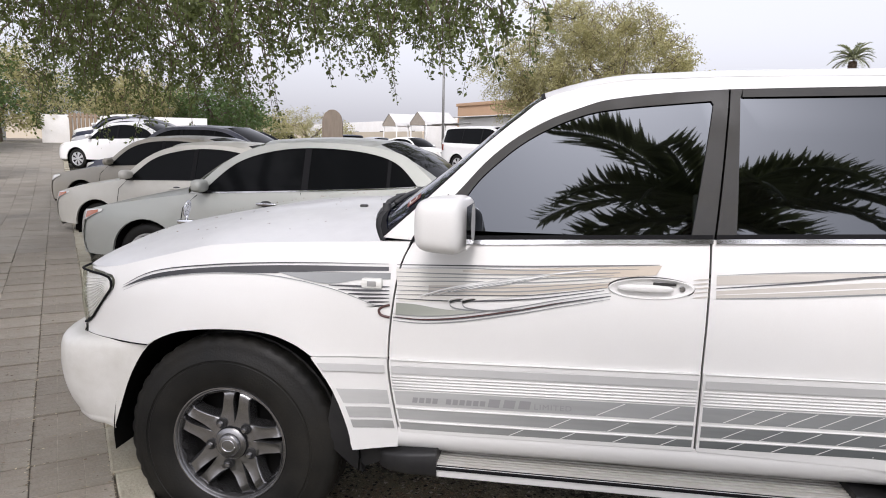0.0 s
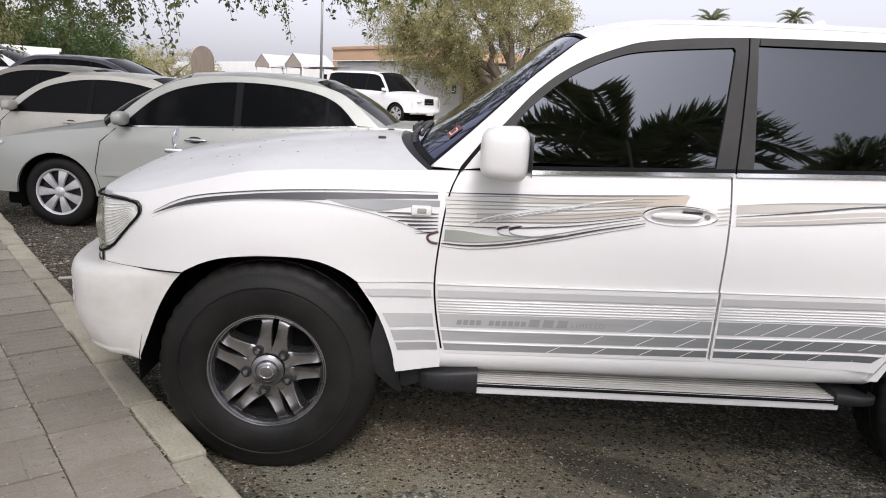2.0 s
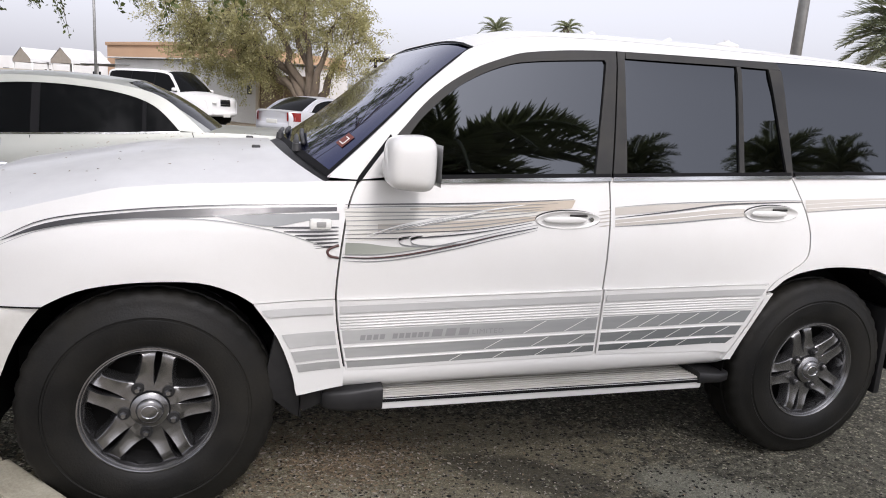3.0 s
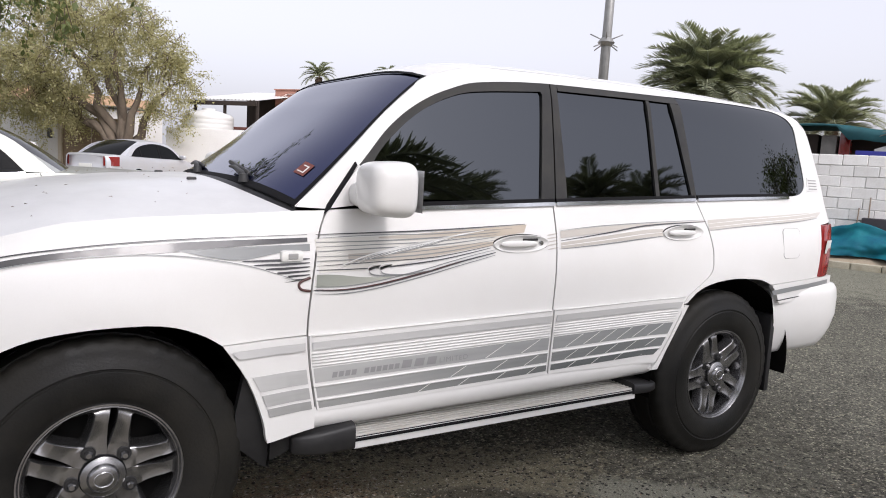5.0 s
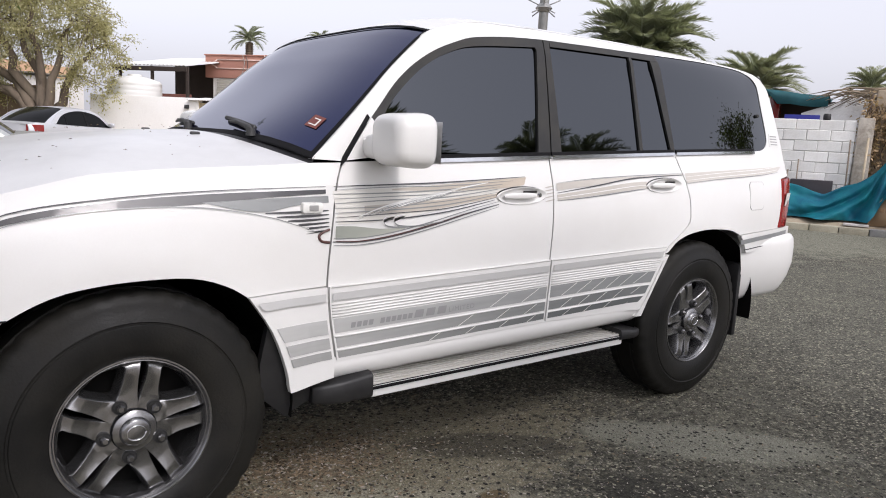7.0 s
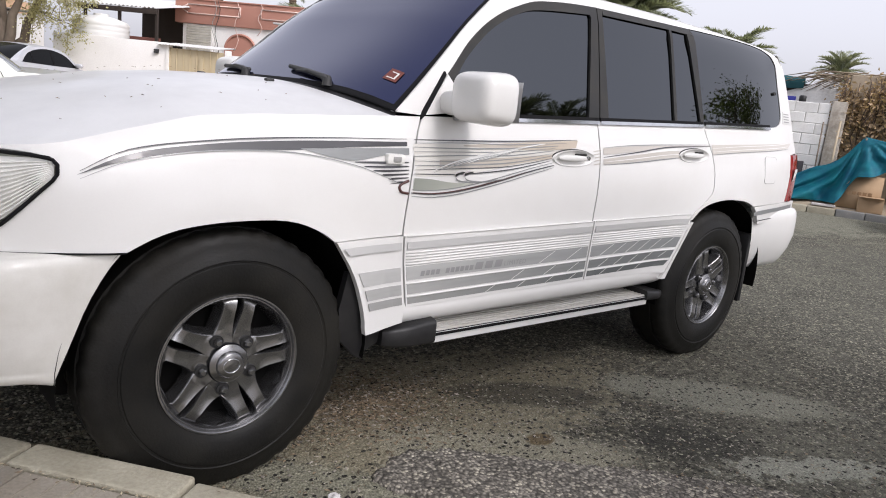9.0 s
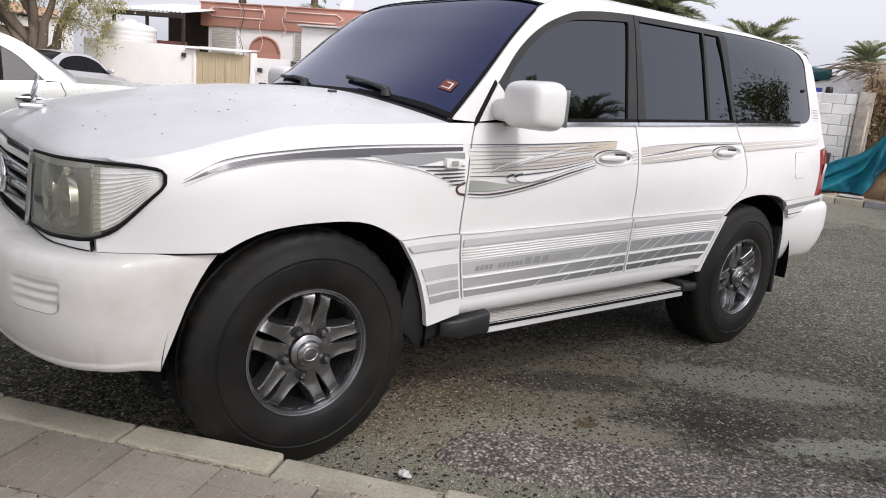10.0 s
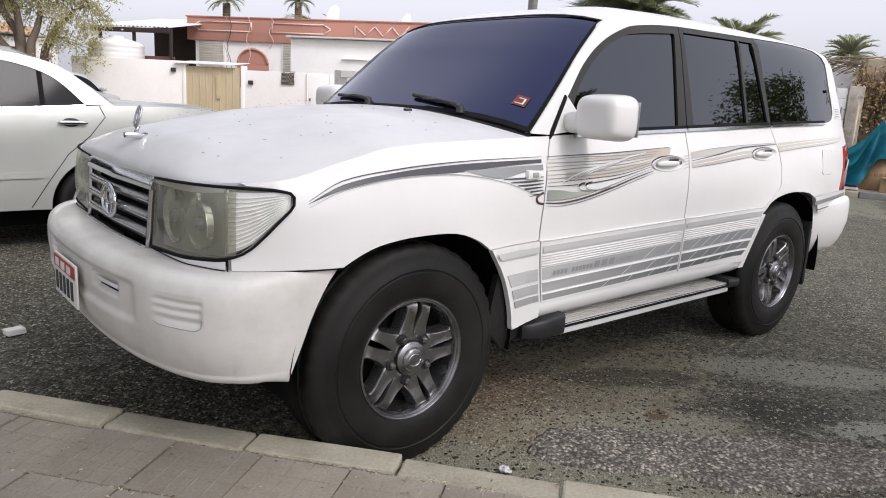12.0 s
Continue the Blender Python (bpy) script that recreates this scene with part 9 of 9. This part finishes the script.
# ---------------- plants ----------------
M_BARK = mat("grey_bark", (0.17, 0.135, 0.10), 0.95, var=0.6, scale=6, tint=(0.09, 0.07, 0.055), bump=0.9, bump_scale=18, stretch=(1, 1, 0.3))
M_TWIG = mat("brown_twig", (0.12, 0.085, 0.06), 0.9, var=0.4, scale=8)


def leaf_mat(name, c, trans=0.35, island=0.35):
    m = mat(name, c, 0.55, island=island, spec=0.4)
    b = m.node_tree.nodes["Principled BSDF"]
    out = m.node_tree.nodes["Material Output"]
    tr = m.node_tree.nodes.new("ShaderNodeBsdfTranslucent")
    tr.inputs["Color"].default_value = (c[0] * 1.3, c[1] * 1.35, c[2] * 0.8, 1)
    mx = m.node_tree.nodes.new("ShaderNodeMixShader")
    mx.inputs[0].default_value = trans
    m.node_tree.links.new(b.outputs[0], mx.inputs[1])
    m.node_tree.links.new(tr.outputs[0], mx.inputs[2])
    m.node_tree.links.new(mx.outputs[0], out.inputs[0])
    return m


M_LEAF_DARK = leaf_mat("dark_green_leaf", (0.118, 0.142, 0.055), 0.45, 0.75)
M_LEAF_GREY = leaf_mat("grey_green_leaf", (0.38, 0.355, 0.205), 0.45)
M_LEAF_BUSH = leaf_mat("bush_leaf", (0.085, 0.135, 0.048), 0.4, 0.45)
M_LEAF_DRYV = leaf_mat("dry_vine_leaf", (0.40, 0.29, 0.18), 0.3, 0.6)
M_PALM = leaf_mat("palm_leaflet", (0.31, 0.33, 0.235), 0.2, 0.3)
M_PALMTRUNK = mat("palm_trunk", (0.14, 0.10, 0.07), 0.95, var=0.6, scale=5, bump=0.9, bump_scale=14)


class Leaves:
    """Gathers many small folded leaves and makes one mesh of them."""

    def __init__(self):
        self.v, self.f = [], []

    def add(self, p, d, side, L, w):
        i = len(self.v)
        up = d.cross(side)
        self.v += [p, p + d * L * 0.45 + side * w + up * w * 0.3, p + d * L, p + d * L * 0.45 - side * w + up * w * 0.3]
        self.f += [(i, i + 1, i + 2), (i, i + 2, i + 3)]

    def mesh(self, name, material):
        me = bpy.data.meshes.new(name)
        me.from_pydata([tuple(p) for p in self.v], [], self.f)
        me.materials.append(material)
        return me


def rand_dir(r, zlo=-1, zhi=1):
    z = r.uniform(zlo, zhi)
    a = r.uniform(0, 2 * math.pi)
    q = math.sqrt(max(0, 1 - z * z))
    return Vector((q * math.cos(a), q * math.sin(a), z))


def tree(name, label, base, fork, limbs, seed, clumps, leaf, leaf_material, per=60, droop=0.0, trunk_r=0.25, cat="tree", spread=0.55, hang=0, loose=0.22):
    """base: foot; fork: point where limbs part; limbs: list of end points; clumps: (centre, radii, count) of leafy volumes."""
    r = random.Random(seed)
    t = empty(name, label, cat)
    bm = bmesh.new()
    base, fork = Vector(base), Vector(fork)
    pts = [base + (fork - base) * k / 5 + Vector((r.uniform(-1, 1), r.uniform(-1, 1), 0)) * 0.05 * trunk_r * (k > 0) * 4 for k in range(6)]
    add_tube(bm, pts, [trunk_r * (1.35 if k == 0 else 1.1 - 0.06 * k) for k in range(6)], 12)
    tips = []
    for e in limbs:
        e = Vector(e)
        n = 8
        mid = fork.lerp(e, 0.5) + Vector((r.uniform(-1, 1), r.uniform(-1, 1), r.uniform(0, 1))) * 0.12 * (e - fork).length
        q = []
        for k in range(n + 1):
            s = k / n
            q.append(fork * (1 - s) ** 2 + mid * 2 * s * (1 - s) + e * s * s + Vector((r.uniform(-1, 1), r.uniform(-1, 1), r.uniform(-1, 1))) * 0.04 * (e - fork).length * (0 < k))
        add_tube(bm, q, [trunk_r * (0.62 * (1 - k / n) + 0.07) for k in range(n + 1)], 8)
        tips += q[3:]
    part("trunk", bm, M_BARK, t)
    lv, tw = Leaves(), bmesh.new()
    for c, rad, cnt in clumps:
        c, rad = Vector(c), Vector(rad)
        for k in range(cnt):
            d = rand_dir(r)
            p = c + Vector((d.x * rad.x, d.y * rad.y, d.z * rad.z)) * r.uniform(0.35, 1.0) ** 0.6
            root = min(tips, key=lambda q: (q - p).length) if tips and r.random() < 0.35 else p + Vector((r.uniform(-0.4, 0.4), r.uniform(-0.4, 0.4), r.uniform(0.1, 0.5)))
            L = spread * r.uniform(0.6, 1.5)
            dd = (rand_dir(r, -0.6, 0.8) + Vector((0, 0, -droop))).normalized()
            if hang and r.random() < hang:
                dd = (Vector((r.uniform(-0.4, 0.4), r.uniform(-0.4, 0.4), -1))).normalized()
                L *= 2.0
            end = p + dd * L
            add_tube(tw, [root, root.lerp(p, 0.6), p, p.lerp(end, 0.6) + Vector((0, 0, 0.03)), end], [0.014, 0.011, 0.008, 0.006, 0.003], 4)
            for j in range(per):
                s = r.random()
                q = p.lerp(end, s) + Vector((r.gauss(0, 1), r.gauss(0, 1), r.gauss(0, 1))) * spread * loose
                ld = (rand_dir(r, -1, 0.6) + dd * 0.6).normalized()
                sd = ld.cross(rand_dir(r)).normalized()
                k2 = leaf * r.uniform(0.6, 1.4)
                lv.add(q, ld, sd, k2, k2 * 0.28)
    part("twig_growth", tw, M_TWIG, t)
    o = new("crown", lv.mesh("crown", leaf_material))
    o.parent = t
    return t


def palm(label, base, height, fronds, L, seed, group="date palms", trunk=True, up=0.9, leaflets=46):
    r = random.Random(seed)
    t = empty("date_palm", label, "palm tree", group)
    base = Vector(base)
    top = base + Vector((r.uniform(-0.3, 0.3), r.uniform(-0.3, 0.3), height))
    prof = []
    for k in range(int(height / 0.12)):
        prof += [(0.24 - 0.03 * (k * 0.12 / height), k * 0.12), (0.20 - 0.03 * (k * 0.12 / height), k * 0.12 + 0.11)]
    part("trunk", lathe(prof, 14, "z", Matrix.Translation(base)), M_PALMTRUNK, t)
    lv, st = Leaves(), bmesh.new()
    for k in range(fronds):
        a = 2.399963 * k + r.uniform(-0.2, 0.2)
        el = up * (1 - k / fronds) ** 0.8 * 1.35 - 0.25 + r.uniform(-0.1, 0.1)
        out = Vector((math.cos(a), math.sin(a), 0))
        FL = L * r.uniform(0.85, 1.1)
        pts, p, e = [], top.copy(), el
        n = 12
        for j in range(n + 1):
            pts.append(p.copy())
            p = p + (out * math.cos(e) + Vector((0, 0, math.sin(e)))) * FL / n
            e -= (0.085 + 0.05 * j / n) * r.uniform(0.8, 1.2)
        add_tube(st, pts, [0.035 * (1 - j / (n + 1)) + 0.005 for j in range(n + 1)], 5)
        side0 = Vector((-math.sin(a), math.cos(a), 0))
        for j in range(leaflets):
            s = 0.12 + 0.88 * j / leaflets
            x = s * n
            i = min(n - 1, int(x))
            q = pts[i].lerp(pts[i + 1], x - i)
            d = (pts[i + 1] - pts[i]).normalized()
            ll = FL * 0.17 * (0.55 + 0.9 * math.sin(math.pi * min(1, s * 0.92 + 0.06))) * r.uniform(0.85, 1.1)
            for sg in (-1, 1):
                ld = (d * 0.75 + side0 * sg * 0.75 + Vector((0, 0, r.uniform(-0.05, 0.35)))).normalized()
                lv.add(q, ld, ld.cross(Vector((0, 0, 1))).normalized(), ll, ll * 0.068)
    part("stem_growth", st, M_PALM, t)
    o = new("fronds", lv.mesh("fronds", M_PALM))
    o.parent = t
    return t


# the leafy tree whose boughs hang over the row of cars
b1 = street(-9.5, -2.6, 0.12)
tree("leafy_tree", "dark green leafy tree with hanging twigs over the parked cars", b1, b1 + Vector((0.3, 0.3, 3.4)),
     [street(-6.5, 0.5, 5.0), street(-9.0, 3.5, 5.4), street(-13.0, 1.0, 5.2), street(-5.0, 3.0, 4.8), street(-9.8, 1.8, 5.4), street(-15, -1, 5.4)], 21,
     [(street(-7.6, 1.0, 4.0), (2.2, 2.2, 0.9), 110), (street(-5.6, 3.4, 3.75), (1.7, 1.7, 0.7), 70), (street(-11.0, 1.5, 3.9), (2.8, 2.8, 1.2), 170), (street(-14.5, 0.6, 3.9), (3.0, 3.0, 1.6), 190), (street(-9, 5.0, 4.0), (2.2, 2.2, 0.8), 90), (street(-18.5, 1.5, 4.2), (3.0, 3.0, 1.8), 120), (street(-12.5, 5.5, 4.4), (2.6, 2.6, 1.0), 80)],
     0.085, M_LEAF_DARK, per=46, droop=0.45, trunk_r=0.22, hang=0.42, spread=0.46, loose=0.115)
# grey-green tree by the brown gate
b2 = street(-20.0, 19.9, 0.0)
tree("ghaf_tree", "grey-green feathery tree with a forked trunk by the wall", b2, b2 + Vector((0, 0, 0.9)),
     [b2 + Vector((-1.0, 0.5, 5.2)), b2 + Vector((0.9, -0.6, 5.0)), b2 + Vector((-2.6, 2.0, 3.4)), b2 + Vector((1.8, -1.0, 4.0)), b2 + Vector((-0.2, 0.4, 6.0)), b2 + Vector((-3.4, 3.2, 3.9)), b2 + Vector((-5.0, 3.6, 5.2)), b2 + Vector((-2.4, 1.8, 6.6))], 33,
     [(b2 + Vector((-1.9, 1.4, 4.5)), (2.2, 2.4, 1.5), 170), (b2 + Vector((0.5, -0.4, 5.0)), (1.9, 1.9, 1.5), 90), (b2 + Vector((-3.8, 3.4, 3.6)), (1.8, 1.9, 1.4), 140), (b2 + Vector((1.3, -1.2, 3.5)), (1.2, 1.2, 1.3), 50), (b2 + Vector((-0.7, 0.5, 6.2)), (2.2, 2.2, 1.0), 90), (b2 + Vector((-2.2, 1.8, 2.6)), (1.3, 1.3, 0.6), 50), (b2 + Vector((-5.0, 3.6, 5.0)), (1.8, 1.9, 1.5), 110), (b2 + Vector((-2.6, 1.9, 6.6)), (2.2, 2.2, 1.0), 90)],
     0.085, M_LEAF_GREY, per=115, droop=0.5, trunk_r=0.30, hang=0.25)
# green bushes and trees at the lot's far end
for k, (u, n, h, w, s) in enumerate(((-48, 9, 2.6, 3.2, 1), (-42, 2, 3.6, 3.0, 2), (-46, -1, 4.5, 3.4, 3), (-36, -3.5, 4.2, 3.0, 4), (-55, 5, 4.2, 4.0, 5), (-60, 13, 3.5, 4.0, 6), (-30, -4.5, 3.6, 2.2, 7), (-66, 20, 4.0, 4.5, 8), (-26, -5.5, 4.4, 2.6, 9), (-39, 2.5, 3.8, 2.6, 10), (-38, 6.5, 3.6, 2.8, 11), (-40, -6, 5.5, 4.0, 13))):
    p = street(u, n, 0)
    tree("leafy_bush", "green leafy tree at the far end of the lot", p, p + Vector((0, 0, h * 0.35)), [p + Vector((w * 0.5, 0, h * 0.8)), p + Vector((-w * 0.5, w * 0.3, h * 0.8)), p + Vector((0, -w * 0.5, h * 0.75))], 50 + s,
         [(p + Vector((0, 0, h * 0.62)), (w, w, h * 0.42), 120), (p + Vector((w * 0.4, -w * 0.3, h * 0.5)), (w * 0.6, w * 0.6, h * 0.4), 50)], 0.15, M_LEAF_BUSH if k % 2 == 0 else M_LEAF_GREY, per=40, trunk_r=0.14, spread=0.8)
# dark shrub beside the pavement
p = street(-18.5, -3.2, 0.12)
tree("dark_shrub", "dark green shrub by the white pillar", p, p + Vector((0, 0, 0.6)), [p + Vector((0.3, 0.2, 1.8)), p + Vector((-0.3, 0, 1.9))], 77, [(p + Vector((0, 0, 1.5)), (0.8, 0.8, 1.3), 50)], 0.07, M_LEAF_DARK, per=40, trunk_r=0.05)
# palms across the road and behind the houses
palm("date palm with grey-green fronds behind the block wall", (20.4, 13.9, 0), 4.25, 110, 2.6, 1, up=1.25, leaflets=62)
palm("date palm with arching fronds behind the block wall", (22.4, 10.9, 0), 3.25, 54, 1.9, 2, up=1.2, leaflets=56)
palm("small date palm behind the shack", (22.4, 7.3, 0), 3.2, 34, 0.95, 3, up=1.35)
palm("young date palm above the shack", (19.5, 3.6, 0), 3.3, 30, 1.3, 4, up=1.35)
palm("distant date palm beyond the houses", (14.5, 35.0, 0), 5.75, 26, 1.15, 5, up=1.1)
palm("distant date palm beyond the houses", (18.65, 35.0, 0), 6.25, 24, 0.95, 6, up=1.0)
palm("date palm behind the red parapet", street(-17.0, 31, 0), 3.8, 22, 2.2, 7)
palm("date palm behind the house roof", street(-13.5, 33, 0), 4.0, 22, 2.4, 8)
# broad tree over the pavement, unseen, added so that its crown shades the row of cars
p = Vector((-5.2, -3.0, 0.16))
tree("shade_tree", "unseen broad leafy tree on the pavement, added to shade the cars and kerb", p, p + Vector((0.4, 0.3, 3.6)),
     [Vector((-1.6, -6.4, 6.8)), Vector((-2.8, -1.4, 6.9)), Vector((-5.0, 0.8, 7.0)), Vector((-7.8, 3.4, 7.3)), Vector((-7.5, -1.5, 6.8))], 27,
     # clumps set towards the sun from the sedans, the kerb and the nose
     [((-1.5, -6.6, 6.9), (2.0, 2.3, 0.9), 230), ((-3.2, -1.6, 6.9), (2.0, 1.7, 0.9), 120), ((-4.6, -5.0, 7.2), (1.8, 2.2, 0.9), 100), ((-5.2, 0.8, 7.1), (2.2, 1.8, 0.8), 110), ((-8.0, 3.6, 7.5), (2.6, 2.2, 0.8), 110)],
     0.13, M_LEAF_DARK, per=46, droop=0.3, trunk_r=0.24, spread=0.6, loose=0.2)
# palms and a tree on the near side, which the car windows mirror
palm("low date palm beside the pavement", (2.55, -4.0, 0.16), 3.05, 22, 1.75, 11, leaflets=56, up=0.75)
palm("tall date palm across the pavement", (10.8, -12.8, 0.13), 7.3, 34, 1.55, 12, leaflets=50, up=1.1)
palm("tall date palm across the pavement", (13.7, -10.7, 0.13), 6.65, 34, 1.5, 13, leaflets=50, up=1.1)
palm("tall date palm across the pavement", (16.2, -11.0, 0.13), 6.9, 30, 1.4, 14, leaflets=50, up=1.1)
p = Vector((14.4, -4.5, 0.1))
tree("roadside_tree", "leafy tree beside the road", p, p + Vector((0, 0, 2.4)), [p + Vector((0.7, 0.4, 4.4)), p + Vector((-0.7, 0, 4.4)), p + Vector((0, -0.7, 4.8))], 91, [(p + Vector((0.1, 0, 4.2)), (1.15, 1.15, 1.0), 70), (p + Vector((-0.6, -0.4, 3.5)), (0.9, 0.9, 0.7), 40)], 0.10, M_LEAF_DARK, per=45, trunk_r=0.14)
# dry vines over the yard wall
bm = bmesh.new()
lv = Leaves()
r = random.Random(3)
for k in range(430):
    y = r.uniform(-4.0, 3.25)
    z0 = 2.60 + 0.3 * noise.noise(Vector((y * 1.5, 0, 3)))
    p = Vector((13.66 + r.uniform(-0.18, 0.12), y, z0 - r.random() ** 1.3 * 0.9))
    L = r.uniform(0.3, 1.0)
    q = [p, p + Vector((-0.10 * r.random(), r.uniform(-0.1, 0.1), -L * 0.5)), p + Vector((-0.12 * r.random(), r.uniform(-0.15, 0.15), -L))]
    add_tube(bm, q, 0.008, 4)
    for j in range(30):
        s = r.random()
        c = q[0].lerp(q[2], s) + Vector((r.gauss(0, 0.05), r.gauss(0, 0.07), r.gauss(0, 0.06)))
        d = rand_dir(r, -1, 0.2)
        lv.add(c, d, d.cross(rand_dir(r)).normalized(), r.uniform(0.05, 0.11), 0.025)
vine = empty("dry_vine", "dry brown vine hanging over a yard wall", "vine", m=M_FARSIDE)
part("stem_growth", bm, M_TWIG, vine)
o = new("leaves", lv.mesh("leaves", M_LEAF_DRYV))
o.parent = vine
p = Vector((16.0, -0.6, 0.1))
tree("bare_tree", "thin sparse tree above the dry vines", p, p + Vector((0, 0, 1.6)), [p + Vector((0.3, 0.8, 4.2)), p + Vector((0, -0.8, 4.0)), p + Vector((-0.4, 0, 4.4))], 95, [(p + Vector((0, 0, 3.6)), (1.2, 1.4, 1.0), 34)], 0.06, M_LEAF_GREY, per=20, trunk_r=0.07)

# what stands at the far end stands on the climbing ground
for o in list(scene.objects):
    if o.parent is None and o.type in ("MESH", "EMPTY") and o.name.split(".")[0] not in ("ground", "pavement", "leaf_litter", "gravel", "asphalt_patch", "off_roader"):
        pts = []
        for q in [o] + list(o.children_recursive):
            if q.type == "MESH" and len(q.data.vertices):
                a = q.data.vertices[0].co
                m = q.matrix_basis
                up = q.parent
                while up:
                    m = up.matrix_basis @ m
                    up = up.parent
                pts.append(m @ a)
        if pts:
            c = sum(pts, Vector()) / len(pts)
            o.matrix_basis = Matrix.Translation((0, 0, rise(c.x, c.y))) @ o.matrix_basis
